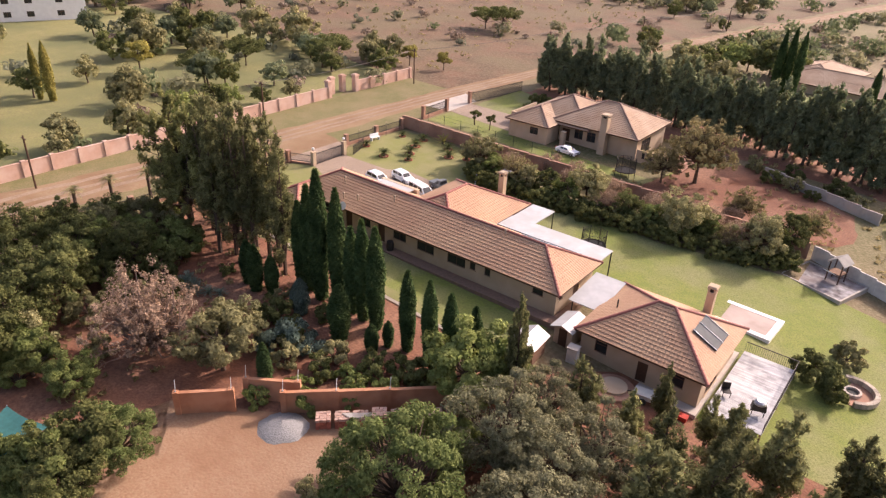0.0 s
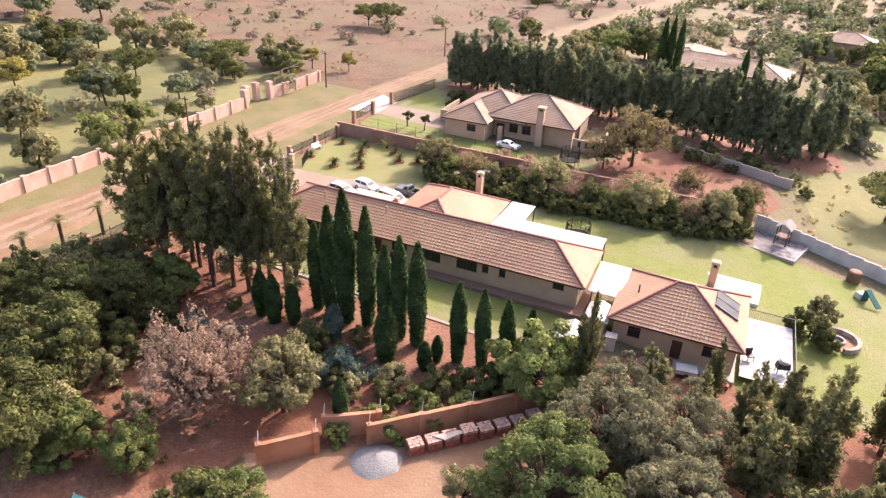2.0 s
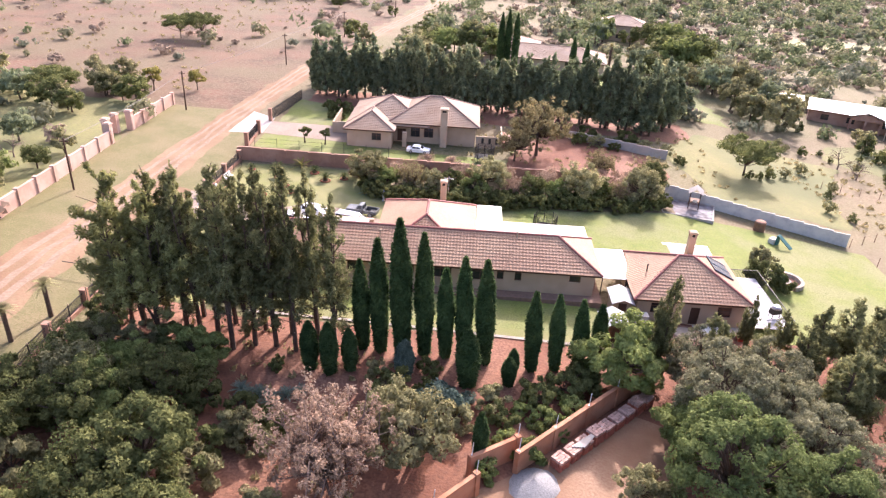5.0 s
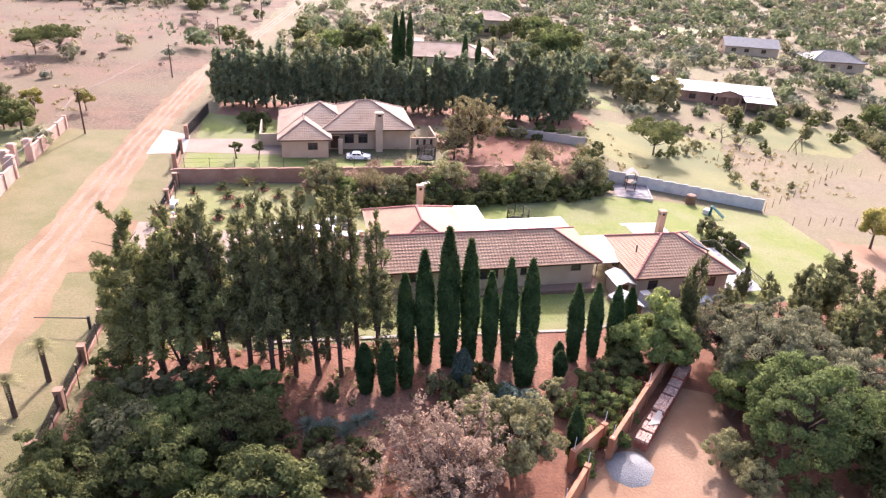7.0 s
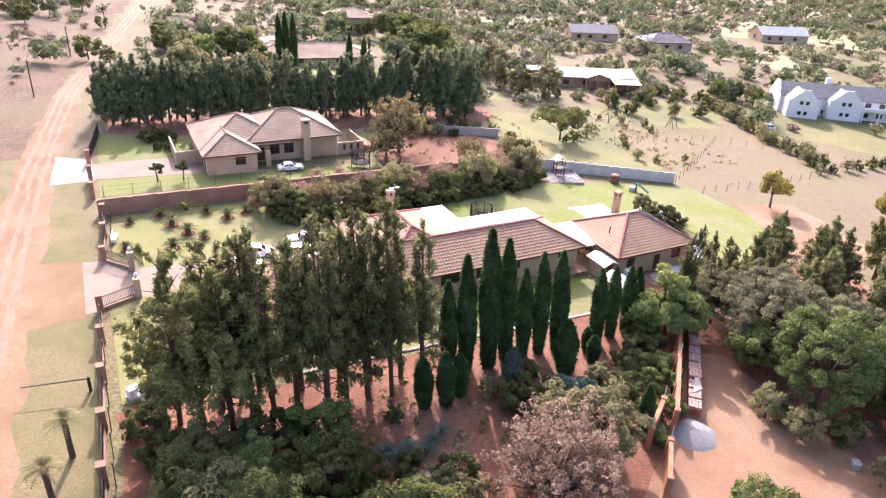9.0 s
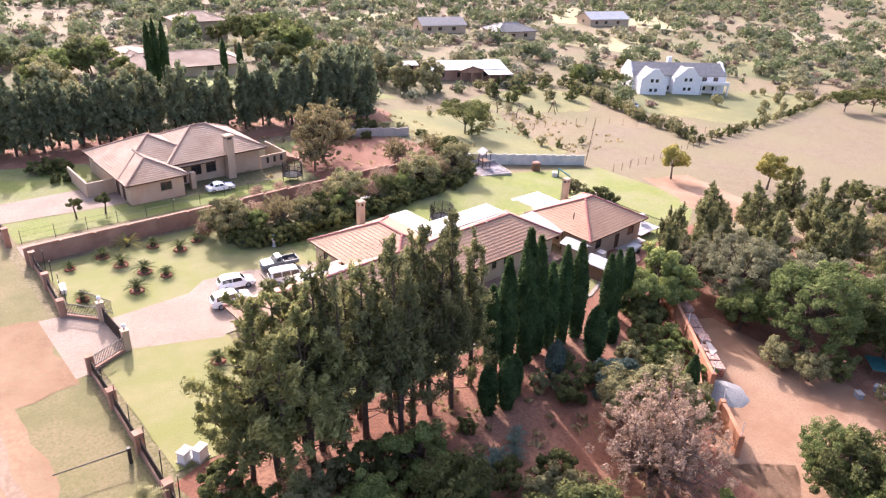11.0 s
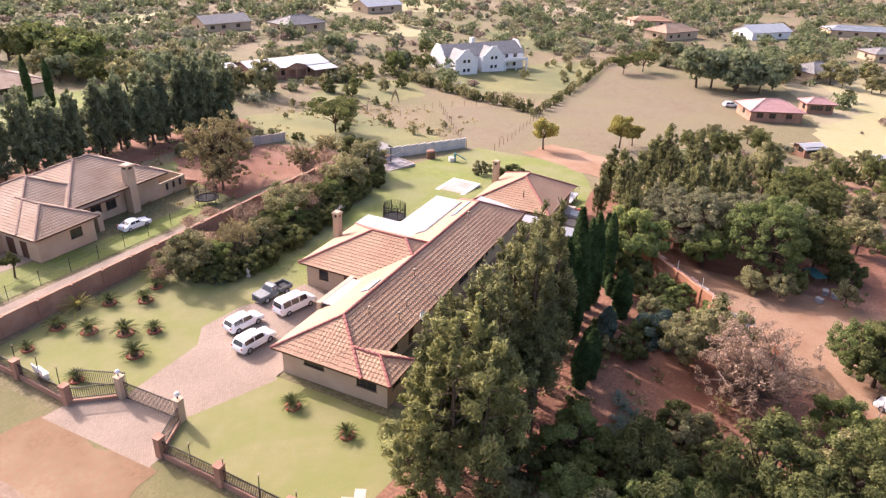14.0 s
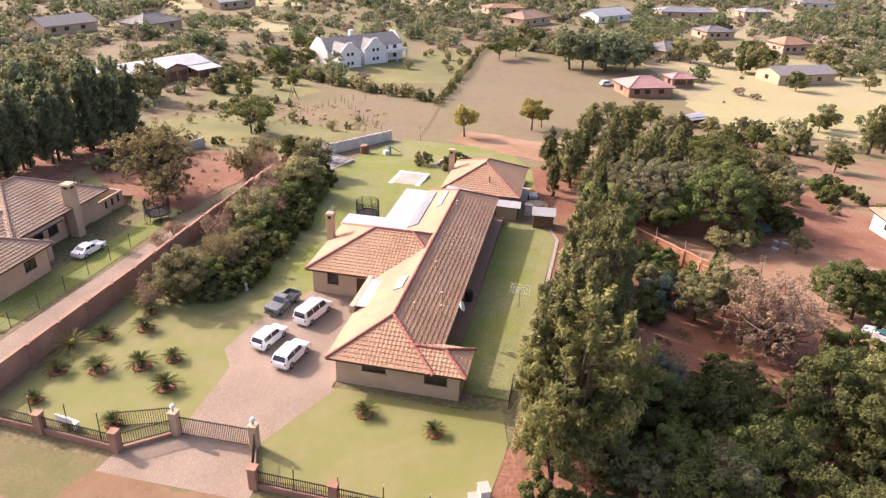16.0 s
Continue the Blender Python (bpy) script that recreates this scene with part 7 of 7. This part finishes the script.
# gabled porch and lean-to verandah on its garden side
pr = Shape()
for sx in (-1, 1):
    up = [(0.5, -2.0, 3.75), (0.5, -6.6, 3.75), (0.5 + sx * 3.0, -6.6, 2.85), (0.5 + sx * 3.0, -2.0, 2.85)]
    pr.poly(up)
    pr.poly([(x, y, z - 0.08) for x, y, z in up[::-1]])
part("porch_roof", pr, M_WHITE_SHEET, fc)
part("porch_gable", Shape().box(-2.2, 3.2, -6.3, -6.1, 2.1, 2.84).box(-1.0, 2.0, -6.3, -6.1, 2.84, 3.3), M_WALL_BROWN, fc)
for x in (-2.1, 0.5, 3.1):
    part("porch_pillar", Shape().box(x - 0.2, x + 0.2, -6.4, -6.0, -0.5, 2.1), M_WALL_BROWN, fc)
vr = Shape()
up = [(3.6, -5.2, 2.62), (9.9, -5.2, 2.62), (9.9, -9.2, 2.2), (3.6, -9.2, 2.2)]
vr.poly(up)
vr.poly([(x, y, z - 0.08) for x, y, z in up[::-1]])
part("verandah_roof", vr, M_WHITE_SHEET, fc)
for x in (3.9, 6.7, 9.6):
    part("verandah_post", Shape().tube((x, -9.0, -0.5), (x, -9.0, 2.18), 0.09, 0.09, 6), M_WALL, fc)
simple_house("farm_cottage", "brick outbuilding under a white sheet roof", 32, 134, -20, 7, 4, 2.2, M_WALL_BROWN, M_WHITE_SHEET, 0.2, gable=True)
simple_house("far_house", "low house with a grey sheet roof", 93, 188, -20, 16, 9, 2.7, M_WALL, M_SLATE, gable=True)
simple_house("far_house", "low house with a grey sheet roof", 107, 168, -15, 15, 10, 2.7, M_WALL, M_SLATE)
simple_house("pink_cottage", "small red cottage under a faded pink sheet roof", 79.5, 21.5, -66, 11, 8, 2.4, M_WALL_BROWN, M_PINK_SHEET, 0.4)
simple_house("pink_cottage", "red brick outbuilding with a pink roof", 92, 12, -66, 6, 4, 2.4, M_WALL_BROWN, M_PINK_SHEET, 0.4)
simple_house("far_house", "beige house with a pale grey roof", 112, -20, -62, 18, 9, 2.8, M_WALL, M_SLATE, 0.3, gable=True)
simple_house("far_house", "red tiled house among trees", 165, -30, -60, 11, 8, 3.0, M_WALL_PINK, M_TILE)
simple_house("far_house", "low grey roofed house among trees", 138, 12, -40, 12, 9, 2.6, M_WALL, M_SLATE)
simple_house("far_house", "pale roofed house among trees", 190, 60, -30, 18, 10, 2.8, M_WALL, M_TILE_N)
simple_house("far_house", "pale roofed house among trees", 215, 30, -40, 20, 10, 2.8, M_WALL_WHITE, M_WHITE_SHEET, gable=True)
simple_house("far_house", "low house with a white sheet roof", 170, 175, -20, 18, 10, 2.8, M_WALL, M_WHITE_SHEET, gable=True)
simple_house("far_house", "long low building with pale roof", 246, -5, -70, 26, 9, 2.6, M_WALL, M_CLOUDY, 0.3)
simple_house("far_house", "white walled farm building", 322, -78, -75, 20, 9, 2.6, M_WALL_WHITE, M_SLATE, 0.3)
simple_house("far_house", "low grey roofed house among trees", 187, -9, -60, 12, 9, 2.6, M_WALL, M_SLATE, 0.3)
simple_house("far_house", "long brown roofed house among trees", 217, 73, -60, 16, 8, 2.6, M_WALL_PINK, M_TILE, 0.3)
simple_house("far_house", "low shed with a pale roof", 263, -37, -65, 14, 7, 2.6, M_WALL, M_WHITE_SHEET, 0.3)
simple_house("far_house", "large white plastered house with arches", -167, 69, 68, 18, 12, 5.6, M_WALL_WHITE, M_TILE_N, storeys=2)
simple_house("garden_house", "white plastered cottage under a pale roof", -11.0, -1.6, 10, 6, 4.4, 2.2, M_WALL_WHITE, M_TILE_N, 0.4)
simple_house("outbuilding", "small shed with a white roof in the bush", 45.5, 4.0, -60, 3, 2.4, 2.0, M_WALL, M_WHITE_SHEET, 0.3, gable=True)
simple_house("outbuilding", "small shed with a white roof in the bush", 48.0, 14.0, -50, 4, 3, 1.8, M_WALL_BROWN, M_WHITE_SHEET, 0.3, gable=True)


def white_house():
    x, y = 92.0, 96.5
    t = thing("white_house", "large two-storey white house with curved gables and grey roof", "house", pose(x, y, ground_z(x, y) - 0.2, 0, 0, -35) @ Matrix.Diagonal((1.0, 1.0, 0.85, 1)))
    W = "window"
    w, d, h = 25.0, 8.0, 5.2
    ops = [(f, f + 1.3, s, s + 1.2, W) for f in (2.0, 18.6, 21.6) for s in (1.3, 4.0)] + [(13.2, 14.6, 0.5, 2.7, "door"), (9.6, 10.9, 1.3, 2.5, W), (16.0, 17.3, 1.3, 2.5, W)]
    wall_run(t, (-w / 2, -d / 2), (w / 2, -d / 2), -0.5, h, ops, M_WALL_WHITE)
    wall_run(t, (w / 2, -d / 2), (w / 2, d / 2), -0.5, h, [(3, 4.3, 1.3, 2.5, W), (3, 4.3, 4.0, 5.2, W)], M_WALL_WHITE)
    wall_run(t, (w / 2, d / 2), (-w / 2, d / 2), -0.5, h, [], M_WALL_WHITE)
    wall_run(t, (-w / 2, d / 2), (-w / 2, -d / 2), -0.5, h, [(3, 4.3, 1.3, 2.5, W)], M_WALL_WHITE)
    sh = Shape()
    r = h + 2.7
    for sg in (-1, 1):
        for dz in (0, 0.12):
            sh.poly([(-w / 2, 0, r + dz), (w / 2, 0, r + dz), (w / 2, sg * (d / 2 + 0.4), h - 0.2 + dz), (-w / 2, sg * (d / 2 + 0.4), h - 0.2 + dz)])
    part("roof", sh, M_SLATE, t, "dark grey sheet roof")

    def gable(cx, half, y0, y1, top, name="gable_wing"):
        g = Shape()
        out = [(-half, -0.5), (half, -0.5), (half, h - 0.2), (half * 0.8, h + 0.3), (half * 0.62, h + 1.0), (half * 0.3, top - 0.5), (half * 0.22, top), (-half * 0.22, top), (-half * 0.3, top - 0.5), (-half * 0.62, h + 1.0), (-half * 0.8, h + 0.3), (-half, h - 0.2)]
        for yy in (y0, y0 + 0.35):
            g.poly([(cx + a, yy, b) for a, b in (out if yy == y0 else out[::-1])])
        for i in range(len(out)):
            a, b = out[i], out[(i + 1) % len(out)]
            g.poly([(cx + a[0], y0, a[1]), (cx + a[0], y0 + 0.35, a[1]), (cx + b[0], y0 + 0.35, b[1]), (cx + b[0], y0, b[1])])
        gw = part(name, g, M_WALL_WHITE, t, "white curved gable wall")
        rf = Shape()
        for sg in (-1, 1):
            rf.poly([(cx, y0 + 0.3, top - 0.6), (cx, y1, top - 0.6), (cx + sg * half, y1, h - 0.3), (cx + sg * half, y0 + 0.3, h - 0.3)])
        part("wing_roof", rf, M_SLATE, gw)
        sd = Shape().box(cx - half, cx - half + 0.2, y0 + 0.35, y1, -0.5, h - 0.3).box(cx + half - 0.2, cx + half, y0 + 0.35, y1, -0.5, h - 0.3)
        part("wing_wall", sd, M_WALL_WHITE, gw)
        for ox in (-1.1, 0.2):
            for z in (1.2, 3.9):
                wn_ = part("window", Shape().box(cx + ox, cx + ox + 0.9, y0 - 0.03, y0 + 0.02, z, z + 1.1), M_WALL_WHITE, gw)
                part("pane", Shape().box(cx + ox + 0.08, cx + ox + 0.82, y0 - 0.05, y0 - 0.032, z + 0.08, z + 1.02), M_GLASS, wn_)
    gable(-8.4, 3.4, -8.2, 0, h + 2.6)
    gable(1.2, 3.6, -6.4, 0, h + 2.8)
    for x0 in (-w / 2, w / 2 - 0.35):
        g = Shape()
        for xx in (x0, x0 + 0.35):
            g.poly([(xx, -d / 2, h - 0.3), (xx, d / 2, h - 0.3), (xx, 1.0, r + 0.4), (xx, -1.0, r + 0.4)])
        g.poly([(x0, -1.0, r + 0.4), (x0 + 0.35, -1.0, r + 0.4), (x0 + 0.35, 1.0, r + 0.4), (x0, 1.0, r + 0.4)])
        g.poly([(x0, -d / 2, h - 0.3), (x0 + 0.35, -d / 2, h - 0.3), (x0 + 0.35, -1.0, r + 0.4), (x0, -1.0, r + 0.4)])
        part("end_gable", g, M_WALL_WHITE, t)
    part("balcony", Shape().box(5.0, 12.4, -6.4, -4.0, 2.9, 3.1).box(5.0, 12.4, -6.5, -6.4, 3.1, 3.9), M_WALL_WHITE, t)
    for xx in (5.2, 8.7, 12.2):
        part("pillar", Shape().box(xx - 0.15, xx + 0.15, -6.4, -6.1, -0.5, 2.9), M_WALL_WHITE, t)
    part("chimney", Shape().box(-1.6, -0.6, 1.0, 2.0, h, r + 1.4), M_WALL_WHITE, t)


white_house()
for i, (x, y, sc) in enumerate(((-16.4, 90.0, 0.8), (-13.6, 89.6, 0.9), (-11.2, 88.6, 0.6), (-6.6, 90.4, 0.9), (-9.0, 92.0, 1.1), (-3.0, 90.0, 0.8), (-1.6, 86.6, 0.6), (-19.0, 92.6, 1.0), (-14.8, 93.4, 0.9))):
    place((BUSH, BUSH_O)[i % 2][i % 2], x, y, sc)
sw = thing("swing_frame", "timber swing frame in a far garden", "swing", pose(39.0, 92.4, ground_z(39, 92.4), 0, 0, 30))
for sx in (-1.2, 1.2):
    for sy in (-0.8, 0.8):
        part("leg", Shape().tube((sx, sy, 0), (sx, 0, 2.4), 0.07, 0.07, 6), M_WOOD, sw)
part("beam", Shape().tube((-1.4, 0, 2.4), (1.4, 0, 2.4), 0.07, 0.07, 6), M_WOOD, sw)
part("seat", Shape().box(-0.3, 0.3, -0.1, 0.1, 0.5, 0.54), M_WOOD, sw)

# ---- farther trees ----
FAR = [broad_tree("far_tree", 200 + i, 6.0, 3.0, 1500, 0.32, (F_BROAD, F_OLIVE, F_GUM, F_LIGHT)[i], "rounded evergreen tree in the distance", n_clump=40, crown=0.55, lump=0.27, low=-0.75) for i in range(4)]
FAR += [broad_tree("far_shrub", 206 + i, 6.0, 3.2, 700, 0.45, (F_BROAD, F_OLIVE)[i], "low rounded bush among dry grass", "shrub", fork=0.15, n_clump=26, crown=0.48, lump=0.32, low=-0.85) for i in range(2)]
rg = random.Random(11)
SPOTS = []
# big dark trees beyond the straw field
SPOTS += [(110 + rg.uniform(-7, 7), 30 + rg.uniform(-10, 10), rg.uniform(1.3, 1.9), 2) for _ in range(9)]
# park across the road
SPOTS += [(-82.5 - rg.uniform(0, 3), y + rg.uniform(-2, 2), rg.uniform(0.5, 0.85), rg.choice((0, 1, 3))) for y in range(-8, 72, 4)]
SPOTS += [(rg.uniform(-150, -88), rg.uniform(20, 95), rg.uniform(0.55, 1.25), rg.choice((0, 1, 1, 2))) for _ in range(46)]
SPOTS += [(rg.uniform(-96, -84), rg.uniform(84, 100), rg.uniform(0.5, 0.8), rg.choice((0, 1))) for _ in range(10)]
SPOTS += [(rg.uniform(-180, -140), rg.uniform(40, 110), rg.uniform(0.8, 1.3), rg.choice((0, 1, 2))) for _ in range(26)]
# behind the tree row
SPOTS += [(rg.uniform(-2, 20), rg.uniform(178, 187), rg.uniform(0.7, 1.1), rg.choice((0, 2, 3))) for _ in range(9)]
SPOTS += [(rg.uniform(-45, -28), rg.uniform(118, 160), rg.uniform(0.7, 1.2), rg.choice((0, 1, 3))) for _ in range(18)]
SPOTS += [(rg.uniform(4, 30), rg.uniform(112, 160), rg.uniform(0.6, 1.2), rg.choice((0, 1, 2))) for _ in range(28)]
SPOTS += [(rg.uniform(12, 24), rg.uniform(150, 180), rg.uniform(1.0, 1.5), rg.choice((0, 3))) for _ in range(14)]
# hedge line of bushes falling towards the field
for i in range(64):
    u = i / 63
    x, y = (34 + 31 * u / 0.5, 138 - 30 * u / 0.5) if u < 0.5 else (65 - 17 * (u - 0.5) / 0.5, 108 - 42 * (u - 0.5) / 0.5)
    SPOTS.append((x + rg.uniform(-1.5, 1.5), y + rg.uniform(-1.5, 1.5), rg.uniform(0.26, 0.5), rg.choice((4, 5, 5))))
# young trees in a line between field and garden
for i in range(24):
    u = i / 23
    SPOTS.append((46 + 80 * u + rg.uniform(-0.6, 0.6), 64.4 + 3 * u + rg.uniform(-0.6, 0.6), rg.uniform(0.22, 0.36), rg.choice((4, 5))))
SPOTS += [(rg.uniform(84, 122), rg.uniform(68, 82), rg.uniform(0.25, 0.4), 5) for _ in range(16)]
SPOTS += [(rg.uniform(70, 100), rg.uniform(100, 116), rg.uniform(0.5, 0.9), rg.choice((0, 1, 3))) for _ in range(16)]
SPOTS += [(rg.uniform(28, 62), rg.uniform(98, 118), rg.uniform(0.3, 0.6), rg.choice((4, 5))) for _ in range(14)]
SPOTS += [(rg.uniform(8, 34), rg.uniform(72, 104), rg.uniform(0.15, 0.3), rg.choice((4, 5))) for _ in range(22)]
SPOTS += [(rg.uniform(118, 150), rg.uniform(-40, 60), rg.uniform(0.7, 1.2), rg.choice((0, 1, 1, 2))) for _ in range(30)]
SPOTS += [(rg.uniform(98, 128), rg.uniform(-50, 10), rg.uniform(0.5, 0.9), rg.choice((0, 1))) for _ in range(10)]
SPOTS += [(rg.uniform(42, 56), rg.uniform(-34, -8), rg.uniform(0.4, 0.8), rg.choice((0, 1, 1))) for _ in range(7)]
SPOTS += [(rg.uniform(-100, -60), rg.uniform(200, 300), rg.uniform(0.6, 1.1), rg.choice((0, 1, 2))) for _ in range(26)]
SPOTS += [(rg.uniform(-62, -40), rg.uniform(112, 200), rg.uniform(0.5, 0.9), rg.choice((0, 1))) for _ in range(14)]
for x, y, s, k in SPOTS:
    if x < -118 and abs(y + 0.413 * x) < 9:
        continue
    place(FAR[k], x, y, s)
for p in FAR:
    drop_proto(p)


def bushland(name, label, total, seed, material, lift, small, big, scrub=0.06):
    """Uncounted bush and woods towards the horizon, as one mesh of leaf clumps."""
    rng = np.random.default_rng(seed)
    houses = [(-168, 70, 16), (-150, 62, 11), (-137, 57, 9), (-126, 52, 8), (-17, 146, 20), (8, 190, 12), (44, 126, 14), (32, 134, 7), (93, 188, 13), (107, 168, 12), (92, 96, 19), (112, -20, 13), (165, -30, 11), (138, 12, 10), (190, 60, 13), (215, 30, 14), (246, -5, 15), (322, -78, 15), (187, -9, 15), (217, 73, 15), (263, -37, 15), (170, 175, 13)]

    def dens(x, y):
        if any((x - a) ** 2 + (y - b) ** 2 < r * r for a, b, r in houses):
            return 0
        road = np.interp(y, [85, 126, 195, 330], [-68.7, -64.4, -51, -25])
        if abs(x - road) < 7 and y > 60:
            return 0
        if x < -72 and y > 95:
            return scrub if y < 210 else 0.6
        if x < -80:
            return 0.12 if x > -175 and y > 15 else 0.6
        if x < road and y > 95:
            return scrub
        if y > 235:
            return 0.95
        if y > 160:
            return 0.85
        if y > 110 and x > -62:
            return 0.5 if x > 14 else 0.3
        if x > 125:
            return 0.75
        if x > 62 and y > 84:
            return 0.25
        if 42 < x < 125 and y < 14:
            return 0.03
        if 8 < x < 50 and y < 32:
            return 0.35
        return 0
    v = []
    tries = 0
    count = 0
    while count < total and tries < 170000:
        tries += 1
        x, y = rng.uniform(-260, 420), rng.uniform(-120, 420)
        far = math.hypot(x + 40, y - 20)
        patch = noise.noise(Vector((x * 0.02, y * 0.02, 4.0))) * 0.6 + noise.noise(Vector((x * 0.07, y * 0.07, 1.0))) * 0.4
        if rng.uniform() > dens(x, y) * (1 + 2.6 * patch):
            continue
        count += 1
        r = small + (big - small) * rng.uniform() ** 1.4
        n = int((34 + 30 * r) * (1.0 if far < 230 else 0.6))
        lobes = rng.normal(size=(5, 3)) * (0.42, 0.42, 0.22)
        p = rng.normal(size=(n, 3))
        p /= np.linalg.norm(p, axis=1)[:, None]
        p[:, 2] = p[:, 2] * 0.75 + 0.2
        p = lobes[rng.integers(0, 5, n)] + p * rng.uniform(0.42, 0.66, n)[:, None]
        up_face = p + (0, 0, 0.3)
        p[:, 2] = np.maximum(p[:, 2] * lift + 0.62 * lift, 0.03)
        p = p * r
        p += (x, y, ground_z(x, y) + 0.1)
        v.append(leaves(p, (0.36 if far < 230 else 0.48) * r ** 0.55, rng, 1.35, facing=up_face))
    ob = new(name, leaf_mesh(name, np.concatenate(v), material))
    tagged(ob, label, "bushland", kind="stuff")


# green, olive and grey leaf colours are lightened to paint in distance haze
bushland("bushland", "dense green bushland and woods in the distance", 3300, 5, foliage("hazed_green_foliage", (0.109, 0.136, 0.067), (0.218, 0.236, 0.113), 0.0), 1.05, 0.7, 3.4)
bushland("olive_bushland", "olive-green thorn trees in the distance", 3300, 8, foliage("hazed_olive_foliage", (0.172, 0.172, 0.098), (0.308, 0.282, 0.155), 0.0), 0.95, 0.6, 2.9)
bushland("grey_bushland", "grey-green bushes in the distance", 3000, 12, foliage("hazed_grey_foliage", (0.127, 0.140, 0.094), (0.236, 0.236, 0.155), 0.0), 0.85, 0.5, 2.4)
bushland("dry_brush", "dry brown leafless brush in the distance", 3600, 6, foliage("dry_brush_foliage", (0.2, 0.15, 0.11), (0.33, 0.25, 0.19), 0.0), 0.7, 0.4, 1.9, 0.3)


def tufts():
    """Dry grass tufts and weeds scattered over soil and field."""
    rng = np.random.default_rng(9)
    v = []
    zones = [(-62, -38, 12, 36, 160), (-150, -80, 94, 230, 420), (-34, 4, 74, 104, 160), (14, 36, 70, 104, 120)]
    for x0, x1, y0, y1, n in zones:
        for _ in range(n):
            x, y = rng.uniform(x0, x1), rng.uniform(y0, y1)
            r = rng.uniform(0.08, 0.35)
            p = rng.normal(size=(7, 3)) * r
            p[:, 2] = np.abs(p[:, 2]) * 0.6
            v.append(leaves(p + (x, y, ground_z(x, y) + 0.05), 0.22, rng, 2.0, 0.5))
    ob = new("grass_tufts", leaf_mesh("grass_tufts", np.concatenate(v), F_GRASS))
    tagged(ob, "scattered tufts of dry pale grass", "grass", kind="stuff")


tufts()
for p in (*DARK, *DOME, *DOME_G, *OLIVE, *LITE, *BUSH, *BUSH_O, *BUSH_L, *WINTER):
    drop_proto(p)

# enlarge the whole plan to metres
for ob in list(scene.objects):
    if ob.parent is None and ob.type not in {"CAMERA", "LIGHT"}:
        ob.matrix_basis = Matrix.Scale(UNIT, 4) @ ob.matrix_basis
